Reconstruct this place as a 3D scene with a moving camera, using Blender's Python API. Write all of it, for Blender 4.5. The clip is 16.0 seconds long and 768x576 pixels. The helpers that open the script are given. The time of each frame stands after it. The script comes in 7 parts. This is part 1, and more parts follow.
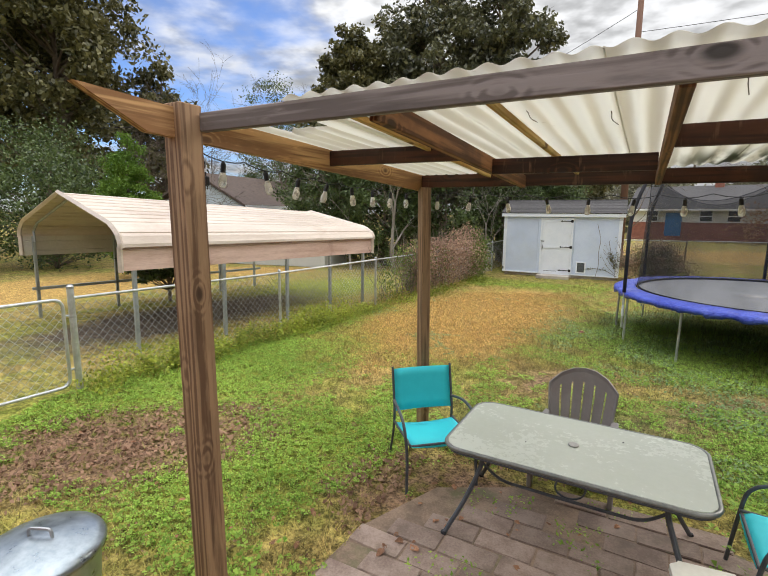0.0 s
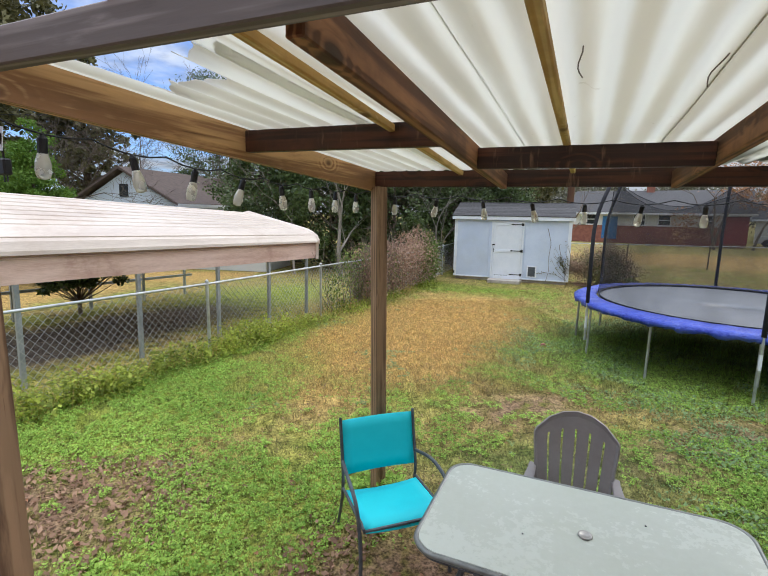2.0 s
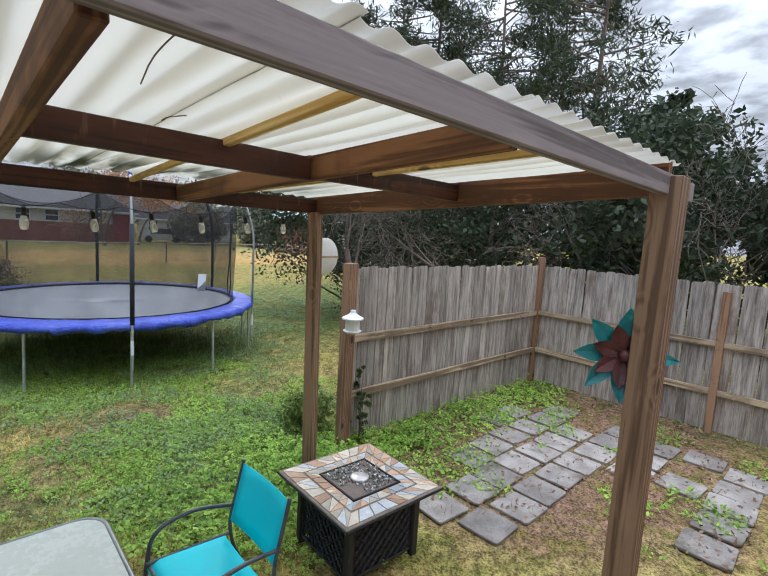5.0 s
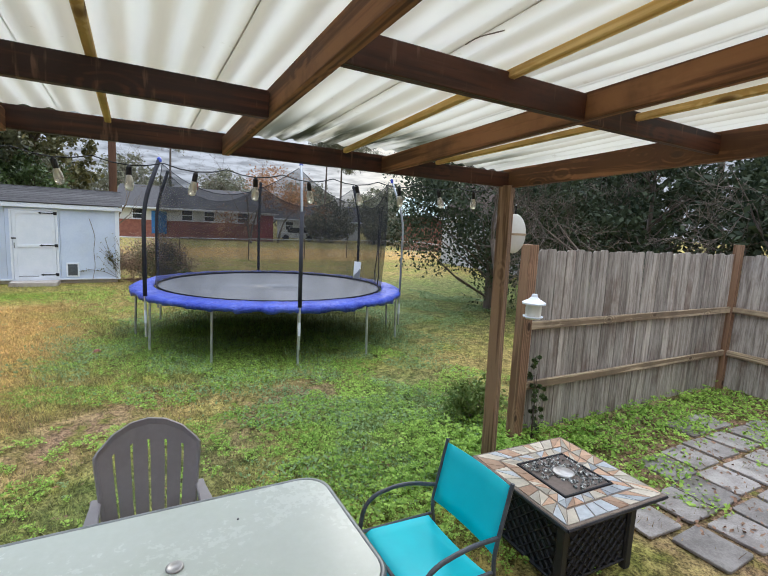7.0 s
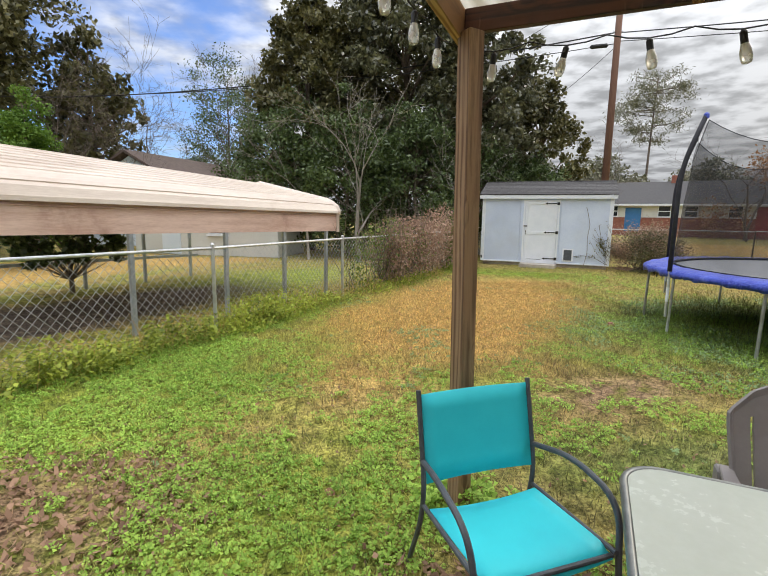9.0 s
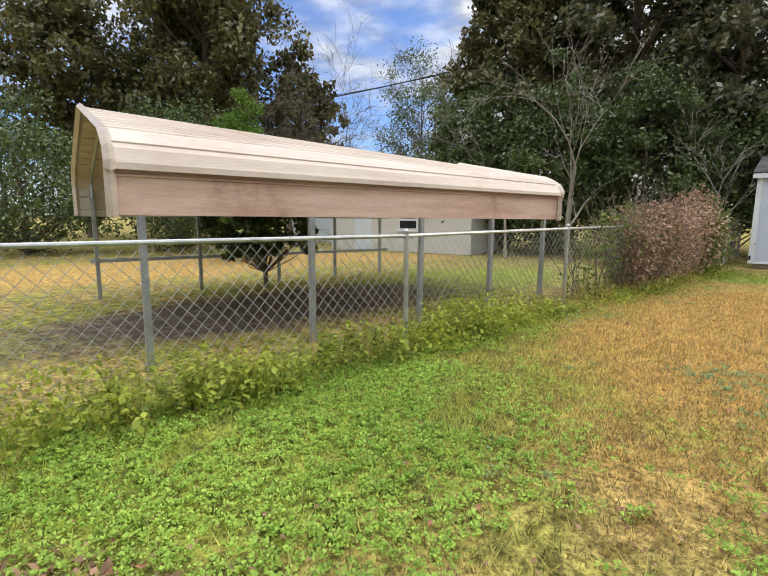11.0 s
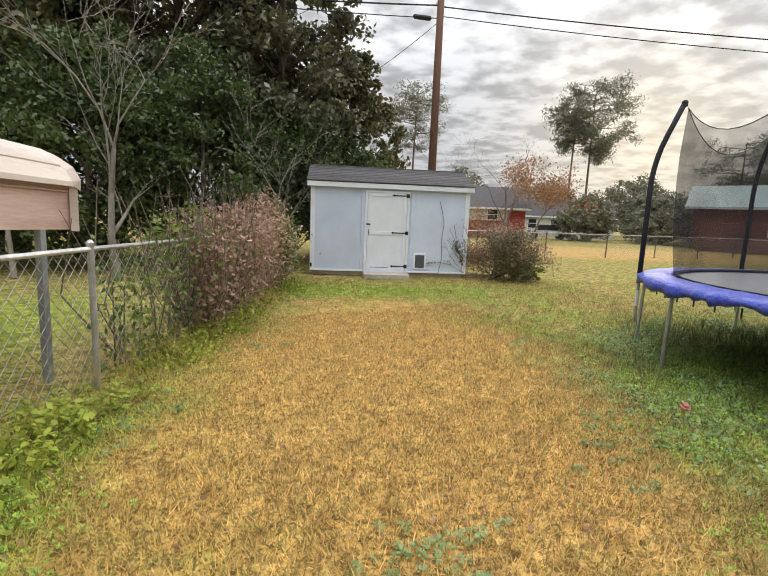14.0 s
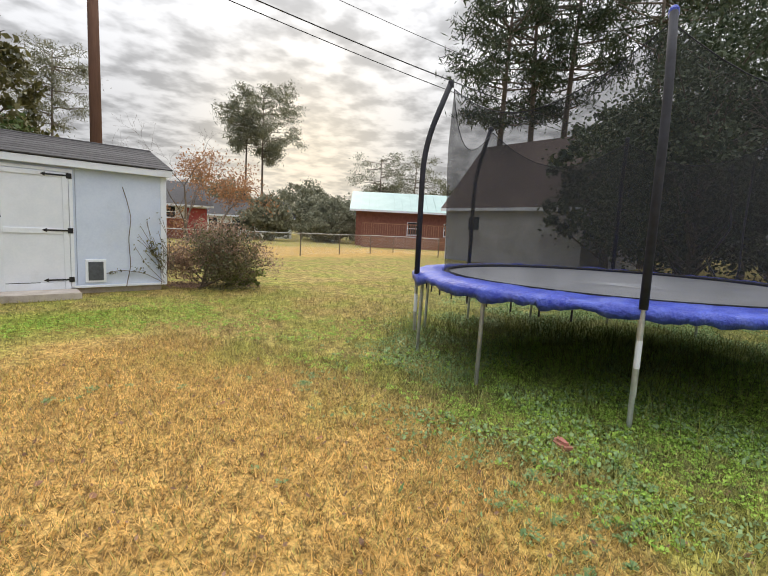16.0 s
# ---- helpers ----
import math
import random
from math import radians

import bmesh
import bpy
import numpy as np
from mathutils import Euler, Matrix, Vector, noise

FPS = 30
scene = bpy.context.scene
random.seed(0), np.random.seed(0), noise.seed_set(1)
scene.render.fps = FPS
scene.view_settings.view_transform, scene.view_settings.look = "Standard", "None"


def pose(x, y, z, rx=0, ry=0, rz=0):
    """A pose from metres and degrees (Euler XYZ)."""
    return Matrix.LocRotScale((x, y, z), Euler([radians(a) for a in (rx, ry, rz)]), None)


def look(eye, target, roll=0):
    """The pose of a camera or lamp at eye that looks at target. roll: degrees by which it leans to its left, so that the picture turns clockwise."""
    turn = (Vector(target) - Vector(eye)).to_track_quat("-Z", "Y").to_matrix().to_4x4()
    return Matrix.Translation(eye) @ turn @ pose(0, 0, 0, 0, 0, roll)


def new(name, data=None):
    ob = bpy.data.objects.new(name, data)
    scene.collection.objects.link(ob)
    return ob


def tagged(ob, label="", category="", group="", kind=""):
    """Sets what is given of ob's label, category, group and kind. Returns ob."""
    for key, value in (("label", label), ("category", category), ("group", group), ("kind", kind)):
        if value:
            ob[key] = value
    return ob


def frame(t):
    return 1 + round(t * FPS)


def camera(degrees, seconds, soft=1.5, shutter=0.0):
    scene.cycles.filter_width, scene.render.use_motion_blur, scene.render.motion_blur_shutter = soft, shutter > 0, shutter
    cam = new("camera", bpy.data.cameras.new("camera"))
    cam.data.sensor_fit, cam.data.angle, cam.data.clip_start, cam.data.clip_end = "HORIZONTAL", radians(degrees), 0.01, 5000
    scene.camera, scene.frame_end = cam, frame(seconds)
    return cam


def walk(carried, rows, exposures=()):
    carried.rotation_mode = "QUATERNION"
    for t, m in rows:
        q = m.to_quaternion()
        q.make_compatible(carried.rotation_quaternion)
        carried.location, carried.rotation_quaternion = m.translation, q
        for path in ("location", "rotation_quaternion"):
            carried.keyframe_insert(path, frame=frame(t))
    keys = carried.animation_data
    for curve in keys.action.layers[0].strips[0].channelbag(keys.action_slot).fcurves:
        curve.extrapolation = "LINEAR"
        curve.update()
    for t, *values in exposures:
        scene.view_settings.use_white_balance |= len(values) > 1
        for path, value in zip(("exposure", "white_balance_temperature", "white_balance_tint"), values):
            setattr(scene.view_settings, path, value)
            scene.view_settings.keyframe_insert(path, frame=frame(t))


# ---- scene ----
cam = camera(79.5, 16.0, 1.1)
PATH = [
    (0, (0.216, -0.301, 2.292), (0.107, 1.67, 1.972), 0.4),
    (0.5, (0.223, -0.04, 2.27), (0.113, 1.931, 1.948), 0.4),
    (1, (0.235, 0.206, 2.314), (0.171, 2.178, 1.991), 0.6),
    (1.5, (0.222, 0.465, 2.312), (0.225, 2.439, 1.99), 0.7),
    (2, (0.183, 0.676, 2.334), (0.302, 2.647, 2.018), 1.0),
    (2.5, (0.246, 0.734, 2.321), (0.574, 2.682, 2.011), 1.2),
    (3, (0.274, 0.754, 2.326), (0.93, 2.62, 2.024), 1.6),
    (3.5, (0.366, 0.704, 2.327), (1.452, 2.359, 2.037), 2.1),
    (4, (0.455, 0.61, 2.351), (1.936, 1.926, 2.084), 2.7),
    (4.2, (0.475, 0.551, 2.337), (2.057, 1.747, 2.079), 2.9),
    (4.72, (0.521, 0.497, 2.365), (2.324, 1.328, 2.124), 3.3),
    (5.25, (0.514, 0.547, 2.405), (2.406, 1.149, 2.169), 3.5),
    (5.78, (0.478, 0.673, 2.41), (2.381, 1.239, 2.171), 3.4),
    (6.3, (0.441, 0.848, 2.336), (2.277, 1.6, 2.086), 3.2),
    (6.5, (0.428, 0.916, 2.324), (2.225, 1.755, 2.063), 3.3),
    (7, (0.402, 1.103, 2.164), (2.031, 2.232, 1.897), 2.8),
    (7.5, (0.273, 1.286, 2.034), (1.62, 2.735, 1.743), 2.2),
    (8, (0.168, 1.478, 1.895), (1.12, 3.211, 1.595), 1.8),
    (8.5, (-0.006, 1.665, 1.76), (0.507, 3.573, 1.452), 1.3),
    (9, (-0.159, 1.889, 1.648), (-0.08, 3.862, 1.331), 0.8),
    (9.5, (-0.262, 2.222, 1.482), (-0.546, 4.175, 1.162), 0.5),
    (9.7, (-0.341, 2.393, 1.45), (-0.739, 4.326, 1.13), 0.3),
    (10.22, (-0.517, 2.841, 1.364), (-1.162, 4.707, 1.043), -0.0),
    (10.75, (-0.721, 3.39, 1.368), (-1.428, 5.233, 1.047), -0.2),
    (11.28, (-0.882, 3.978, 1.41), (-1.489, 5.856, 1.091), -0.1),
    (11.8, (-0.924, 4.544, 1.441), (-1.287, 6.485, 1.121), 0.3),
    (12, (-0.933, 4.728, 1.433), (-1.172, 6.688, 1.117), 0.6),
    (12.5, (-0.869, 5.258, 1.451), (-0.809, 7.231, 1.129), 1.0),
    (13, (-0.757, 5.742, 1.46), (-0.377, 7.679, 1.141), 1.6),
    (13.5, (-0.632, 6.235, 1.472), (0.067, 8.082, 1.16), 1.9),
    (14, (-0.478, 6.779, 1.486), (0.53, 8.481, 1.186), 2.3),
    (14.5, (-0.241, 7.287, 1.46), (1.051, 8.787, 1.176), 2.8),
    (15, (0.006, 7.799, 1.418), (1.53, 9.065, 1.145), 2.9),
    (15.5, (0.21, 8.294, 1.39), (1.921, 9.298, 1.131), 3.0),
    (16, (0.421, 8.752, 1.36), (2.278, 9.452, 1.12), 2.8),
]
walk(cam, [(t, look(eye, target, roll)) for t, eye, target, roll in PATH], [(0, 0.08, 6600, 10), (2.5, 0.06, 5750, 10), (4, 0.08, 5680, 10), (6.5, 0.16, 5750, 10), (7.5, 0.06, 5780, 10), (8, -0.02, 5850, 10), (8.5, 0.02, 6150, 9), (9, 0.1, 6450, 10), (12, 0.04, 6500, 10), (16, 0.02, 6550, 11)])

# ---- light ----
SUN_AZ, SUN_EL = 59.0, 20.0
world = bpy.data.worlds.new("sky")
scene.world = world
world.use_nodes = True


def node(nt, kind, **values):
    n = nt.nodes.new(kind)
    for k, v in values.items():
        if k in n.inputs:
            n.inputs[k].default_value = v
        else:
            setattr(n, k, v)
    return n


def wire(nt, a, b, out=0, into=0):
    nt.links.new(a.outputs[out], b.inputs[into])


def math_node(nt, op, a, b=None, clamp=False):
    n = nt.nodes.new("ShaderNodeMath")
    n.operation, n.use_clamp = op, clamp
    for i, v in enumerate((a, b)):
        if v is None:
            continue
        if isinstance(v, (int, float)):
            n.inputs[i].default_value = v
        else:
            nt.links.new(v, n.inputs[i])
    return n.outputs[0]


def mix_node(nt, fac, a, b, mode="MIX"):
    n = nt.nodes.new("ShaderNodeMix")
    n.data_type, n.blend_type = "RGBA", mode
    for i, v in ((0, fac), (6, a), (7, b)):
        if isinstance(v, (int, float)):
            n.inputs[i].default_value = v
        elif isinstance(v, tuple):
            n.inputs[i].default_value = (*v[:3], 1)
        else:
            nt.links.new(v, n.inputs[i])
    return n.outputs[2]


def range_node(nt, value, lo, hi, out_lo=0.0, out_hi=1.0):
    n = nt.nodes.new("ShaderNodeMapRange")
    n.interpolation_type = "SMOOTHSTEP"
    nt.links.new(value, n.inputs[0])
    for i, v in enumerate((lo, hi, out_lo, out_hi)):
        n.inputs[i + 1].default_value = v
    return n.outputs[0]


def noise_node(nt, vector, scale, detail=4.0, rough=0.55):
    n = nt.nodes.new("ShaderNodeTexNoise")
    n.inputs["Scale"].default_value, n.inputs["Detail"].default_value = scale, detail
    n.inputs["Roughness"].default_value = rough
    if vector is not None:
        nt.links.new(vector, n.inputs["Vector"])
    return n.outputs["Fac"]


def build_world():
    nt = world.node_tree
    nt.nodes.clear()
    out = nt.nodes.new("ShaderNodeOutputWorld")
    sky = node(nt, "ShaderNodeTexSky", sky_type="NISHITA", sun_disc=False, sun_elevation=radians(SUN_EL), sun_rotation=radians(SUN_AZ))
    sky.dust_density = 0.5
    co = nt.nodes.new("ShaderNodeTexCoord")
    sep = nt.nodes.new("ShaderNodeSeparateXYZ")
    wire(nt, co, sep)
    x, y, z = sep.outputs
    up = math_node(nt, "MAXIMUM", z, 0.0)
    # the cloud layer lies flat overhead, so it crowds together towards the horizon
    den = math_node(nt, "ADD", up, 0.12)
    comb = nt.nodes.new("ShaderNodeCombineXYZ")
    nt.links.new(math_node(nt, "DIVIDE", x, den), comb.inputs[0])
    nt.links.new(math_node(nt, "DIVIDE", y, den), comb.inputs[1])
    big = noise_node(nt, comb.outputs[0], 0.55, 5.0, 0.6)
    small = noise_node(nt, comb.outputs[0], 2.6, 6.0, 0.55)
    # blue breaks lie away from the sun, to the north-west
    side = math_node(nt, "ADD", math_node(nt, "MULTIPLY", x, -0.80), math_node(nt, "MULTIPLY", y, 0.55))
    thin = range_node(nt, side, 0.30, 1.0, 0.0, 0.40)
    cover = range_node(nt, math_node(nt, "SUBTRACT", math_node(nt, "ADD", big, math_node(nt, "MULTIPLY", small, 0.35)), thin), 0.27, 0.50)
    # overcast brightness: brighter overhead than at the horizon
    lum = math_node(nt, "ADD", math_node(nt, "ADD", 0.36, math_node(nt, "MULTIPLY", up, 0.5)), math_node(nt, "MULTIPLY", math_node(nt, "MULTIPLY", up, up), 1.8))
    cells = noise_node(nt, comb.outputs[0], 6.5, 3.0, 0.5)
    tex = range_node(nt, math_node(nt, "ADD", math_node(nt, "MULTIPLY", small, 0.5), math_node(nt, "MULTIPLY", cells, 0.5)), 0.39, 0.59, 0.68, 1.38)
    sunv = Vector((math.sin(radians(SUN_AZ)), math.cos(radians(SUN_AZ)), 0.12)).normalized()
    dot = nt.nodes.new("ShaderNodeVectorMath")
    dot.operation = "DOT_PRODUCT"
    wire(nt, co, dot)
    dot.inputs[1].default_value = sunv
    glow = math_node(nt, "POWER", math_node(nt, "MAXIMUM", dot.outputs["Value"], 0.0), 40.0)
    glow2 = math_node(nt, "POWER", math_node(nt, "MAXIMUM", dot.outputs["Value"], 0.0), 5.0)
    val = math_node(nt, "MULTIPLY", lum, tex)
    val = math_node(nt, "ADD", val, math_node(nt, "ADD", math_node(nt, "MULTIPLY", glow, 0.42), math_node(nt, "MULTIPLY", glow2, 0.05)))
    tint = mix_node(nt, glow, (0.95, 0.97, 1.0), (1.0, 0.90, 0.72))
    cloud = mix_node(nt, 1.0, tint, val, "MULTIPLY")
    blue = mix_node(nt, 1.0, sky.outputs[0], (0.125, 0.155, 0.235), "MULTIPLY")
    col = mix_node(nt, cover, blue, cloud)
    bg = node(nt, "ShaderNodeBackground", Strength=1.0)
    nt.links.new(col, bg.inputs[0])
    wire(nt, bg, out)


build_world()
sun = new("sun", bpy.data.lights.new("sun", "SUN"))
sun.data.energy, sun.data.angle, sun.data.color = 0.9, radians(16), (1.0, 0.90, 0.76)
sun.matrix_world = look((0, 0, 30), (-30 * math.sin(radians(SUN_AZ)), -30 * math.cos(radians(SUN_AZ)), 30 - 30 * math.tan(radians(SUN_EL + 10))))


# ---- materials ----
def base_material(name):
    m = bpy.data.materials.new(name)
    m.use_nodes = True
    nt = m.node_tree
    return m, nt, nt.nodes["Principled BSDF"], nt.nodes["Material Output"]


def surf(name, c1, c2, scale=4.0, rough=0.6, bump=0.2, stretch=(1, 1, 1), metal=0.0, stain=None, stain_amount=0.5, fine=30.0, vary=0.15, spec=0.5, bump_dist=0.01, island=False):
    """Two colours mixed by coarse and fine noise, with stains, bump and a shade that differs from piece to piece."""
    m, nt, bsdf, out = base_material(name)
    co = nt.nodes.new("ShaderNodeTexCoord")
    info = nt.nodes.new("ShaderNodeNewGeometry" if island else "ShaderNodeObjectInfo")
    rnd = info.outputs["Random Per Island" if island else "Random"]
    off = nt.nodes.new("ShaderNodeVectorMath")
    off.operation = "ADD"
    wire(nt, co, off, "Object")
    shift = math_node(nt, "MULTIPLY", rnd, 0.0 if island else 37.0)
    nt.links.new(shift, off.inputs[1])
    mp = node(nt, "ShaderNodeMapping")
    mp.inputs["Scale"].default_value = stretch
    wire(nt, off, mp)
    v = mp.outputs[0]
    coarse = noise_node(nt, v, scale, 5.0, 0.6)
    grain = noise_node(nt, v, fine, 4.0, 0.6)
    f = math_node(nt, "ADD", math_node(nt, "MULTIPLY", coarse, 0.65), math_node(nt, "MULTIPLY", grain, 0.35))
    col = mix_node(nt, range_node(nt, f, 0.34, 0.66), c1, c2)
    if stain:
        spots = range_node(nt, noise_node(nt, off.outputs[0], scale * 0.45, 6.0, 0.65), 0.52, 0.70, 0.0, stain_amount)
        col = mix_node(nt, spots, col, stain)
    if vary:
        hsv = nt.nodes.new("ShaderNodeHueSaturation")
        nt.links.new(col, hsv.inputs["Color"])
        nt.links.new(range_node(nt, rnd, 0.0, 1.0, 1.0 - vary, 1.0 + vary), hsv.inputs["Value"])
        col = hsv.outputs[0]
    nt.links.new(col, bsdf.inputs["Base Color"])
    bsdf.inputs["Metallic"].default_value = metal
    bsdf.inputs["Specular IOR Level"].default_value = spec
    nt.links.new(range_node(nt, f, 0.2, 0.8, max(rough - 0.12, 0.02), min(rough + 0.12, 1.0)), bsdf.inputs["Roughness"])
    if bump:
        b = node(nt, "ShaderNodeBump", Strength=bump, Distance=bump_dist)
        nt.links.new(f, b.inputs["Height"])
        nt.links.new(b.outputs[0], bsdf.inputs["Normal"])
    return m


def wood(name, c1, c2, knot=(0.05, 0.025, 0.012), rough=0.75, dark_stain=None, amount=0.5, vary=0.12, drips=None):
    """Sawn timber with its grain along the local x axis, a few knots and cracks."""
    m, nt, bsdf, out = base_material(name)
    co = nt.nodes.new("ShaderNodeTexCoord")
    info = nt.nodes.new("ShaderNodeObjectInfo")
    off = nt.nodes.new("ShaderNodeVectorMath")
    off.operation = "ADD"
    wire(nt, co, off, "Object")
    nt.links.new(math_node(nt, "MULTIPLY", info.outputs["Random"], 23.0), off.inputs[1])
    mp = node(nt, "ShaderNodeMapping")
    mp.inputs["Scale"].default_value = (0.45, 12.0, 12.0)
    wire(nt, off, mp)
    warp = noise_node(nt, mp.outputs[0], 1.3, 3.0)
    wav = node(nt, "ShaderNodeTexWave", Scale=0.9, Distortion=8.0, Detail=3.0)
    wav.bands_direction = "Y"
    wav.inputs["Detail Scale"].default_value = 1.4
    wire(nt, mp, wav)
    fib = node(nt, "ShaderNodeMapping")
    fib.inputs["Scale"].default_value = (1.6, 46.0, 46.0)
    wire(nt, off, fib)
    fine = noise_node(nt, fib.outputs[0], 1.5, 4.0)
    f = math_node(nt, "ADD", math_node(nt, "MULTIPLY", wav.outputs["Fac"], 0.24), math_node(nt, "ADD", math_node(nt, "MULTIPLY", fine, 0.36), math_node(nt, "MULTIPLY", warp, 0.40)))
    kn = node(nt, "ShaderNodeMapping")
    kn.inputs["Scale"].default_value = (2.4, 4.6, 4.6)
    wire(nt, off, kn)
    vor = node(nt, "ShaderNodeTexVoronoi", Scale=1.0)
    wire(nt, kn, vor)
    # the grain bends in rings round each knot
    rings = math_node(nt, "MULTIPLY", math_node(nt, "SINE", math_node(nt, "MULTIPLY", vor.outputs["Distance"], 62.0)), range_node(nt, vor.outputs["Distance"], 0.12, 0.42, 0.13, 0.0))
    f = math_node(nt, "ADD", f, rings)
    col = mix_node(nt, range_node(nt, f, 0.40, 0.60), c1, c2)
    bl = node(nt, "ShaderNodeMapping")
    bl.inputs["Scale"].default_value = (1.1, 7.0, 7.0)
    wire(nt, off, bl)
    blotch = noise_node(nt, bl.outputs[0], 1.6, 5.0, 0.65)
    col = mix_node(nt, range_node(nt, blotch, 0.52, 0.70, 0.0, 0.45), col, tuple(0.45 * v for v in c1))
    col = mix_node(nt, range_node(nt, blotch, 0.44, 0.30, 0.0, 0.45), col, tuple(min(1.0, 1.45 * v) for v in c2))
    col = mix_node(nt, range_node(nt, vor.outputs["Distance"], 0.06, 0.16, 0.92, 0.0), col, knot)
    crack = range_node(nt, fine, 0.25, 0.30, 0.7, 0.0)
    col = mix_node(nt, crack, col, knot)
    if dark_stain:
        s = range_node(nt, noise_node(nt, off.outputs[0], 2.5, 5.0, 0.65), 0.45, 0.65, 0.0, amount)
        col = mix_node(nt, s, col, dark_stain)
    if drips:
        dm = node(nt, "ShaderNodeMapping")
        dm.inputs["Scale"].default_value = (26.0, 2.0, 4.5)
        wire(nt, off, dm)
        run = range_node(nt, noise_node(nt, dm.outputs[0], 1.0, 3.0, 0.6), 0.60, 0.72, 0.0, 0.55)
        col = mix_node(nt, run, col, drips)
    hsv = nt.nodes.new("ShaderNodeHueSaturation")
    nt.links.new(col, hsv.inputs["Color"])
    nt.links.new(range_node(nt, info.outputs["Random"], 0.0, 1.0, 1.0 - vary, 1.0 + vary), hsv.inputs["Value"])
    col = hsv.outputs[0]
    nt.links.new(col, bsdf.inputs["Base Color"])
    bsdf.inputs["Roughness"].default_value = rough
    b = node(nt, "ShaderNodeBump", Strength=0.4, Distance=0.006)
    nt.links.new(f, b.inputs["Height"])
    nt.links.new(b.outputs[0], bsdf.inputs["Normal"])
    return m


def leafy(name, c1, c2, rough=0.45, spec=0.5, through_light=0.25):
    """Leaves: a shade that differs from leaf to leaf, some light passing through."""
    m, nt, bsdf, out = base_material(name)
    geo = nt.nodes.new("ShaderNodeNewGeometry")
    co = nt.nodes.new("ShaderNodeTexCoord")
    patch = noise_node(nt, co.outputs["Object"], 0.7, 3.0)
    f = math_node(nt, "ADD", math_node(nt, "MULTIPLY", geo.outputs["Random Per Island"], 0.65), math_node(nt, "MULTIPLY", range_node(nt, patch, 0.3, 0.7), 0.35))
    col = mix_node(nt, f, c1, c2)
    nt.links.new(col, bsdf.inputs["Base Color"])
    bsdf.inputs["Roughness"].default_value, bsdf.inputs["Specular IOR Level"].default_value = rough, spec
    tr = nt.nodes.new("ShaderNodeBsdfTranslucent")
    nt.links.new(col, tr.inputs[0])
    mx = node(nt, "ShaderNodeMixShader")
    mx.inputs[0].default_value = through_light
    nt.links.new(bsdf.outputs[0], mx.inputs[1])
    nt.links.new(tr.outputs[0], mx.inputs[2])
    nt.links.new(mx.outputs[0], out.inputs[0])
    return m


# ellipses of the ground cover: centre, turn in degrees, half length, half width, softness
DRY = [(1.72, 10.35, 60, 4.5, 2.05, 0.42), (24, 24, -25, 14, 6.0, 0.3), (-10.2, 13.5, 59, 7.0, 2.8, 0.4), (-6.5, 17.5, 20, 3.0, 1.6, 0.4)]
BARE = [(0.75, 3.0, -26, 1.15, 0.75, 0.5), (-2.7, 3.85, 20, 1.6, 0.85, 0.6), (6.4, 0.0, -26, 3.0, 2.0, 0.4), (4.1, 5.0, 10, 1.3, 0.6, 0.9), (2.3, 6.0, 20, 1.0, 0.5, 0.9)]
# blue-green growth, darkened in colour for the shade at the trampoline
SHADE_GREEN = [(6.8, 8.0, 0, 3.6, 2.9, 0.4), (4.9, 3.9, 20, 2.0, 1.5, 0.7), (14, 8.0, 0, 8.0, 4.2, 0.5), (2.2, 4.6, 0, 1.6, 0.7, 0.9), (7.0, 1.3, -26, 2.3, 0.5, 0.6), (8.0, -0.9, 63, 1.8, 0.4, 0.6)]
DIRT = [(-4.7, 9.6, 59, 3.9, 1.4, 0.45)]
LUSH = [(-1.9, 7.4, 60, 5.5, 1.45, 0.4), (-0.9, 3.9, 50, 1.6, 0.9, 0.8), (4.2, 3.6, 60, 1.6, 1.2, 0.7), (6.0, 7.6, 0, 2.4, 2.2, 0.5), (3.0, 15.6, -25, 3.4, 0.9, 0.5), (-2.6, 13.4, 59, 3.6, 1.7, 0.6), (4.9, 1.7, -26, 1.1, 0.6, 0.6)]


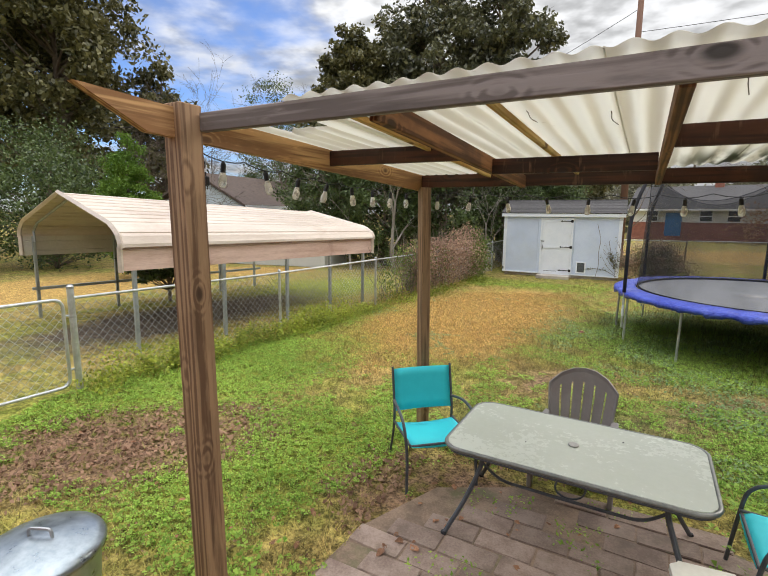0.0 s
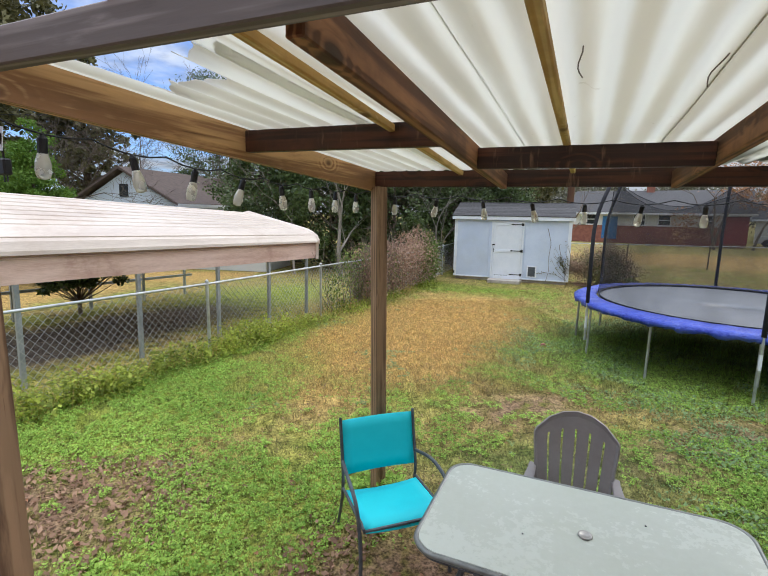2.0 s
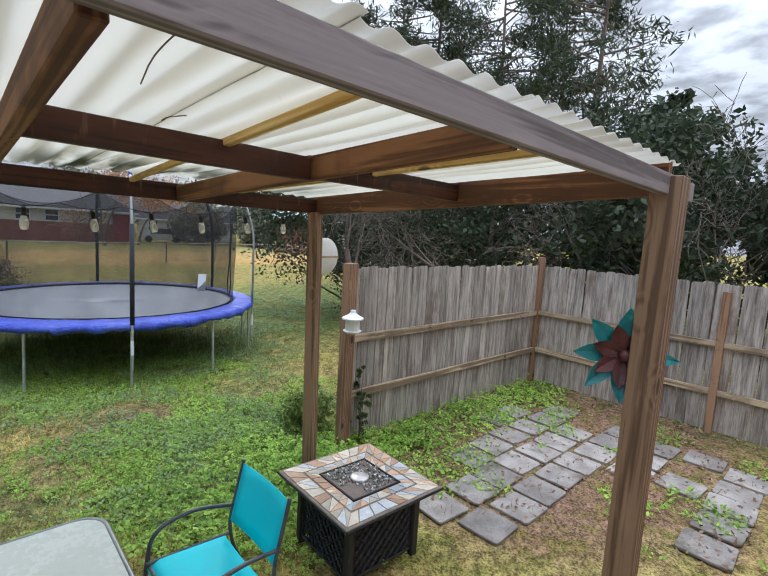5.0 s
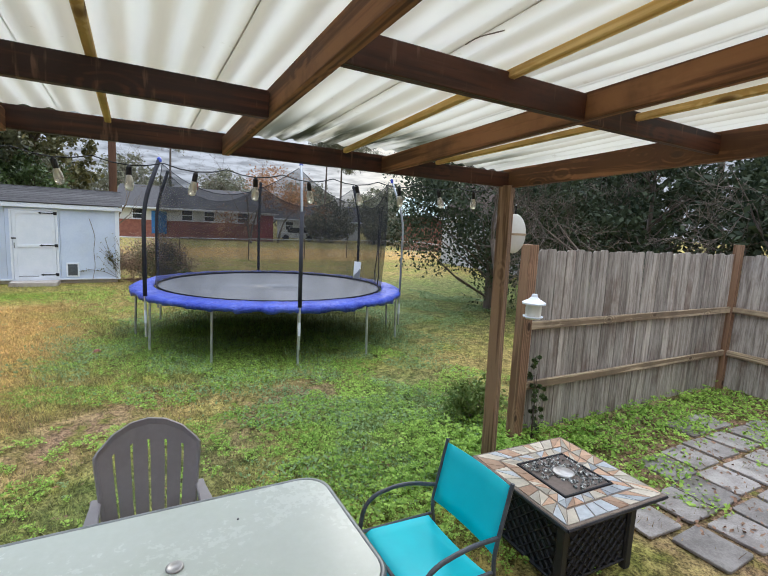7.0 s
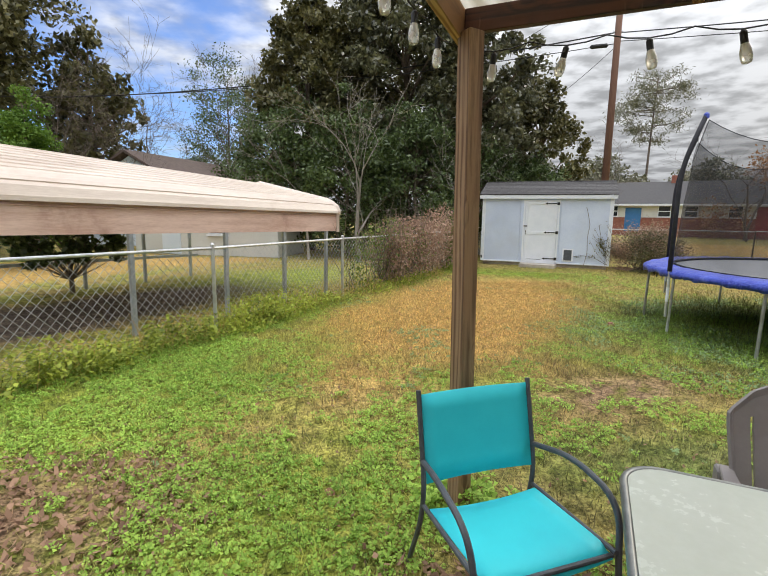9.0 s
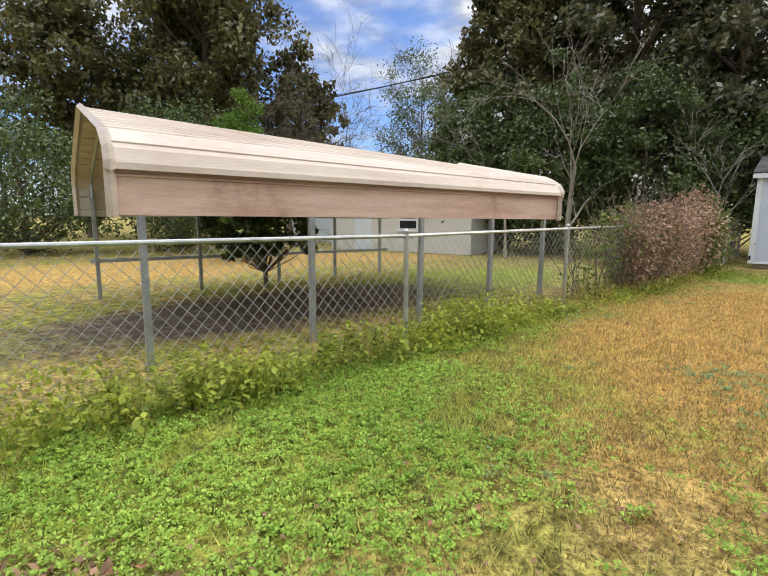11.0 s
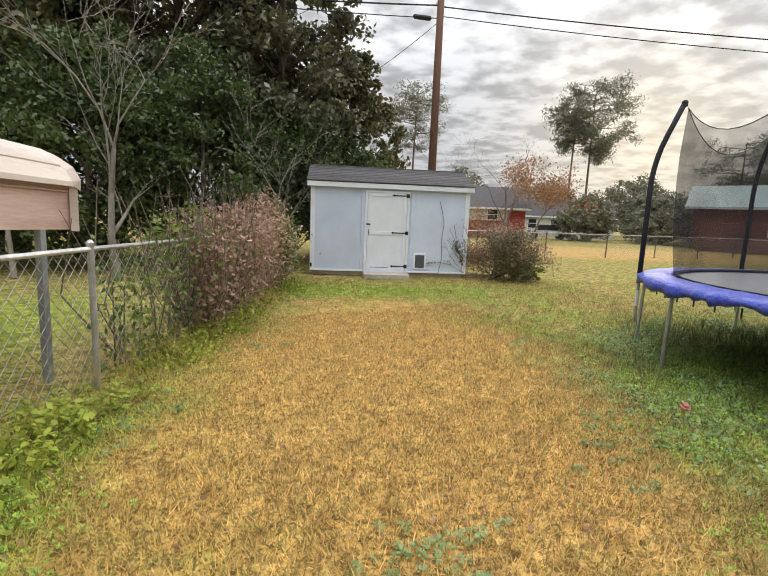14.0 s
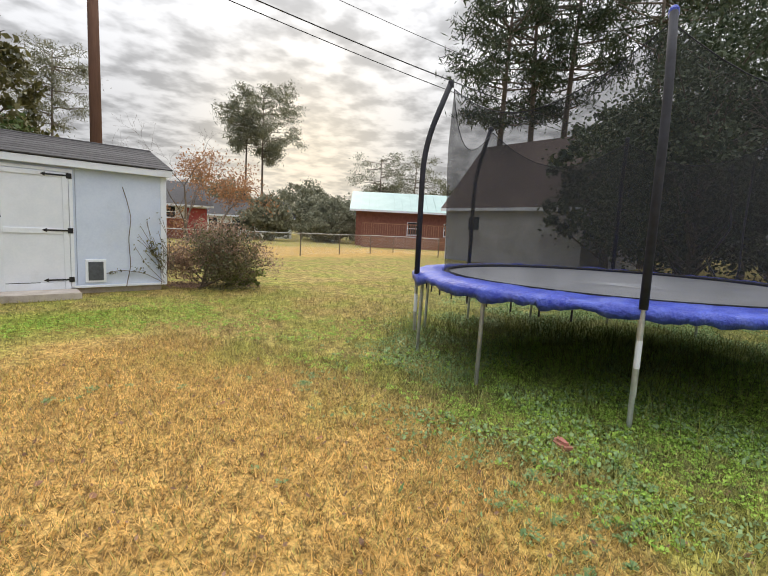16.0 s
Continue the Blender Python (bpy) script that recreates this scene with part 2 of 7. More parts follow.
def ground_colour(nt):
    """Colours of the lawn by place: dry straw, green weeds, bare soil, shade-darkened green."""
    co = nt.nodes.new("ShaderNodeTexCoord")
    v = co.outputs["Object"]
    blot = noise_node(nt, v, 0.9, 4.0, 0.6)
    clump = noise_node(nt, v, 5.0, 4.0, 0.6)
    grain = noise_node(nt, v, 45.0, 3.0, 0.65)
    ragged = math_node(nt, "ADD", math_node(nt, "MULTIPLY", blot, 0.8), math_node(nt, "MULTIPLY", clump, 0.45))

    def zone(ellipses):
        best = None
        for cx, cy, turn, a, b, soft in ellipses:
            mp = nt.nodes.new("ShaderNodeMapping")
            mp.vector_type = "TEXTURE"
            mp.inputs["Location"].default_value = (cx, cy, 0)
            mp.inputs["Rotation"].default_value = (0, 0, radians(turn))
            mp.inputs["Scale"].default_value = (a, b, 50)
            nt.links.new(v, mp.inputs[0])
            ln = nt.nodes.new("ShaderNodeVectorMath")
            ln.operation = "LENGTH"
            wire(nt, mp, ln)
            d = math_node(nt, "ADD", ln.outputs["Value"], math_node(nt, "SUBTRACT", ragged, 0.62))
            z = range_node(nt, d, 1.0 - soft, 1.0 + soft * 0.6, 1.0, 0.0)
            best = z if best is None else math_node(nt, "MAXIMUM", best, z)
        return best

    mid = mix_node(nt, range_node(nt, clump, 0.35, 0.65), (0.25, 0.190, 0.065), (0.54, 0.405, 0.145))
    green = mix_node(nt, range_node(nt, clump, 0.3, 0.7), (0.155, 0.215, 0.028), (0.385, 0.445, 0.072))
    straw = mix_node(nt, range_node(nt, clump, 0.3, 0.7), (0.48, 0.292, 0.095), (0.69, 0.448, 0.152))
    soil = mix_node(nt, range_node(nt, clump, 0.3, 0.7), (0.15, 0.085, 0.05), (0.34, 0.215, 0.14))
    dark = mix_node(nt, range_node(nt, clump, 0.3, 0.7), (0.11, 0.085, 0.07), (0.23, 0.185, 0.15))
    col = mix_node(nt, range_node(nt, blot, 0.42, 0.62, 0.0, 0.55), mid, green)
    col = mix_node(nt, math_node(nt, "MULTIPLY", zone(LUSH), 0.85), col, green)
    # blue-green of the ivy with shade painted into it
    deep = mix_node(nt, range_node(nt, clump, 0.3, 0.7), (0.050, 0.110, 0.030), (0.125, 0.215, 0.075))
    col = mix_node(nt, math_node(nt, "MULTIPLY", zone(SHADE_GREEN), 0.62), col, deep)
    col = mix_node(nt, math_node(nt, "MULTIPLY", zone(DRY), 0.90), col, straw)
    col = mix_node(nt, math_node(nt, "MULTIPLY", zone(BARE), range_node(nt, clump, 0.30, 0.56)), col, soil)
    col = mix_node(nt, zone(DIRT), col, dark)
    return col, grain, clump


def lawn(name, blades):
    m, nt, bsdf, out = base_material(name)
    col, grain, clump = ground_colour(nt)
    mott = noise_node(nt, nt.nodes["Texture Coordinate"].outputs["Object"], 17.0, 3.0)
    hsv = nt.nodes.new("ShaderNodeHueSaturation")
    nt.links.new(col, hsv.inputs["Color"])
    if blades:
        geo = nt.nodes.new("ShaderNodeNewGeometry")
        # some blades among the straw are still green
        other = math_node(nt, "FRACT", math_node(nt, "MULTIPLY", geo.outputs["Random Per Island"], 13.7))
        nt.links.new(mix_node(nt, range_node(nt, other, 0.66, 0.78, 0.0, 0.70), col, (0.26, 0.275, 0.07)), hsv.inputs["Color"])
        nt.links.new(range_node(nt, geo.outputs["Random Per Island"], 0.0, 1.0, 0.42, 1.70), hsv.inputs["Value"])
        tr = nt.nodes.new("ShaderNodeBsdfTranslucent")
        nt.links.new(hsv.outputs[0], tr.inputs[0])
        mx = nt.nodes.new("ShaderNodeMixShader")
        mx.inputs[0].default_value = 0.3
        nt.links.new(bsdf.outputs[0], mx.inputs[1])
        nt.links.new(tr.outputs[0], mx.inputs[2])
        nt.links.new(mx.outputs[0], out.inputs[0])
        bsdf.inputs["Roughness"].default_value = 0.6
    else:
        # low end of the grain paints shaded gaps between the blades
        nt.links.new(range_node(nt, math_node(nt, "ADD", math_node(nt, "MULTIPLY", grain, 0.6), math_node(nt, "MULTIPLY", mott, 0.4)), 0.36, 0.64, 0.28, 1.36), hsv.inputs["Value"])
        bsdf.inputs["Roughness"].default_value = 0.95
        bsdf.inputs["Specular IOR Level"].default_value = 0.15
        b = node(nt, "ShaderNodeBump", Strength=0.6, Distance=0.03)
        nt.links.new(math_node(nt, "ADD", grain, math_node(nt, "MULTIPLY", clump, 1.2)), b.inputs["Height"])
        nt.links.new(b.outputs[0], bsdf.inputs["Normal"])
    nt.links.new(hsv.outputs[0], bsdf.inputs["Base Color"])
    return m


def sheet_plastic(name):
    """Weathered cream fibreglass that lets daylight through, with streaks and mildew."""
    m, nt, bsdf, out = base_material(name)
    co = nt.nodes.new("ShaderNodeTexCoord")
    mp = node(nt, "ShaderNodeMapping")
    mp.inputs["Scale"].default_value = (7.0, 0.8, 1.0)
    wire(nt, co, mp, "Object")
    streak = noise_node(nt, mp.outputs[0], 1.2, 4.0)
    spots = noise_node(nt, co.outputs["Object"], 9.0, 5.0, 0.65)
    sepx = nt.nodes.new("ShaderNodeSeparateXYZ")
    wire(nt, co, sepx, "Object")
    # shading stripes of the corrugation painted in by a sine, plus weathered streaks
    valley_shade = math_node(nt, "SINE", math_node(nt, "MULTIPLY", sepx.outputs[0], 2 * math.pi / 0.118))
    shade_streak = math_node(nt, "ADD", math_node(nt, "MULTIPLY", valley_shade, -0.5), math_node(nt, "MULTIPLY", math_node(nt, "SUBTRACT", streak, 0.5), 1.6))
    col = mix_node(nt, range_node(nt, shade_streak, -0.5, 0.6), (0.88, 0.865, 0.81), (0.72, 0.685, 0.60))
    col = mix_node(nt, range_node(nt, spots, 0.66, 0.78, 0.0, 0.5), col, (0.32, 0.25, 0.13))
    sep = nt.nodes.new("ShaderNodeSeparateXYZ")
    wire(nt, co, sep, "Object")
    # mildew gathers at the low edge of one bay
    low = range_node(nt, sep.outputs[1], -0.75, -0.15)
    bay = math_node(nt, "MULTIPLY", range_node(nt, sep.outputs[0], 2.0, 2.4), range_node(nt, sep.outputs[0], 4.3, 3.4))
    mould = math_node(nt, "MULTIPLY", math_node(nt, "MULTIPLY", low, bay), range_node(nt, streak, 0.42, 0.60))
    col = mix_node(nt, math_node(nt, "MULTIPLY", mould, 0.85), col, (0.06, 0.07, 0.03))
    nt.links.new(col, bsdf.inputs["Base Color"])
    bsdf.inputs["Roughness"].default_value = 0.5
    tr = nt.nodes.new("ShaderNodeBsdfTranslucent")
    nt.links.new(col, tr.inputs[0])
    mx = nt.nodes.new("ShaderNodeMixShader")
    mx.inputs[0].default_value = 0.66
    nt.links.new(bsdf.outputs[0], mx.inputs[1])
    nt.links.new(tr.outputs[0], mx.inputs[2])
    nt.links.new(mx.outputs[0], out.inputs[0])
    return m


def net_fabric(name, cover):
    m, nt, bsdf, out = base_material(name)
    bsdf.inputs["Base Color"].default_value = (0.012, 0.012, 0.014, 1)
    bsdf.inputs["Roughness"].default_value = 0.7
    co = nt.nodes.new("ShaderNodeTexCoord")
    fold = noise_node(nt, co.outputs["Object"], 1.6, 3.0)
    tp = nt.nodes.new("ShaderNodeBsdfTransparent")
    mx = nt.nodes.new("ShaderNodeMixShader")
    nt.links.new(range_node(nt, fold, 0.3, 0.7, cover - 0.07, cover + 0.07), mx.inputs[0])
    nt.links.new(tp.outputs[0], mx.inputs[1])
    nt.links.new(bsdf.outputs[0], mx.inputs[2])
    nt.links.new(mx.outputs[0], out.inputs[0])
    return m


M = {}
M["post_wood"] = wood("post_wood", (0.145, 0.080, 0.042), (0.33, 0.205, 0.115))
M["beam_grey"] = wood("beam_grey", (0.13, 0.105, 0.095), (0.26, 0.22, 0.205), (0.03, 0.025, 0.02))
M["beam_tan"] = wood("beam_tan", (0.27, 0.130, 0.048), (0.56, 0.33, 0.140), (0.10, 0.045, 0.018))
M["beam_brown"] = wood("beam_brown", (0.11, 0.042, 0.015), (0.29, 0.130, 0.050), dark_stain=(0.06, 0.024, 0.012), amount=0.5)
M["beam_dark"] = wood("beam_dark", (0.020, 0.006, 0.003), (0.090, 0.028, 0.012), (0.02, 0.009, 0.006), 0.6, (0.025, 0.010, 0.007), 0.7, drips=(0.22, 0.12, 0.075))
# yellow brightened to carry the glow of the lit roof sheet
M["purlin"] = wood("purlin", (0.55, 0.33, 0.09), (0.72, 0.50, 0.20), (0.12, 0.05, 0.015), 0.8, (0.16, 0.08, 0.02), 0.35)
M["picket"] = surf("picket", (0.17, 0.135, 0.108), (0.52, 0.465, 0.40), 2.2, 0.85, 0.3, stretch=(0.7, 9, 9), stain=(0.15, 0.095, 0.065), stain_amount=0.75, fine=9, vary=0.22)
M["fence_post"] = wood("fence_post", (0.20, 0.105, 0.055), (0.36, 0.21, 0.12))
M["rail_wood"] = wood("rail_wood", (0.25, 0.175, 0.105), (0.56, 0.43, 0.28), (0.10, 0.06, 0.03), 0.8, (0.13, 0.09, 0.06), 0.5)
M["plastic_roof"] = sheet_plastic("plastic_roof")
M["galv"] = surf("galv", (0.42, 0.44, 0.46), (0.62, 0.64, 0.66), 6, 0.45, 0.1, metal=0.75, stain=(0.25, 0.20, 0.15), stain_amount=0.25)
M["bin_metal"] = surf("bin_metal", (0.36, 0.42, 0.47), (0.54, 0.60, 0.64), 12, 0.34, 0.15, metal=0.85)
M["carport"] = surf("carport", (0.55, 0.455, 0.385), (0.70, 0.605, 0.525), 1.6, 0.42, 0.05, stretch=(0.3, 1, 3), stain=(0.42, 0.30, 0.22), stain_amount=0.5, spec=0.5)
M["carport_skirt"] = surf("carport_skirt", (0.48, 0.31, 0.25), (0.68, 0.50, 0.43), 2.5, 0.5, 0.05, stretch=(0.3, 1, 3), stain=(0.26, 0.13, 0.09), stain_amount=0.6)
M["carport_under"] = surf("carport_under", (0.50, 0.46, 0.40), (0.60, 0.56, 0.50), 2, 0.55, 0.05)
M["steel_post"] = surf("steel_post", (0.34, 0.37, 0.41), (0.48, 0.51, 0.55), 5, 0.45, 0.05, metal=0.6)
M["siding"] = surf("siding", (0.57, 0.645, 0.80), (0.66, 0.73, 0.87), 1.5, 0.55, 0.12, stain=(0.52, 0.55, 0.58), stain_amount=0.3, vary=0.03)
M["white_paint"] = surf("white_paint", (0.77, 0.81, 0.88), (0.84, 0.87, 0.93), 3, 0.5, 0.12, stain=(0.62, 0.62, 0.60), stain_amount=0.3, vary=0.03)
M["shingle"] = surf("shingle", (0.055, 0.052, 0.054), (0.105, 0.10, 0.102), 9, 0.9, 0.5, fine=120, vary=0.18)
M["brown_roof"] = surf("brown_roof", (0.085, 0.060, 0.052), (0.14, 0.105, 0.09), 5, 0.9, 0.4, fine=90)
M["green_roof"] = surf("green_roof", (0.33, 0.47, 0.44), (0.42, 0.56, 0.52), 1, 0.4, 0.05)
M["concrete"] = surf("concrete", (0.36, 0.31, 0.27), (0.50, 0.45, 0.40), 5, 0.9, 0.4, stain=(0.22, 0.19, 0.16), fine=60)
M["black_iron"] = surf("black_iron", (0.012, 0.012, 0.013), (0.03, 0.03, 0.032), 8, 0.5, 0.2, metal=0.4, vary=0)
M["black_foam"] = surf("black_foam", (0.018, 0.018, 0.022), (0.04, 0.04, 0.05), 10, 0.8, 0.2, vary=0)
M["net"] = net_fabric("net", 0.47)
# black mat; its grey base holds a painted sky reflection
M["mat_fabric"] = surf("mat_fabric", (0.25, 0.258, 0.28), (0.33, 0.338, 0.36), 3, 0.46, 0.05, fine=200, stain=(0.26, 0.26, 0.27), stain_amount=0.4, vary=0, spec=1.0)
# navy fold shadows and pale highlights of the vinyl are coloured in
M["pad_blue"] = surf("pad_blue", (0.025, 0.045, 0.38), (0.075, 0.12, 0.58), 6, 0.36, 1.0, bump_dist=0.05, stain=(0.24, 0.29, 0.66), stain_amount=0.4, vary=0.05)
M["sling"] = surf("sling", (0.022, 0.62, 0.74), (0.040, 0.72, 0.83), 3, 0.6, 0.15, fine=260, vary=0.03)
M["frame_grey"] = surf("frame_grey", (0.075, 0.085, 0.10), (0.12, 0.13, 0.15), 12, 0.5, 0.1, metal=0.3, vary=0.05)
M["frost_glass"] = surf("frost_glass", (0.51, 0.55, 0.48), (0.57, 0.61, 0.55), 1.2, 0.26, 0.012, stain=(0.38, 0.42, 0.30), stain_amount=0.22, spec=0.35, vary=0)
M["table_rim"] = surf("table_rim", (0.18, 0.19, 0.19), (0.28, 0.29, 0.28), 10, 0.4, 0.05, metal=0.5)
M["resin"] = surf("resin", (0.25, 0.225, 0.225), (0.29, 0.265, 0.265), 5, 0.5, 0.06, stain=(0.21, 0.19, 0.185), stain_amount=0.3, vary=0.03)
M["pit_black"] = surf("pit_black", (0.012, 0.012, 0.015), (0.028, 0.028, 0.033), 6, 0.5, 0.1, vary=0)
M["soil_bed"] = surf("soil_bed", (0.15, 0.105, 0.075), (0.30, 0.215, 0.155), 6, 0.95, 0.6, stain=(0.09, 0.12, 0.04), stain_amount=0.6, fine=70)
M["grout"] = surf("grout", (0.17, 0.13, 0.10), (0.24, 0.19, 0.15), 20, 0.9, 0.3)
M["steel_plate"] = surf("steel_plate", (0.40, 0.38, 0.36), (0.60, 0.58, 0.55), 12, 0.4, 0.1, metal=0.6)
M["pan"] = surf("pan", (0.13, 0.095, 0.075), (0.22, 0.17, 0.14), 9, 0.6, 0.2)
M["fire_glass"] = surf("fire_glass", (0.02, 0.02, 0.02), (0.70, 0.70, 0.66), 40, 0.25, 0.1, island=True, vary=0.5)
M["paver"] = surf("paver", (0.22, 0.155, 0.125), (0.40, 0.305, 0.255), 5, 0.9, 0.4, stain=(0.15, 0.115, 0.085), stain_amount=0.6, fine=70, vary=0.16)
M["flagstone"] = surf("flagstone", (0.21, 0.185, 0.165), (0.40, 0.365, 0.33), 4, 0.9, 0.5, stain=(0.12, 0.10, 0.07), stain_amount=0.9, fine=60, vary=0.2)
M["bark"] = surf("bark", (0.10, 0.075, 0.058), (0.22, 0.175, 0.14), 3, 0.95, 0.8, stretch=(1, 1, 0.2), bump_dist=0.03, fine=20)
M["bark_pale"] = surf("bark_pale", (0.20, 0.175, 0.15), (0.36, 0.32, 0.28), 3, 0.95, 0.5, stretch=(1, 1, 0.3), fine=20)
M["pole_wood"] = surf("pole_wood", (0.15, 0.075, 0.05), (0.24, 0.13, 0.09), 2, 0.9, 0.3, stretch=(1, 1, 0.1))
# second colour raised so the palest leaves stand for sky glints
M["leaf_dark"] = leafy("leaf_dark", (0.006, 0.013, 0.004), (0.27, 0.27, 0.140), 0.30, 1.0, 0.25)
M["leaf_olive"] = leafy("leaf_olive", (0.012, 0.020, 0.006), (0.26, 0.240, 0.100), 0.42, 0.5, 0.2)
M["leaf_under"] = leafy("leaf_under", (0.008, 0.024, 0.006), (0.18, 0.250, 0.080), 0.38, 0.6, 0.28)
M["leaf_pine"] = leafy("leaf_pine", (0.016, 0.030, 0.016), (0.11, 0.135, 0.072), 0.6, 0.3, 0.2)
# distance haze is put into this pale grey-green leaf colour
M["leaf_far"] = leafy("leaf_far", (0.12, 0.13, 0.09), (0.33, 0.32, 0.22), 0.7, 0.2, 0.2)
M["leaf_juniper"] = leafy("leaf_juniper", (0.05, 0.12, 0.012), (0.20, 0.33, 0.05), 0.6, 0.3, 0.2)
M["leaf_rust"] = leafy("leaf_rust", (0.30, 0.15, 0.07), (0.55, 0.32, 0.18), 0.7, 0.2, 0.3)
M["vine"] = leafy("vine", (0.24, 0.15, 0.115), (0.58, 0.41, 0.30), 0.8, 0.2, 0.2)
M["hedge_green"] = leafy("hedge_green", (0.08, 0.15, 0.03), (0.30, 0.35, 0.10), 0.6, 0.3, 0.3)
M["weed"] = leafy("weed", (0.06, 0.11, 0.015), (0.58, 0.64, 0.10), 0.5, 0.3, 0.35)
M["clover"] = leafy("clover", (0.10, 0.23, 0.018), (0.53, 0.74, 0.135), 0.55, 0.3, 0.3)
M["ivy_blue"] = leafy("ivy_blue", (0.09, 0.18, 0.05), (0.36, 0.50, 0.22), 0.5, 0.4, 0.25)
M["litter"] = leafy("litter", (0.12, 0.065, 0.042), (0.46, 0.29, 0.19), 0.8, 0.2, 0.1)
M["dead_leaf"] = surf("dead_leaf", (0.22, 0.095, 0.05), (0.42, 0.22, 0.12), 25, 0.8, 0.2, vary=0.3)
M["bulb"] = surf("bulb", (0.78, 0.76, 0.66), (0.85, 0.83, 0.74), 10, 0.25, 0, vary=0.02)
M["bulb"].node_tree.nodes["Principled BSDF"].inputs["Transmission Weight"].default_value = 0.45
M["cable"] = surf("cable", (0.010, 0.010, 0.011), (0.02, 0.02, 0.021), 20, 0.6, 0, vary=0)
M["cream_plastic"] = surf("cream_plastic", (0.72, 0.70, 0.62), (0.80, 0.78, 0.71), 5, 0.5, 0.05, vary=0)
M["petal_teal"] = surf("petal_teal", (0.02, 0.22, 0.22), (0.05, 0.34, 0.33), 8, 0.4, 0.1)
M["petal_maroon"] = surf("petal_maroon", (0.06, 0.018, 0.014), (0.12, 0.035, 0.028), 8, 0.5, 0.1)
M["brick_wall"] = surf("brick_wall", (0.20, 0.075, 0.055), (0.30, 0.125, 0.09), 4, 0.9, 0.4, fine=60)
M["white_wall"] = surf("white_wall", (0.66, 0.66, 0.64), (0.74, 0.74, 0.73), 1, 0.7, 0.1)
M["blue_wall"] = surf("blue_wall", (0.58, 0.65, 0.74), (0.66, 0.72, 0.80), 1, 0.7, 0.1)
M["red_wall"] = surf("red_wall", (0.30, 0.045, 0.04), (0.38, 0.07, 0.06), 1, 0.7, 0.1)
M["deck_wood"] = wood("deck_wood", (0.22, 0.10, 0.065), (0.34, 0.17, 0.11))
M["block"] = surf("block", (0.46, 0.455, 0.45), (0.58, 0.575, 0.57), 2, 0.9, 0.3, stain=(0.60, 0.60, 0.60), stain_amount=0.5, vary=0.08)
M["window_glass"] = surf("window_glass", (0.02, 0.025, 0.03), (0.05, 0.055, 0.06), 1, 0.08, 0, vary=0)
M["blue_door"] = surf("blue_door", (0.03, 0.14, 0.36), (0.05, 0.19, 0.44), 1, 0.5, 0)
M["car_paint"] = surf("car_paint", (0.55, 0.57, 0.60), (0.62, 0.64, 0.67), 1, 0.3, 0, metal=0.2)
M["toy_red"] = surf("toy_red", (0.40, 0.14, 0.11), (0.52, 0.22, 0.17), 12, 0.6, 0.2)
M["tile_a"] = surf("tile_a", (0.42, 0.24, 0.14), (0.60, 0.40, 0.26), 9, 0.5, 0.2, vary=0.25)
M["tile_b"] = surf("tile_b", (0.36, 0.38, 0.40), (0.52, 0.54, 0.56), 9, 0.5, 0.2, vary=0.25)
M["tile_c"] = surf("tile_c", (0.46, 0.40, 0.31), (0.62, 0.55, 0.44), 9, 0.5, 0.2, vary=0.25)
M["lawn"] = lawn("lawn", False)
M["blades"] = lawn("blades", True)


# ---- tools for shapes ----
def thing(name, m, label, category, group="", kind=""):
    ob = new(name)
    ob.empty_display_size = 0.1
    ob.matrix_basis = m
    return tagged(ob, label, category, group, kind)


def part(name, bm, material, parent=None, label="", m=None, smooth=False):
    me = bpy.data.meshes.new(name)
    if smooth:
        for f in bm.faces:
            f.smooth = True
    bm.to_mesh(me)
    bm.free()
    me.materials.append(M[material])
    ob = new(name, me)
    ob.parent = parent
    if m is not None:
        ob.matrix_basis = m
    if label:
        ob["label"] = label
    return ob


def same(ob, m, parent=None):
    """Another object on the same mesh."""
    o = new(ob.name.split(".")[0], ob.data)
    o.parent, o.matrix_basis = parent, m
    return o


def array_mesh(name, verts, faces, material, parent=None, label="", smooth=False):
    me = bpy.data.meshes.new(name)
    verts, faces = np.asarray(verts, dtype=np.float32), np.asarray(faces, dtype=np.int32)
    k = faces.shape[1]
    me.vertices.add(len(verts))
    me.vertices.foreach_set("co", verts.ravel())
    me.loops.add(faces.size)
    me.loops.foreach_set("vertex_index", faces.ravel())
    me.polygons.add(len(faces))
    me.polygons.foreach_set("loop_start", np.arange(0, faces.size, k, dtype=np.int32))
    me.update(calc_edges=True)
    if smooth:
        me.polygons.foreach_set("use_smooth", np.ones(len(faces), dtype=bool))
    me.materials.append(M[material])
    ob = new(name, me)
    ob.parent = parent
    if label:
        ob["label"] = label
    return ob


def box(bm, x0, x1, y0, y1, z0, z1, bevel=0.0, m=None):
    r = bmesh.ops.create_cube(bm, size=1.0)
    vs = r["verts"]
    bmesh.ops.scale(bm, vec=(x1 - x0, y1 - y0, z1 - z0), verts=vs)
    bmesh.ops.translate(bm, vec=((x0 + x1) / 2, (y0 + y1) / 2, (z0 + z1) / 2), verts=vs)
    if m is not None:
        bmesh.ops.transform(bm, matrix=m, verts=vs)
    if bevel:
        es = list({e for v in vs for e in v.link_edges})
        bmesh.ops.bevel(bm, geom=es, offset=bevel, segments=1, affect="EDGES")
    return bm


def boxed(*a, **k):
    return box(bmesh.new(), *a, **k)


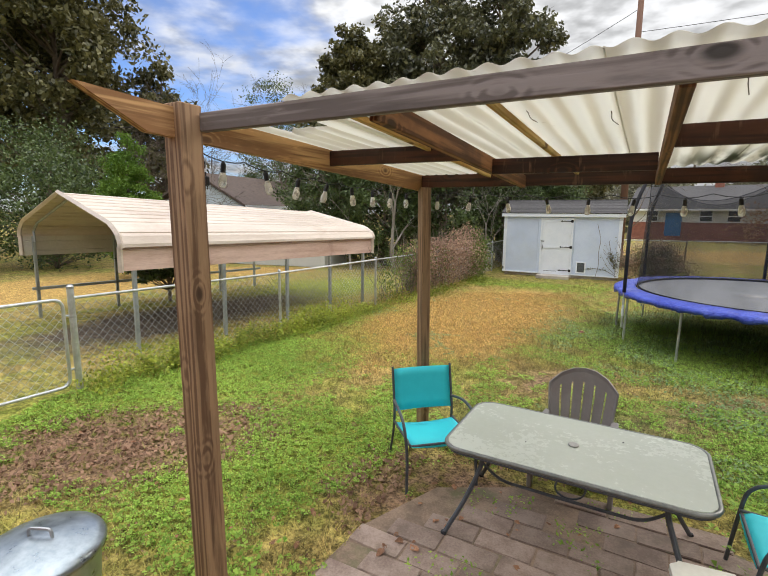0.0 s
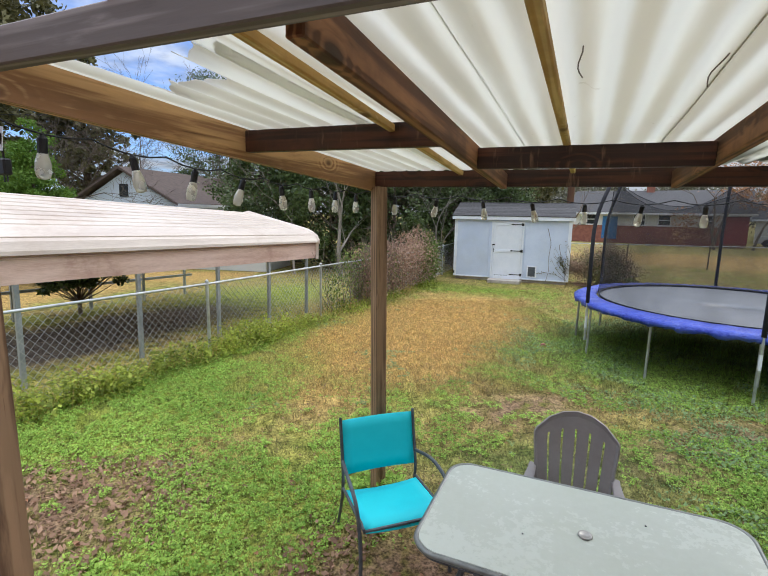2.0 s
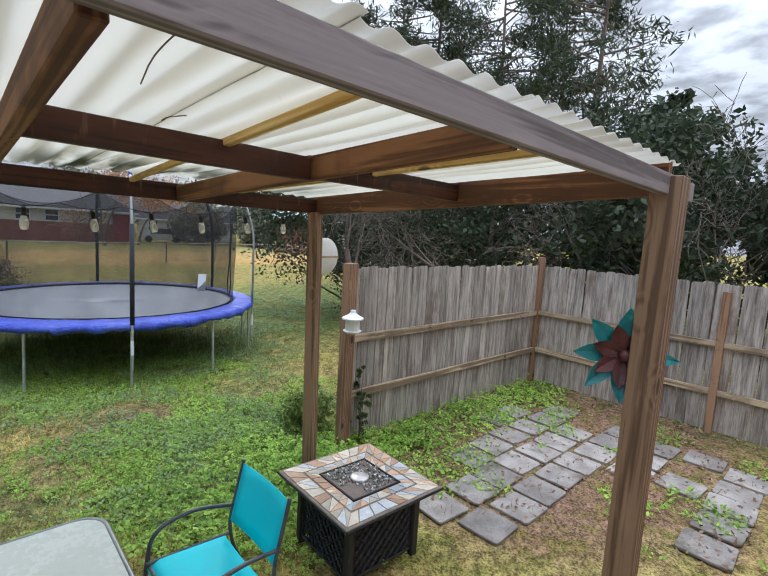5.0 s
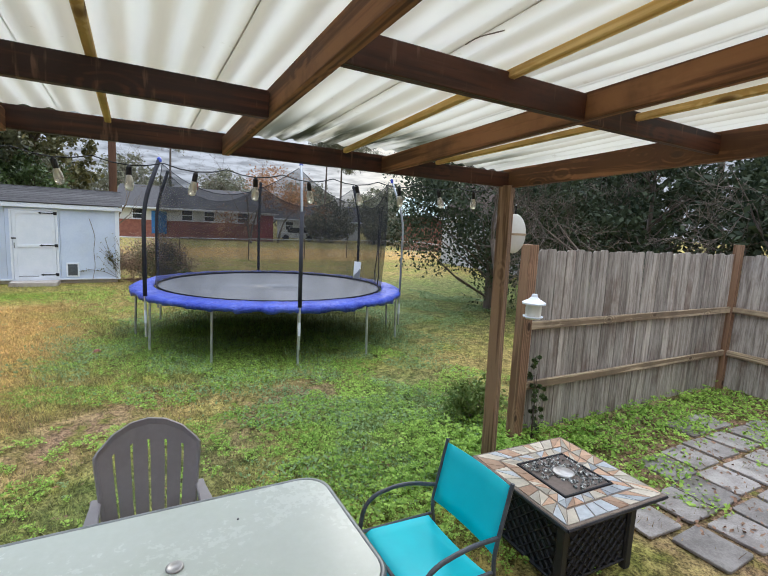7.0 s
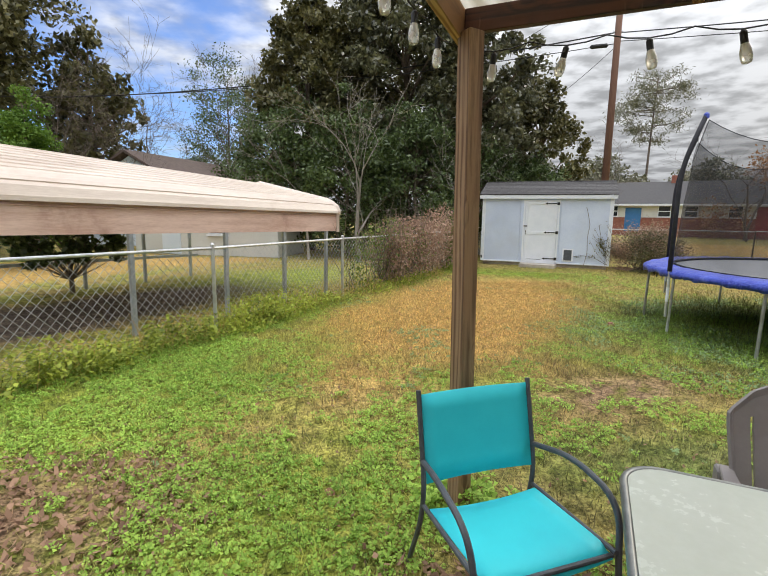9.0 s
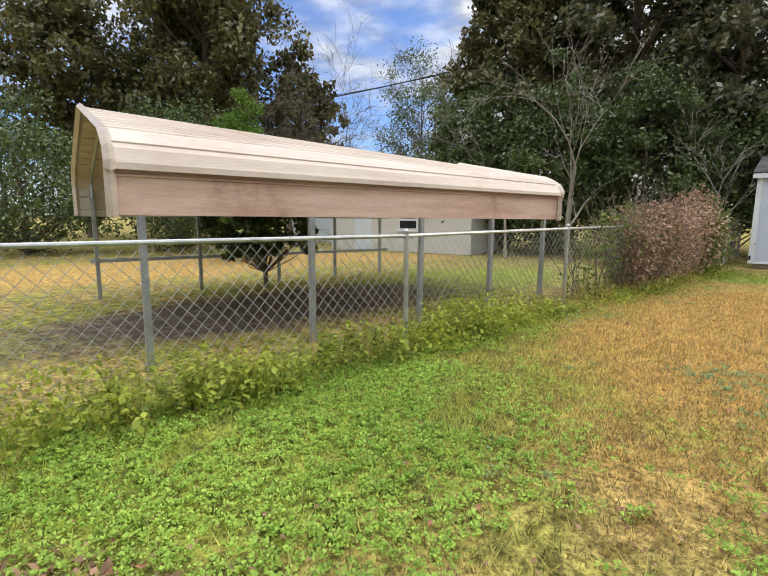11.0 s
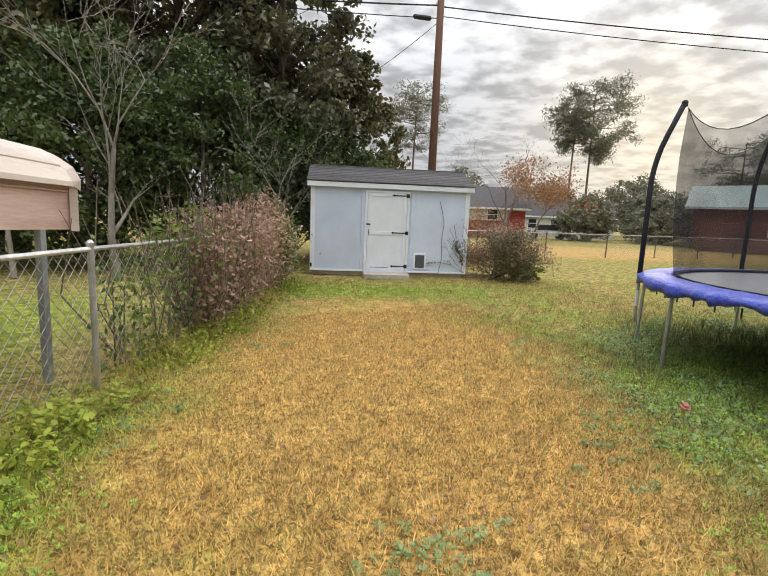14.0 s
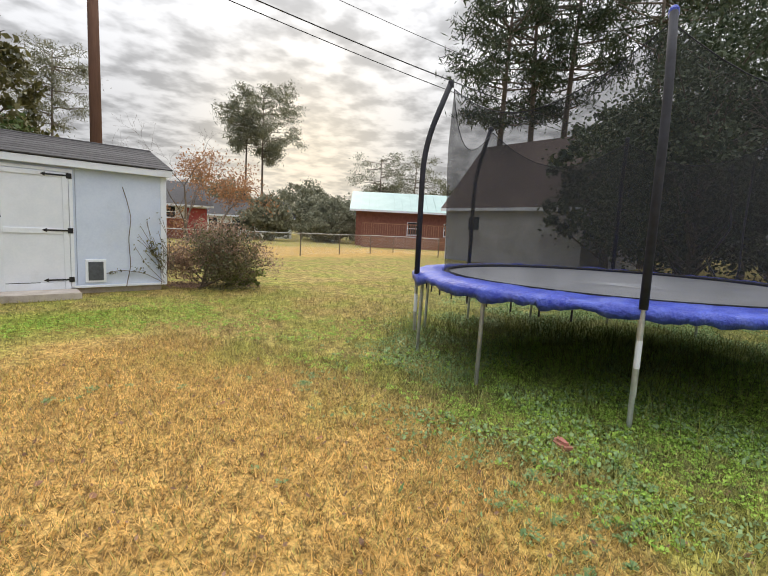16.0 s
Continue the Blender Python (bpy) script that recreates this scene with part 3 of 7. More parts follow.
def tube(bm, points, r, seg=8, caps=True):
    """A round bar along points; r is one radius or one for each point."""
    pts = [Vector(p) for p in points]
    rs = [r] * len(pts) if isinstance(r, (int, float)) else list(r)
    rings = []
    side = None
    for i, p in enumerate(pts):
        d = (pts[min(i + 1, len(pts) - 1)] - pts[max(i - 1, 0)]).normalized()
        if side is None:
            side = d.cross(Vector((0, 0, 1)) if abs(d.z) < 0.9 else Vector((1, 0, 0))).normalized()
        side = (side - d * side.dot(d)).normalized()
        up = d.cross(side)
        rings.append([bm.verts.new(p + (side * math.cos(a) + up * math.sin(a)) * rs[i]) for a in (2 * math.pi * k / seg for k in range(seg))])
    for a, b in zip(rings, rings[1:]):
        for k in range(seg):
            bm.faces.new((a[k], a[(k + 1) % seg], b[(k + 1) % seg], b[k]))
    if caps:
        bm.faces.new(rings[0][::-1])
        bm.faces.new(rings[-1])
    return bm


def bar(points, r, seg=8):
    return tube(bmesh.new(), points, r, seg)


def rounded(points, radius, steps=5):
    """A polyline whose corners are rounded off."""
    pts = [Vector(p) for p in points]
    out = [pts[0]]
    for a, b, c in zip(pts, pts[1:], pts[2:]):
        u, v = (a - b), (c - b)
        d = min(radius, u.length * 0.45, v.length * 0.45)
        p, q = b + u.normalized() * d, b + v.normalized() * d
        for i in range(steps + 1):
            t = i / steps
            out.append(p * (1 - t) ** 2 + b * 2 * t * (1 - t) + q * t * t)
    return out + [pts[-1]]


def lathe(profile, seg=24):
    bm = bmesh.new()
    rings = [[bm.verts.new((max(r, 1e-4) * math.cos(2 * math.pi * k / seg), max(r, 1e-4) * math.sin(2 * math.pi * k / seg), z)) for k in range(seg)] for r, z in profile]
    for a, b in zip(rings, rings[1:]):
        for k in range(seg):
            bm.faces.new((a[k], a[(k + 1) % seg], b[(k + 1) % seg], b[k]))
    bm.faces.new(rings[0][::-1])
    bm.faces.new(rings[-1])
    return bm


def slab(outline, z0, z1, bevel=0.0):
    """An upright prism over an outline."""
    bm = bmesh.new()
    low, high = [bm.verts.new((x, y, z0)) for x, y in outline], [bm.verts.new((x, y, z1)) for x, y in outline]
    bm.faces.new(low[::-1])
    top = bm.faces.new(high)
    n = len(outline)
    for i in range(n):
        bm.faces.new((low[i], low[(i + 1) % n], high[(i + 1) % n], high[i]))
    if bevel:
        bmesh.ops.bevel(bm, geom=list(top.edges), offset=bevel, segments=2, affect="EDGES")
    return bm


def timber(name, p0, p1, w, h, material, parent, label="", bevel=0.004, roll=0.0):
    """A sawn beam with its local x along its length, w wide (across) and h high."""
    a, b = Vector(p0), Vector(p1)
    d = b - a
    if abs(d.normalized().z) > 0.9:
        m = Matrix.Translation(a) @ d.to_track_quat("X", "Y").to_matrix().to_4x4() @ pose(0, 0, 0, roll)
    else:
        m = Matrix.Translation(a) @ d.to_track_quat("X", "Z").to_matrix().to_4x4()
    return part(name, boxed(0, d.length, -w / 2, w / 2, -h / 2, h / 2, bevel), material, parent, label, m)


rng = np.random.default_rng(7)

# ---- ground ----
def ground_mesh():
    xs = np.concatenate([[-900, -300, -120, -60], np.linspace(-30, 50, 81), [80, 150, 400, 900]])
    ys = np.concatenate([[-900, -300, -100, -30], np.linspace(-10, 50, 61), [80, 150, 400, 900]])
    X, Y = np.meshgrid(xs, ys)
    Z = np.zeros_like(X)
    for i in range(X.shape[0]):
        for j in range(X.shape[1]):
            x, y = X[i, j], Y[i, j]
            if abs(x) < 60 and abs(y) < 60:
                Z[i, j] = 0.02 * noise.noise((x * 0.35, y * 0.35, 0)) - 0.012
            else:
                Z[i, j] = -0.02
    verts = np.stack([X, Y, Z], -1).reshape(-1, 3)
    n, k = X.shape[1], X.shape[0]
    faces = [(i * n + j, i * n + j + 1, (i + 1) * n + j + 1, (i + 1) * n + j) for i in range(k - 1) for j in range(n - 1)]
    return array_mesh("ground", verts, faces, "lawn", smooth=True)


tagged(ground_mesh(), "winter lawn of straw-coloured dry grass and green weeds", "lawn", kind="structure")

# ---- house wall and back steps behind the walker ----
PG = pose(0.28, 4.30, 0, 0, 0, -26.6)
house = part("wall_south", boxed(-6, 9, -5.75, -5.5, 0, 3.0), "brick_wall", None, "", PG)
tagged(house, "plain red brick back wall of the house", "wall", kind="structure")
steps = thing("back_steps", PG, "concrete back steps rising to the house door", "steps", kind="structure")
part("landing", boxed(1.28, 2.9, -5.49, -2.80, 0, 0.74, 0.01), "concrete", steps)
for i in range(3):
    part("step", boxed(1.02 - 0.26 * i, 1.277 - 0.26 * i, -3.9, -2.80, 0, 0.555 - 0.185 * i, 0.008), "concrete", steps)

# ---- pergola ----
pergola = thing("pergola", PG, "weathered timber pergola with a corrugated fibreglass roof", "pergola")
UX = 4.16


def roof_z(y):
    return 2.662 + 0.096 * (-y / 2.56)


def build_pergola():
    timber("post", (0.10, 0.02, 0), (0.055, 0.05, 2.54), 0.095, 0.095, "post_wood", pergola)
    timber("post", (UX + 0.11, 0.11, 0), (UX + 0.035, 0.07, 2.53), 0.10, 0.10, "post_wood", pergola)
    timber("post", (0.005, -2.60, 0), (-0.01, -2.60, 2.80), 0.125, 0.125, "post_wood", pergola)
    timber("post", (UX + 0.02, -2.62, 0), (UX + 0.02, -2.62, 2.70), 0.12, 0.12, "post_wood", pergola)
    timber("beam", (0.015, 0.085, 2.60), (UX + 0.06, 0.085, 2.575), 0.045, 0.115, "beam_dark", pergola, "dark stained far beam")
    timber("front_beam", (0.06, -2.54, 2.721), (UX + 0.30, -2.62, 2.660), 0.042, 0.088, "beam_grey", pergola, "grey weathered front beam")
    # side beams; the near end of one has a slanting cut
    for x, mat, tail in ((-0.012, "beam_tan", 0.50), (UX + 0.06, "beam_brown", 0.0)):
        z0, z1 = 2.585, 2.70
        bm = bmesh.new()
        y1 = -2.60 - tail
        zt = z1 + (z1 - z0) / 2.6 * tail
        prof = [(0.13, z0 - 0.075), (0.13, z0 + 0.075), (y1, zt + 0.075), (y1 + (0.30 if tail else 0.0), zt - 0.075)]
        a = [bm.verts.new((x - 0.022, y, z)) for y, z in prof]
        b = [bm.verts.new((x + 0.022, y, z)) for y, z in prof]
        bm.faces.new(a), bm.faces.new(b[::-1])
        for i in range(4):
            bm.faces.new((a[i], b[i], b[(i + 1) % 4], a[(i + 1) % 4]))
        bmesh.ops.recalc_face_normals(bm, faces=bm.faces)
        bmesh.ops.transform(bm, matrix=pose(0, 0, 0, 0, 0, 90), verts=bm.verts)
        part("side_beam", bm, mat, pergola, "", pose(0, 0, 0, 0, 0, -90))
    for x, xn in ((1.0, 1.02), (2.022, 2.06), (3.06, 3.11)):
        timber("joist", (x, 0.06, 2.572), (xn, -2.515, 2.703), 0.042, 0.104, "beam_brown", pergola)
    for x0, x1, y in ((0.01, 0.988, -1.42), (1.03, 2.008, -0.95), (2.065, 3.06, -1.53), (3.106, 4.195, -1.44)):
        z = 2.575 + 0.145 * (-y / 2.56)
        drop = 0.03 if x0 == 1.03 else (0.018 if x0 == 2.065 else 0.0)
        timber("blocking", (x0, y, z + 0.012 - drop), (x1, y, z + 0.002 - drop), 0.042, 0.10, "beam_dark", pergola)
    for x, xn in ((0.70, 0.82), (1.44, 1.42), (2.76, 2.63), (3.48, 3.52)):
        timber("purlin", (x, 0.04, roof_z(0) - 0.03), (xn, -2.51, roof_z(-2.51) - 0.028), 0.030, 0.030, "purlin", pergola)


build_pergola()


def roof_sheet(x0, x1, y_far, y_near, cut=None):
    """A corrugated sheet; cut(x) gives where its torn near edge ends."""
    bm = bmesh.new()
    cols = max(2, int((x1 - x0) / 0.0125))
    rows = 14
    grid = []
    for i in range(cols + 1):
        x = x0 + (x1 - x0) * i / cols
        far_end = y_far
        near_end = cut(x) if cut else y_near
        line = []
        for j in range(rows + 1):
            y = far_end + (near_end - far_end) * j / rows
            sag = 0.008 * noise.noise((x * 1.3, y * 1.3, 4.0))
            if 2.2 < x < 3.9 and y > -0.8:
                sag -= 0.03 * (1 - abs(x - 3.05) / 0.85) * (0.8 + y) / 0.8 * -1
            z = roof_z(y) + 0.009 + 0.0085 * math.sin(2 * math.pi * x / 0.105) + sag
            line.append(bm.verts.new((x, y, z)))
        grid.append(line)
    for a, b in zip(grid, grid[1:]):
        for j in range(rows):
            bm.faces.new((a[j], b[j], b[j + 1], a[j + 1]))
    ob = part("roof_sheet", bm, "plastic_roof", pergola, "cream translucent corrugated sheet", smooth=True)
    so = ob.modifiers.new("thickness", "SOLIDIFY")
    so.thickness = 0.0022
    return ob


def torn(x):
    ragged = 0.10 * noise.noise((x * 9, 1.0, 0)) + 0.07 * noise.noise((x * 31, 2.0, 0))
    if x < 0.13:
        return -2.50 + 0.3 * ragged
    return -(2.06 if x < 0.45 else 2.28) - ragged


roof_sheet(-0.06, 0.64, 0.17, -2.0, torn)
for k in range(6):
    a = 0.60 + 0.62 * k
    roof_sheet(a, min(a + 0.6235, UX + 0.18), 0.17 + 0.01 * (k % 2), -2.585 - 0.012 * (k % 3))
for x0, y0, x1, y1 in ((1.81, -1.90, 1.825, -1.63), (2.264, -1.96, 2.224, -2.42), (1.87, -2.39, 1.885, -2.27), (1.493, -2.05, 1.497, -1.82), (2.42, -1.62, 2.45, -1.75)):
    line = [(x0 + (x1 - x0) * t + 0.008 * math.sin(5 * t + x0), y0 + (y1 - y0) * t, roof_z(y0 + (y1 - y0) * t) - 0.012) for t in np.linspace(0, 1, 7)]
    part("crack", bar(line, 0.0019, 5), "bark", pergola, "dark hairline crack in the roof sheet")

# ---- string lights on the pergola ----
def bulb_mesh():
    return lathe([(0.006, -0.165), (0.020, -0.160), (0.026, -0.135), (0.025, -0.105), (0.018, -0.075), (0.014, -0.062)], 12)


def string_lights():
    ob = thing("string_lights", PG, "black cable of pale unlit filament bulbs under the beams", "string lights")
    line = []
    hang = []

    def run(p, q, n, dip):
        for i in range(n):
            a, b = Vector(p).lerp(Vector(q), i / n), Vector(p).lerp(Vector(q), (i + 1) / n)
            for t in range(4):
                f = t / 4
                pt = a.lerp(b, f)
                pt.z -= dip * 4 * f * (1 - f) + dip * 1.8 * math.sin(math.pi * (i + f) / n)
                line.append(pt)
                if t == 2:
                    hang.append(pt)
        line.append(Vector(q))

    run((-0.055, -2.48, 2.60), (-0.06, 0.04, 2.505), 8, 0.022)
    run((-0.02, 0.15, 2.505), (UX - 0.05, 0.17, 2.505), 12, 0.030)
    part("cable", bar(line, 0.0035, 5), "cable", ob)
    # loose end: a plug with a white paper tag
    end = Vector(line[0])
    part("lead", bar([end, end + Vector((-0.02, 0.05, -0.05)), end + Vector((-0.03, 0.06, -0.12))], 0.0035, 5), "cable", ob)
    plug = boxed(-0.018, 0.018, -0.012, 0.012, -0.030, 0.020, 0.005)
    for s in (-1, 1):
        box(plug, s * 0.008 - 0.003, s * 0.008 + 0.003, -0.001, 0.001, -0.050, -0.030)
    part("plug", plug, "cable", ob, "black mains plug", Matrix.Translation(end + Vector((-0.03, 0.06, -0.14))))
    part("paper_tag", boxed(-0.030, 0.030, -0.001, 0.001, -0.035, 0.035), "white_paint", ob, "white paper tag", Matrix.Translation(end + Vector((-0.045, 0.045, -0.06))) @ pose(0, 0, 0, 0, 8, 20))
    bulb, socket = None, None
    for i, p in enumerate(hang):
        m = Matrix.Translation(p) @ pose(0, 0, 0, rng.uniform(-14, 14), rng.uniform(-14, 14), 0) @ Matrix.Diagonal((0.9, 0.9, 0.86, 1))
        if bulb is None:
            bulb = part("bulb", bulb_mesh(), "bulb", ob, "", m, smooth=True)
            socket = part("socket", lathe([(0.012, -0.072), (0.016, -0.068), (0.016, -0.015), (0.006, 0.0)], 10), "cable", ob, "black rubber socket", m)
        else:
            same(bulb, m, ob), same(socket, m, ob)


string_lights()


# ---- patio furniture ----
def sling_chair(m, label):
    ob = thing("patio_chair", m, label, "chair", "turquoise patio chairs")
    bm = bmesh.new()
    W, r = 0.28, 0.0115
    # backrest and seat slings, each with a slight hollow
    def sling(bm, pts, hollow, n):
        rows = []
        for p in pts:
            rows.append([bm.verts.new((x, p[0] - hollow * n[0] * (1 - (x / W) ** 2), p[1] - hollow * n[1] * (1 - (x / W) ** 2))) for x in np.linspace(-W + 0.012, W - 0.012, 9)])
        for a, b in zip(rows, rows[1:]):
            for i in range(8):
                bm.faces.new((a[i], a[i + 1], b[i + 1], b[i]))
        return bm
    back_pts = [(-0.005 - 0.085 * t, 0.50 + 0.38 * t) for t in np.linspace(0, 1, 6)]
    seat_pts = [(0.03 + 0.47 * t, 0.405 + 0.03 * t - 0.035 * max(0, t - 0.85) / 0.15) for t in np.linspace(0, 1, 8)]
    for nm, pts, hol, n in (("backrest", back_pts, 0.02, (1, 0)), ("seat", seat_pts, 0.022, (0, 1))):
        o = part(nm, sling(bmesh.new(), pts, hol, n), "sling", ob, "turquoise woven sling", smooth=True)
        o.modifiers.new("thickness", "SOLIDIFY").thickness = 0.004
    for s in (-1, 1):
        x = s * W
        part("back_post", bar(rounded([(x, -0.16, 0), (x, -0.03, 0.30), (x, 0.0, 0.48), (x, -0.095, 0.90)], 0.12), r), "frame_grey", ob)
        part("armrest", bar(rounded([(x, -0.015, 0.60), (x + s * 0.035, 0.20, 0.645), (x + s * 0.04, 0.46, 0.60), (x + s * 0.02, 0.50, 0.33), (x + s * 0.03, 0.53, 0.0)], 0.13, 7), r * 1.1, 10), "frame_grey", ob, "curved grey steel arm and front leg")
        part("side_rail", bar([(x, 0.0, 0.40), (x, 0.50, 0.42)], r * 0.9), "frame_grey", ob)
    part("stretcher", bar([(-W, 0.485, 0.40), (W, 0.485, 0.40)], r * 0.9), "frame_grey", ob)
    return ob


# the backrest's top edge lies 0.09 behind the origin
sling_chair(pose(0.370, 3.795, 0, 0, 0, -163.7) @ Matrix.Diagonal((1, 1, 0.985, 1)), "turquoise sling patio chair with grey steel arms beside a pergola post")
sling_chair(pose(2.71, 2.09, 0, 0, 0, 64.0) @ Matrix.Diagonal((1, 1, 0.955, 1)), "turquoise sling patio chair with grey steel arms beside the fire table")


def rounded_rect(hx, hy, r, n=8):
    pts = []
    for cx, cy, a0 in ((hx - r, hy - r, 0), (-hx + r, hy - r, 90), (-hx + r, -hy + r, 180), (hx - r, -hy + r, 270)):
        for i in range(n + 1):
            a = radians(a0 + 90 * i / n)
            pts.append((cx + r * math.cos(a), cy + r * math.sin(a)))
    return pts


def patio_table():
    m = PG @ pose(1.665, -0.87, 0)
    ob = thing("patio_table", m, "rectangular frosted glass patio table on grey tube legs", "table")
    hx, hy, z = 0.81, 0.45, 0.70
    part("glass_top", slab(rounded_rect(hx - 0.012, hy - 0.012, 0.13), z - 0.008, z, 0.002), "frost_glass", ob, "milky patterned glass with green stains")
    rim = [(x, y, z - 0.012) for x, y in rounded_rect(hx, hy, 0.14)]
    bm = bmesh.new()
    tube(bm, rim + rim[:2], 0.015, 8, False)
    part("rim", bm, "table_rim", ob, smooth=True)
    part("apron", tube(bmesh.new(), [(x * 0.985, y * 0.975, z - 0.036) for x, y, _ in rim + rim[:2]], 0.013, 6, False), "frame_grey", ob)
    part("umbrella_ring", lathe([(0.0, z + 0.001), (0.036, z + 0.001), (0.036, z + 0.008), (0.028, z + 0.010), (0.022, z + 0.006), (0.0, z + 0.005)], 20), "steel_plate", ob, "grey plastic umbrella hole ring", smooth=True)
    for sx in (-1, 1):
        for sy in (-1, 1):
            part("leg", bar(rounded([(sx * 0.60, sy * 0.40, z - 0.03), (sx * 0.56, sy * 0.22, 0.55), (sx * 0.66, sy * 0.30, 0.25), (sx * 0.78, sy * 0.44, 0.0)], 0.14), 0.0165), "frame_grey", ob)
            part("foot", lathe([(0.02, 0.0), (0.022, 0.02), (0.017, 0.03)], 10), "black_foam", ob, "", pose(sx * 0.775, sy * 0.435, 0))
    for sy in (-1, 1):
        part("brace", bar(rounded([(-0.58, sy * 0.225, 0.52), (-0.45, sy * 0.20, 0.40), (0.0, sy * 0.14, 0.36), (0.45, sy * 0.20, 0.40), (0.58, sy * 0.225, 0.52)], 0.2), 0.011), "frame_grey", ob)
    part("hoop", bar([(0.10 * math.cos(a), 0.14 * math.sin(a), 0.375) for a in np.linspace(0, 2 * math.pi, 20)], 0.007, 6), "frame_grey", ob)
    # water drops and grit on the glass
    for x, y, r in ((0.30, 0.22, 0.006), (-0.30, -0.12, 0.005)):
        part("grit", lathe([(r, z + 0.001), (r * 0.7, z + 0.005)], 8), "black_foam", ob, "", pose(x, y, 0))


patio_table()


def adirondack(m):
    ob = thing("adirondack_chair", m, "grey-brown resin chair with a slotted fan-shaped back", "chair")
    # back: one moulded fan of six slats with slots between, leaning back
    lean = Matrix.Translation((0, 0.02, 0.30)) @ pose(0, 0, 0, -16, 0, 0)
    H = 0.645

    def top(x):
        return H - 0.15 * (abs(x) / 0.29) ** 2.0 - 0.03 * (abs(x) / 0.29) ** 6

    def half(z):
        return 0.24 + 0.045 * min(1, z / 0.42)
    # one moulded fan pierced by five narrow slots, with a raised lip round its edge
    cuts = [-1.0, -0.94]
    for k in range(5):
        cuts += [-0.66 + 0.33 * k - 0.026, -0.66 + 0.33 * k + 0.026]
    cuts += [0.94, 1.0]
    zs = [0.0, 0.06, 0.12, 0.22, 0.34, 0.46, 0.58, 0.70, 0.80, 0.87, 0.94, 1.0]
    bm = bmesh.new()
    cols = []
    for f in cuts:
        col = []
        for t in zs:
            zt = t * top(f * 0.29)
            x = f * half(zt)
            lip = -0.012 if abs(f) > 0.97 or t > 0.98 else 0.0
            col.append(bm.verts.new((x, -0.05 * (x / 0.29) ** 2 + lip, zt)))
        cols.append(col)
    for i, (a, b) in enumerate(zip(cols, cols[1:])):
        slot = 2 <= i <= 10 and i % 2 == 0
        for j in range(len(zs) - 1):
            if slot and 0.11 < zs[j] < 0.80:
                continue
            bm.faces.new((a[j], b[j], b[j + 1], a[j + 1]))
    o = part("backrest", bm, "resin", ob, "", lean)
    so = o.modifiers.new("thickness", "SOLIDIFY")
    so.thickness, so.offset = 0.014, 0
    for i in range(5):
        y = -0.46 + 0.105 * i
        z = 0.36 - 0.022 * i
        part("seat_slat", boxed(-0.25, 0.25, y, y + 0.09, z - 0.012, z + 0.008, 0.006), "resin", ob)
    for s in (-1, 1):
        part("armrest", slab([(s * 0.25, 0.06), (s * 0.30, 0.06), (s * 0.34, -0.30), (s * 0.33, -0.47), (s * 0.26, -0.47)][::s], 0.50, 0.52, 0.005), "resin", ob)
        part("front_leg", boxed(s * 0.31 - 0.02, s * 0.31 + 0.02, -0.46, -0.38, 0, 0.50, 0.008), "resin", ob)
        part("rear_leg", boxed(s * 0.29 - 0.02, s * 0.29 + 0.02, 0.02, 0.11, 0, 0.50, 0.008), "resin", ob)
    return ob


adirondack(pose(1.735, 3.635, 0, 0, 0, -26.6))


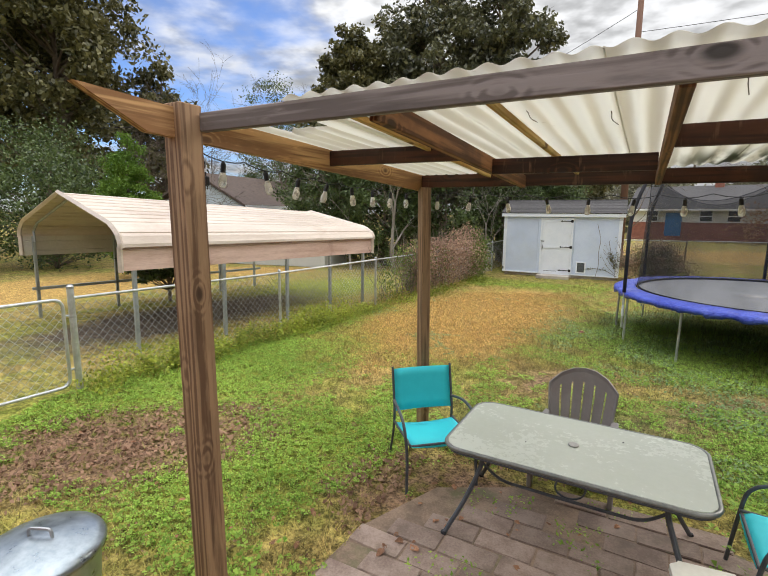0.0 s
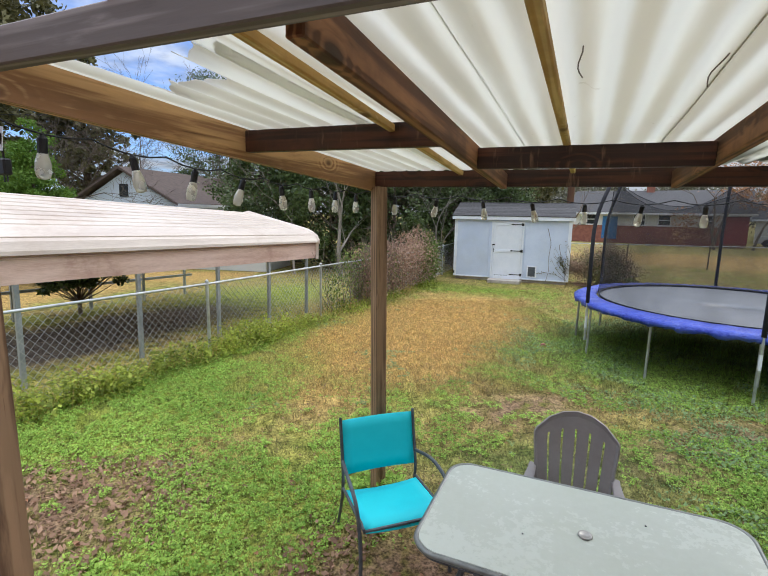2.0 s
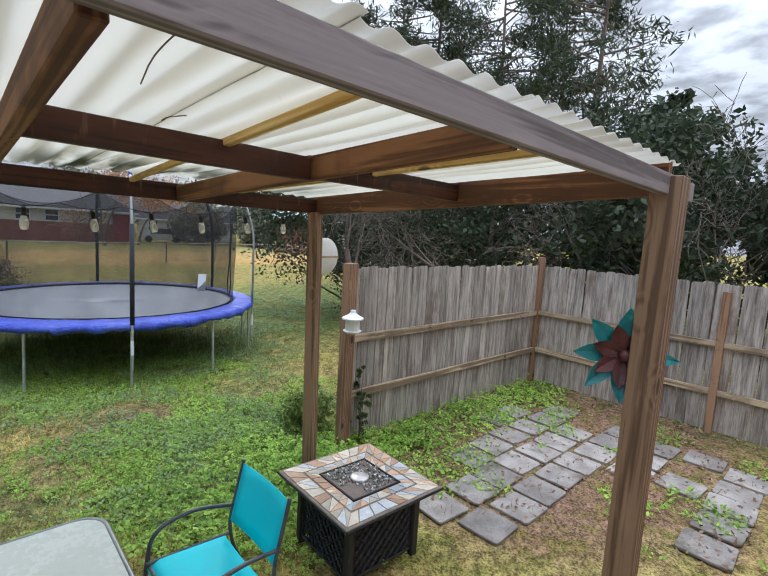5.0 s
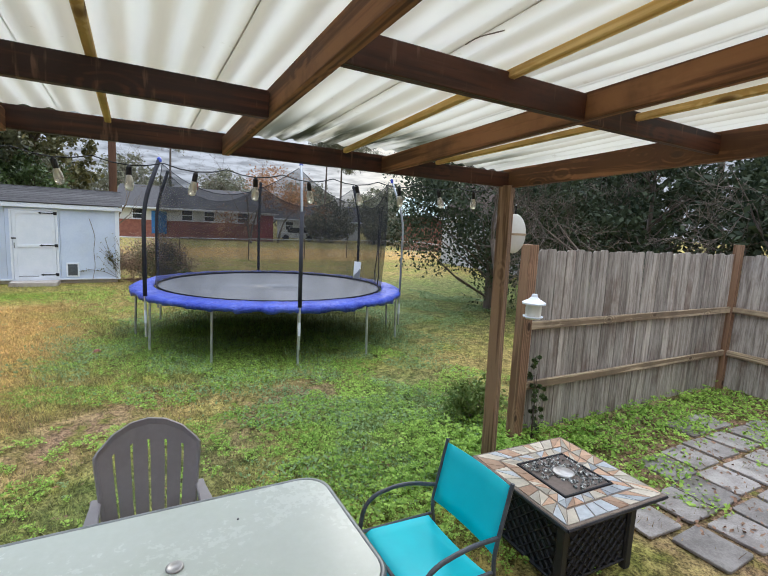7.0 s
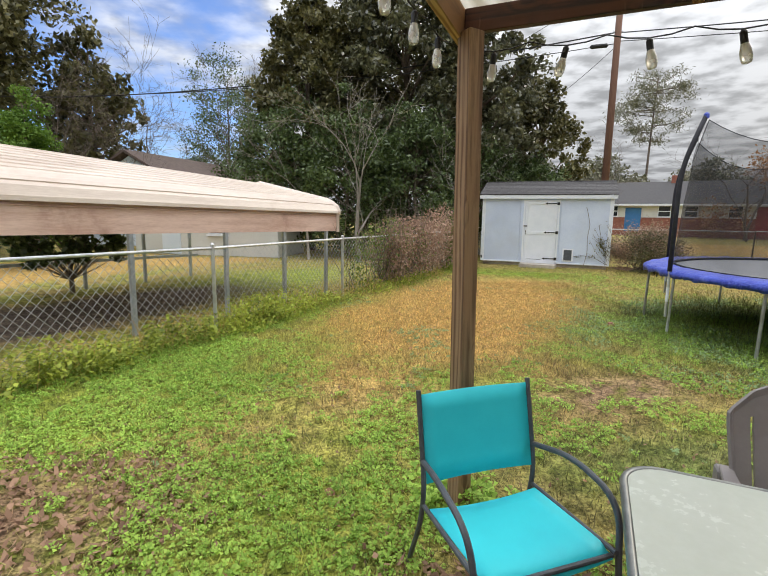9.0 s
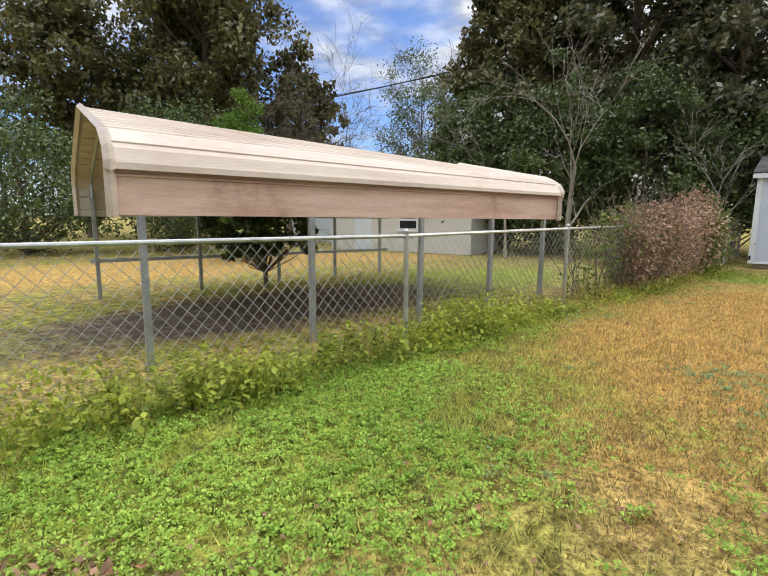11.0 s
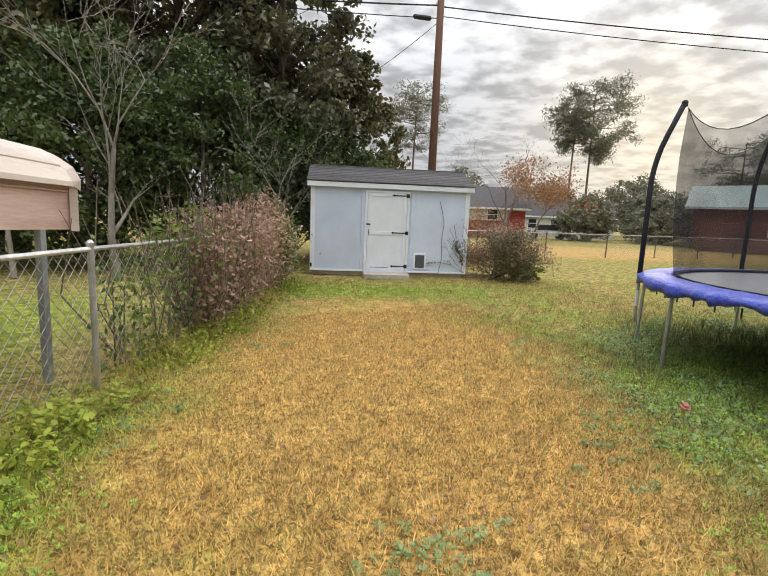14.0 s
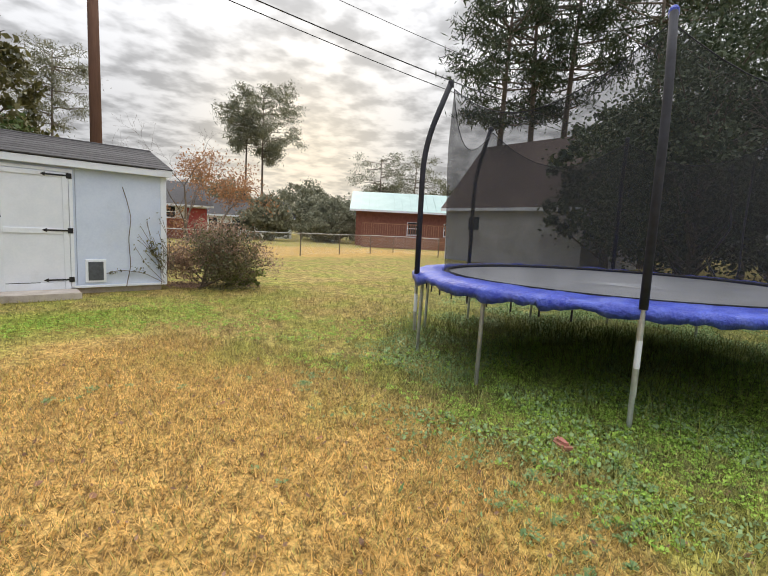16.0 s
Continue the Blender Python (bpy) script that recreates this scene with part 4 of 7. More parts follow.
def fire_table():
    m = pose(3.545, 1.73, 0, 0, 0, -28.7)
    ob = thing("fire_table", m, "square black fire table with a mosaic tile top", "fire table")
    h, s, z = 0.437, 0.30, 0.555
    part("body", boxed(-s, s, -s, s, 0.03, z - 0.03, 0.01), "pit_black", ob)
    for i in range(4):
        a = pose(0, 0, 0, 0, 0, 90 * i)
        for k in (-1, 1):
            part("corner_post", boxed(k * s - 0.028, k * s + 0.028, -s - 0.028, -s + 0.02, 0, z - 0.03, 0.005), "pit_black", ob, "", a) if k > 0 else None
        # pierced panel: a lattice of crossed bars in front of the body
        for d in (-1, 1):
            for j in range(-7, 8):
                x = j * 0.075
                p, q = Vector((x - d * 0.19, -s - 0.010, 0.08)), Vector((x + d * 0.19, -s - 0.010, z - 0.10))
                lim = s - 0.05
                ts = [t for t in np.linspace(0, 1, 41) if abs(p.lerp(q, t).x) < lim]
                if len(ts) > 1:
                    part("lattice_bar", bar([p.lerp(q, ts[0]), p.lerp(q, ts[-1])], 0.0075, 4), "black_iron", ob, "", a)
        part("panel_frame", bar([(-s + 0.03, -s - 0.008, 0.07), (s - 0.03, -s - 0.008, 0.07), (s - 0.03, -s - 0.008, z - 0.08), (-s + 0.03, -s - 0.008, z - 0.08), (-s + 0.03, -s - 0.008, 0.07)], 0.010, 6), "pit_black", ob, "", a)
    top = part("tabletop", boxed(-h, h, -h, h, z - 0.032, z, 0.004), "grout", ob)
    part("edge_trim", tube(bmesh.new(), [(-h, -h, z - 0.014), (h, -h, z - 0.014), (h, h, z - 0.014), (-h, h, z - 0.014), (-h, -h, z - 0.014)], 0.012, 6), "pit_black", ob)
    c = 0.205
    for i in range(4):
        part("pan_rim", boxed(-c - 0.012, c + 0.012, -c - 0.012, -c + 0.004, z, z + 0.012, 0.003), "black_iron", ob, "", pose(0, 0, 0, 0, 0, 90 * i))
    part("pan", boxed(-c, c, -c, c, z + 0.0005, z + 0.004), "pan", ob, "rusty brown burner pan")
    part("burner_cover", lathe([(0.0, z + 0.006), (0.068, z + 0.006), (0.072, z + 0.018), (0.060, z + 0.024), (0.0, z + 0.026)], 24), "steel_plate", ob, "round steel burner cover", pose(0.0, 0.0, 0), smooth=True)
    bm = bmesh.new()
    for i in range(330):
        x, y = rng.uniform(-c + 0.015, c - 0.015, 2)
        if math.hypot(x, y) < 0.075 or (x < -0.08 and y < -0.02):
            continue
        r = rng.uniform(0.006, 0.013)
        q = Matrix.Translation((x, y, z + 0.008 + rng.uniform(0, 0.008))) @ pose(0, 0, 0, *rng.uniform(0, 360, 3))
        bmesh.ops.create_cone(bm, segments=4, radius1=r, radius2=r * 0.4, depth=r * 1.2, cap_ends=True, matrix=q)
    g = part("fire_glass", bm, "fire_glass", ob, "loose chips of black and silver fire glass")
    g["kind"] = "stuff"
    # mosaic border: two rings of uneven slate pieces, some cut into triangles
    rows = [(h - 0.016, 0.305), (0.297, c + 0.016)]
    for side in range(4):
        a = pose(0, 0, 0, 0, 0, 90 * side)
        for ring, (o, inn) in enumerate(rows):
            n = 8 if ring == 0 else 7
            cuts_o, cuts_i = np.linspace(-o, inn, n + 1), np.linspace(-inn, inn, n + 1)
            cuts_o, cuts_i = np.linspace(-o, o, n + 1), np.linspace(-inn, inn, n + 1)
            cuts_o[1:-1] += rng.uniform(-0.022, 0.022, n - 1)
            cuts_i[1:-1] += rng.uniform(-0.022, 0.022, n - 1)
            for k in range(n):
                quad = [(cuts_o[k], -o), (cuts_o[k + 1], -o), (cuts_i[k + 1], -inn), (cuts_i[k], -inn)]
                polys = [quad]
                if rng.random() < 0.6:
                    polys = [quad[:3], [quad[0], quad[2], quad[3]]] if rng.random() < 0.5 else [[quad[0], quad[1], quad[3]], quad[1:]]
                for p in polys:
                    cx, cy = np.mean(p, axis=0)
                    p = [(cx + (x - cx) * 0.90, cy + (y - cy) * 0.90) for x, y in p]
                    part("tile", slab(p, z + 0.0005, z + 0.005), ("tile_a", "tile_b", "tile_c")[rng.integers(3)], ob, "", a)


fire_table()


def trash_can():
    ob = thing("trash_can", pose(-1.55, 1.62, 0), "galvanised steel trash can with its lid on", "trash can")
    part("body", lathe([(0.20, 0.0), (0.205, 0.03), (0.245, 0.62), (0.255, 0.64), (0.25, 0.66)], 32), "bin_metal", ob, smooth=True)
    part("lid", lathe([(0.27, 0.645), (0.275, 0.665), (0.265, 0.685), (0.22, 0.70), (0.15, 0.715), (0.05, 0.735), (0.0, 0.737)], 40), "bin_metal", ob, smooth=True)
    part("lid_handle", bar(rounded([(-0.06, 0, 0.73), (-0.055, 0, 0.775), (0.055, 0, 0.775), (0.06, 0, 0.73)], 0.02), 0.008), "galv", ob)
    for s in (-1, 1):
        part("side_handle", bar(rounded([(s * 0.235, -0.07, 0.45), (s * 0.275, -0.06, 0.40), (s * 0.275, 0.06, 0.40), (s * 0.235, 0.07, 0.45)], 0.02), 0.006), "galv", ob)


trash_can()


def storage_box():
    ob = thing("storage_box", PG @ pose(2.42, -1.62, 0, 0, 0, 8), "cream plastic box standing on the patio", "box")
    part("body", slab(rounded_rect(0.16, 0.14, 0.04), 0, 0.46, 0.015), "cream_plastic", ob)
    part("lid", slab(rounded_rect(0.17, 0.15, 0.045), 0.461, 0.50, 0.015), "cream_plastic", ob)


storage_box()


def garden_flower():
    """Metal flower on the near right post."""
    ob = thing("metal_flower", PG @ pose(UX + 0.0, -2.52, 1.90, 90, 0, -55) @ Matrix.Diagonal((0.8, 0.8, 0.8, 1)), "painted metal flower with teal and maroon petals on the post", "wall ornament")
    for ring, (n, ln, mat, z) in enumerate(((8, 0.26, "petal_teal", 0.0), (7, 0.17, "petal_maroon", 0.02))):
        for i in range(n):
            bm = bmesh.new()
            prev = None
            for t in np.linspace(0, 1, 7):
                w = 0.055 * math.sin(math.pi * min(1, t * 0.92 + 0.08)) * (1 - 0.15 * ring)
                y = 0.02 + ln * t
                zz = z + 0.05 * t * t
                cur = [bm.verts.new((-w, y, zz + 0.012)), bm.verts.new((0, y, zz)), bm.verts.new((w, y, zz + 0.012))]
                if prev:
                    bm.faces.new((prev[0], prev[1], cur[1], cur[0])), bm.faces.new((prev[1], prev[2], cur[2], cur[1]))
                prev = cur
            o = part("petal", bm, mat, ob, "", pose(0, 0, 0, 0, 0, 360 * i / n + 20 * ring))
            o.modifiers.new("thickness", "SOLIDIFY").thickness = 0.002
    part("centre", lathe([(0.03, 0.03), (0.04, 0.05), (0.02, 0.07)], 14), "petal_maroon", ob, smooth=True)


garden_flower()


# ---- wooden privacy fence ----
FM = pose(4.985, 2.575, 0, 0, 0, -25.8)   # x along the first run, y away from the patio
RUN1, RUN2 = 4.20, 5.2


UPRIGHT = Matrix(((0, 1, 0, 0), (0, 0, 1, 0), (1, 0, 0, 0), (0, 0, 0, 1)))


def picket_mesh(h, w):
    bm = bmesh.new()
    prof = [(0, -w / 2), (h - 0.02, -w / 2), (h, -w / 2 + 0.02), (h, w / 2 - 0.02), (h - 0.02, w / 2), (0, w / 2)]
    a = [bm.verts.new((x, y, -0.008)) for x, y in prof]
    b = [bm.verts.new((x, y, 0.008)) for x, y in prof]
    bm.faces.new(a[::-1]), bm.faces.new(b)
    for i in range(6):
        bm.faces.new((a[i], a[(i + 1) % 6], b[(i + 1) % 6], b[i]))
    return bm


def build_wood_fence():
    ob = thing("wood_fence", FM, "grey weathered picket privacy fence with brown corner posts", "fence")
    timber("post", (0, -0.04, 0), (0, -0.04, 2.05), 0.12, 0.12, "fence_post", ob)
    timber("post", (RUN1, 0.0, 0), (RUN1, 0.0, 2.14), 0.10, 0.10, "fence_post", ob)
    timber("post", (RUN1, -RUN2 / 2, 0), (RUN1, -RUN2 / 2, 1.90), 0.09, 0.09, "fence_post", ob)
    stand = pose(0, 0, 0, 0, -90, 0)
    masters = [None, None, None]
    n = int(RUN1 / 0.142)
    for i in range(n):
        k = i % 3
        h = 2.02 - 0.012 * (i % 4) - 0.02 * (1 - i / n)
        m = pose(0.13 + 0.142 * i, 0.035 + 0.007 * rng.uniform(-1, 1), 0.03, 0, 0, 0) @ UPRIGHT @ pose(0, 0, 0, 0, 0, rng.uniform(-0.6, 0.6))
        if masters[k] is None:
            masters[k] = part("picket", picket_mesh(1.96 + 0.010 * k, 0.139), "picket", ob, "", m)
        else:
            same(masters[k], m, ob)
    for i in range(int(RUN2 / 0.142)):
        m = pose(RUN1 + 0.035, -0.12 - 0.142 * i, 0.03, 0, 0, -90) @ UPRIGHT @ pose(0, 0, 0, 0, 0, rng.uniform(-0.6, 0.6))
        same(masters[(i * 2) % 3], m, ob)
    for z in (0.56, 1.20):
        timber("rail", (0.05, -0.012, z + 0.02), (RUN1 - 0.05, -0.012, z), 0.038, 0.085, "rail_wood", ob)
        timber("rail", (RUN1 - 0.012, -0.05, z), (RUN1 - 0.012, -RUN2, z), 0.038, 0.085, "rail_wood", ob)


build_wood_fence()


def solar_lamp():
    ob = thing("bird_feeder", FM @ pose(-0.13, -0.27, 0.03), "white plastic lantern feeder hanging on the fence post", "bird feeder")
    z = 1.27
    part("roof", lathe([(0.11, z + 0.20), (0.112, z + 0.215), (0.05, z + 0.25), (0.03, z + 0.27), (0.025, z + 0.295), (0.0, z + 0.30)], 12), "white_paint", ob, smooth=False)
    part("tank", lathe([(0.07, z + 0.06), (0.075, z + 0.07), (0.075, z + 0.20)], 12), "cream_plastic", ob, "cream body of the feeder")
    part("tray", lathe([(0.07, z + 0.07), (0.095, z + 0.078), (0.095, z + 0.086), (0.07, z + 0.086)], 12), "white_paint", ob)
    part("bracket", bar([(0.06, 0.02, z + 0.10), (0.16, 0.17, z + 0.10)], 0.01), "black_iron", ob)


solar_lamp()


def post_sign():
    """A round cream plate hung beside the post."""
    m = PG @ pose(UX + 0.06, 0.02, 0.04) @ pose(0, 0, 0, 0, 0, 12)
    ob = thing("post_sign", m, "round cream plate hung on the side of the post", "sign")
    z = 2.13
    part("plate", lathe([(0.0, -0.01), (0.155, -0.01), (0.165, 0.0), (0.155, 0.012), (0.0, 0.014)], 32), "cream_plastic", ob, "", pose(0.13, 0.05, z - 0.02, 90, 0, 0), smooth=True)
    part("plate_band", boxed(-0.155, 0.155, -0.018, -0.012, -0.012, 0.006), "rail_wood", ob, "", pose(0.13, 0.05, z - 0.02))
    part("hook", bar(rounded([(0.13, 0.05, z + 0.13), (0.13, 0.05, z + 0.20), (0.10, 0.03, z + 0.22), (0.05, 0.0, z + 0.20)], 0.02), 0.006), "black_iron", ob)


post_sign()


# ---- trampoline ----
def trampoline():
    C = pose(6.59, 8.04, 0) @ Matrix.Diagonal((1.025, 1.025, 1.03, 1))
    ob = thing("trampoline", C, "round trampoline with a blue edge pad and black safety net", "trampoline")
    R, H = 2.38, 0.90
    a0 = radians(177)
    step = math.pi / 6

    def on(a, r, z):
        return (r * math.cos(a), r * math.sin(a), z)
    part("frame_ring", tube(bmesh.new(), [on(a, R - 0.05, H - 0.06) for a in np.linspace(0, 2 * math.pi, 73)], 0.022, 8, False), "galv", ob, smooth=True)
    # mat with a slight sag
    bm = bmesh.new()
    rings = []
    for r in (0.02, 0.6, 1.2, 1.7, 2.0, 2.04):
        rings.append([bm.verts.new(on(2 * math.pi * k / 64, r, H - 0.03 - 0.05 * (1 - (r / 2.04) ** 2))) for k in range(64)])
    for p, q in zip(rings, rings[1:]):
        for k in range(64):
            bm.faces.new((p[k], p[(k + 1) % 64], q[(k + 1) % 64], q[k]))
    o = part("jumping_mat", bm, "mat_fabric", ob, smooth=True)
    o.modifiers.new("thickness", "SOLIDIFY").thickness = 0.006
    part("mat_edge", tube(bmesh.new(), [on(a, 2.03, H + 0.0) for a in np.linspace(0, 2 * math.pi, 73)], 0.016, 6, False), "black_foam", ob)
    # padded blue cover, wrinkled and hanging unevenly over the edge
    bm = bmesh.new()
    n = 320
    rows = []
    for k in range(n):
        a = 2 * math.pi * k / n
        w = noise.noise((math.cos(a) * 7, math.sin(a) * 7, 0)) * 0.9 + noise.noise((math.cos(a) * 23, math.sin(a) * 29, 5)) * 0.5
        scallop = abs(math.sin(a * 19 + 1.5 * w))
        drop = 0.060 + 0.06 * w + 0.016 * (1 - scallop)
        prof = [(2.065, H - 0.015), (2.10, H + 0.012 + 0.012 * w), (2.24, H + 0.012 + 0.03 * w), (2.38, H + 0.0 + 0.02 * w), (2.445 + 0.02 * w, H - 0.03), (2.435 + 0.03 * w, H - 0.035 - drop), (2.40, H - 0.03 - drop * 0.9), (2.36, H - 0.05), (2.08, H - 0.03)]
        rows.append([bm.verts.new(on(a, r, z)) for r, z in prof])
    for k in range(n):
        p, q = rows[k], rows[(k + 1) % n]
        for j in range(len(p)):
            bm.faces.new((p[j], q[j], q[(j + 1) % len(p)], p[(j + 1) % len(p)]))
    bmesh.ops.recalc_face_normals(bm, faces=bm.faces)
    part("edge_pad", bm, "pad_blue", ob, "wrinkled blue vinyl edge pad", smooth=True)
    tops = []
    for i in range(12):
        a = a0 + step * i + (radians(4) if i == 4 else 0)
        leg = part("leg", bar([on(a, R - 0.02, H - 0.10), on(a, R, 0.0)], 0.019, 10), "galv", ob)
        if i % 2 == 0:
            pole = part("pole", bar([on(a, R + 0.045, 0.25), on(a, R + 0.05, H)], 0.019, 10), "galv", ob)
            part("label_band", bar([on(a, R + 0.0465, 0.46), on(a, R + 0.0475, 0.66)], 0.0205, 10), "white_paint", pole, "white paper label round the pole")
            lean = 0.08 if i == 2 else 0.20
            line = rounded([on(a, R + 0.05, H - 0.02), on(a, R + 0.05, 2.25), on(a, R - lean, 2.92)], 0.35, 8)
            if i == 4:
                part("bare_pole", bar(line, 0.019, 12), "galv", pole, "bare galvanised pole without foam", smooth=True)
            elif i == 2:
                part("pole_foam", bar([line[0], on(a, R + 0.05, 2.24)], 0.030, 12), "black_foam", pole, "torn black foam sleeve", smooth=True)
                part("bare_pole", bar(line, 0.0195, 12), "galv", pole, "bare top of the pole", smooth=True)
            else:
                part("pole_foam", bar(line, 0.030, 12), "black_foam", pole, "black foam sleeve", smooth=True)
            part("pole_cap", lathe([(0.026 if i in (2, 4) else 0.034, -0.02), (0.026 if i in (2, 4) else 0.034, 0.03), (0.018, 0.05)], 12), "pad_blue" if i in (0, 2, 4) else "black_foam", pole, "", Matrix.Translation(on(a, R - lean, 2.90)))
            tops.append((a, R - 0.23, 2.90))
    # net: hung from the pole tops, its upper edge sagging between them
    bm = bmesh.new()
    cols = []
    N = 72
    rise = np.linspace(0, 1, 8)
    for k in range(N):
        a = a0 + 2 * math.pi * k / N
        f = (k % 12) / 12
        sag = 4 * f * (1 - f)
        zt = 2.86 - 0.42 * sag
        rt = (R - 0.24) - 0.20 * sag
        col = []
        for t in rise:
            r = 2.06 + (rt - 2.06) * t + 0.05 * math.sin(math.pi * t) * (1 - sag) + 0.02 * noise.noise((math.cos(a) * 5, math.sin(a) * 5, t * 3))
            col.append(bm.verts.new(on(a, r, H - 0.03 + (zt - H + 0.03) * t)))
        cols.append(col)
    for k in range(N):
        p, q = cols[k], cols[(k + 1) % N]
        for j in range(7):
            bm.faces.new((p[j], q[j], q[j + 1], p[j + 1]))
    part("safety_net", bm, "net", ob, "fine black see-through net", smooth=True)
    part("net_cord", tube(bmesh.new(), [on(a0 + 2 * math.pi * k / N, (R - 0.24) - 0.20 * 4 * ((k % 12) / 12) * (1 - (k % 12) / 12), 2.86 - 0.42 * 4 * ((k % 12) / 12) * (1 - (k % 12) / 12)) for k in range(N + 1)], 0.005, 5, False), "black_foam", ob)
    # door straps, a paper tag and loose springs under the pad
    b = a0 + step * 4 + 0.25
    part("tag", boxed(-0.09, 0.09, -0.002, 0.002, -0.14, 0.14, 0.001), "white_paint", ob, "white paper tag on the net", pose(*on(a0 + step * 3.1, 2.02, 1.35), 0, 5, math.degrees(a0 + step * 3.1) + 90))
    for d in (0.0, 0.13):
        part("strap", bar([on(b + d, 2.03, 2.45), on(b + d * 0.6, 2.0, 1.6), on(b + d * 1.6, 2.02, 1.15), on(b + d, 2.0, 0.93)], 0.012, 6), "black_foam", ob)
    for i in range(9):
        a = a0 - 0.2 - 0.11 * i
        part("bungee", bar([on(a, 2.30, H - 0.10), on(a, 2.30, H - 0.19)], 0.008, 6), "black_foam", ob)


trampoline()


# ---- shed ----
SH = pose(3.83, 17.75, 0, 0, 0, -24.5)


def shed():
    ob = thing("shed", SH, "pale blue timber shed with a white door and dark shingle roof", "shed")
    W, D, z0, zt, zr = 4.0, 2.4, 0.14, 2.22, 2.80
    part("foundation", boxed(0.06, W - 0.06, 0.06, D - 0.06, 0, z0), "concrete", ob, "dark block footing")
    # front wall in sheets that meet in visible joints, side walls, back wall
    for x0, x1 in ((0.0, 1.24), (1.246, 2.50), (2.506, W)):
        part("siding_panel", boxed(x0, x1, 0, 0.03, z0, zt, 0.002), "siding", ob)
    part("back_wall", boxed(0, W, D - 0.03, D, z0, zt), "siding", ob)
    for x in (0.0, W - 0.03):
        bm = bmesh.new()
        prof = [(0.032, z0), (D - 0.032, z0), (D - 0.032, zt), (D / 2, zr - 0.06), (0.032, zt)]
        a, b = [bm.verts.new((x, y, z)) for y, z in prof], [bm.verts.new((x + 0.03, y, z)) for y, z in prof]
        bm.faces.new(a[::-1]), bm.faces.new(b)
        for i in range(5):
            bm.faces.new((a[i], b[i], b[(i + 1) % 5], a[(i + 1) % 5]))
        bmesh.ops.recalc_face_normals(bm, faces=bm.faces)
        part("gable_wall", bm, "siding", ob)
    part("corner_board", boxed(-0.02, 0.09, -0.022, -0.003, z0, zt, 0.003), "white_paint", ob)
    part("corner_board", boxed(W - 0.09, W + 0.02, -0.022, -0.003, z0, zt, 0.003), "white_paint", ob)
    part("sill_trim", boxed(-0.02, W + 0.02, -0.03, -0.004, z0 - 0.03, z0 + 0.012, 0.003), "white_paint", ob)
    part("fascia", boxed(-0.10, W + 0.10, -0.115, -0.09, zt - 0.02, zt + 0.10, 0.004), "white_paint", ob)
    part("soffit", boxed(-0.09, W + 0.09, -0.09, 0.0, zt - 0.0, zt + 0.015), "white_paint", ob)
    roof = part("roof", boxed(-0.09, W + 0.09, 0.0, 0.01, zt + 0.05, zt + 0.06), "shingle", ob)
    rise = math.atan2(zr - zt - 0.10, D / 2 + 0.12)
    ln = math.hypot(zr - zt - 0.10, D / 2 + 0.12)
    for sgn in (0, 1):
        base = pose(W / 2, -0.13, zt + 0.11, math.degrees(rise), 0, 0) if sgn == 0 else pose(W / 2, D + 0.13, zt + 0.11, math.degrees(rise), 0, 180) @ pose(0, 0, 0, 0, 0, 0)
        n = 9
        master = None
        for i in range(n):
            y = ln * i / n
            m = base @ pose(0, y, 0.012, -2.2, 0, 0)
            if master is None:
                master = part("shingle_course", boxed(-W / 2 - 0.11, W / 2 + 0.11, 0, ln / n + 0.05, -0.012, 0.012, 0.002), "shingle", roof, "", m)
            else:
                same(master, m, roof)
    part("ridge_cap", boxed(-0.11, W + 0.11, D / 2 - 0.09, D / 2 + 0.09, zr - 0.01, zr + 0.03, 0.01), "shingle", roof)
    # door with two recessed panels and three strap hinges
    dx0, dx1, dz0, dz1 = 1.34, 2.46, 0.03, 2.16
    door = part("door", boxed(dx0 + 0.06, dx1 - 0.06, -0.035, -0.004, dz0, dz1 - 0.06, 0.003), "white_paint", ob)
    for x0, x1, y0, y1 in ((dx0, dx0 + 0.055, dz0, dz1), (dx1 - 0.055, dx1, dz0 + 0.1, dz1), (dx0 + 0.055, dx1 - 0.055, dz1 - 0.055, dz1)):
        part("door_trim", boxed(x0, x1, -0.045, -0.004, y0, y1, 0.003), "white_paint", ob)
    for x0, x1, y0, y1 in ((dx0 + 0.065, dx0 + 0.15, 0.03, 2.09), (dx1 - 0.15, dx1 - 0.065, 0.03, 2.09), (dx0 + 0.152, dx1 - 0.152, 0.03, 0.22), (dx0 + 0.152, dx1 - 0.152, 1.06, 1.15), (dx0 + 0.152, dx1 - 0.152, 2.02, 2.09)):
        part("door_batten", boxed(x0, x1, -0.05, -0.036, y0, y1, 0.003), "white_paint", door)
    for z in (0.27, 1.12, 2.05):
        bm = boxed(dx1 - 0.09, dx1 - 0.01, -0.060, -0.046, z - 0.045, z + 0.045, 0.003)
        box(bm, dx1 - 0.40, dx1 - 0.09, -0.058, -0.051, z - 0.014, z + 0.014, 0.002)
        bmesh.ops.create_cone(bm, segments=4, radius1=0.035, radius2=0.0, depth=0.07, cap_ends=True, matrix=pose(dx1 - 0.42, -0.0545, z) @ Matrix.Diagonal((1, 0.1, 1, 1)) @ pose(0, 0, 0, 0, -90, 0))
        part("hinge", bm, "black_iron", door, "black iron strap hinge")
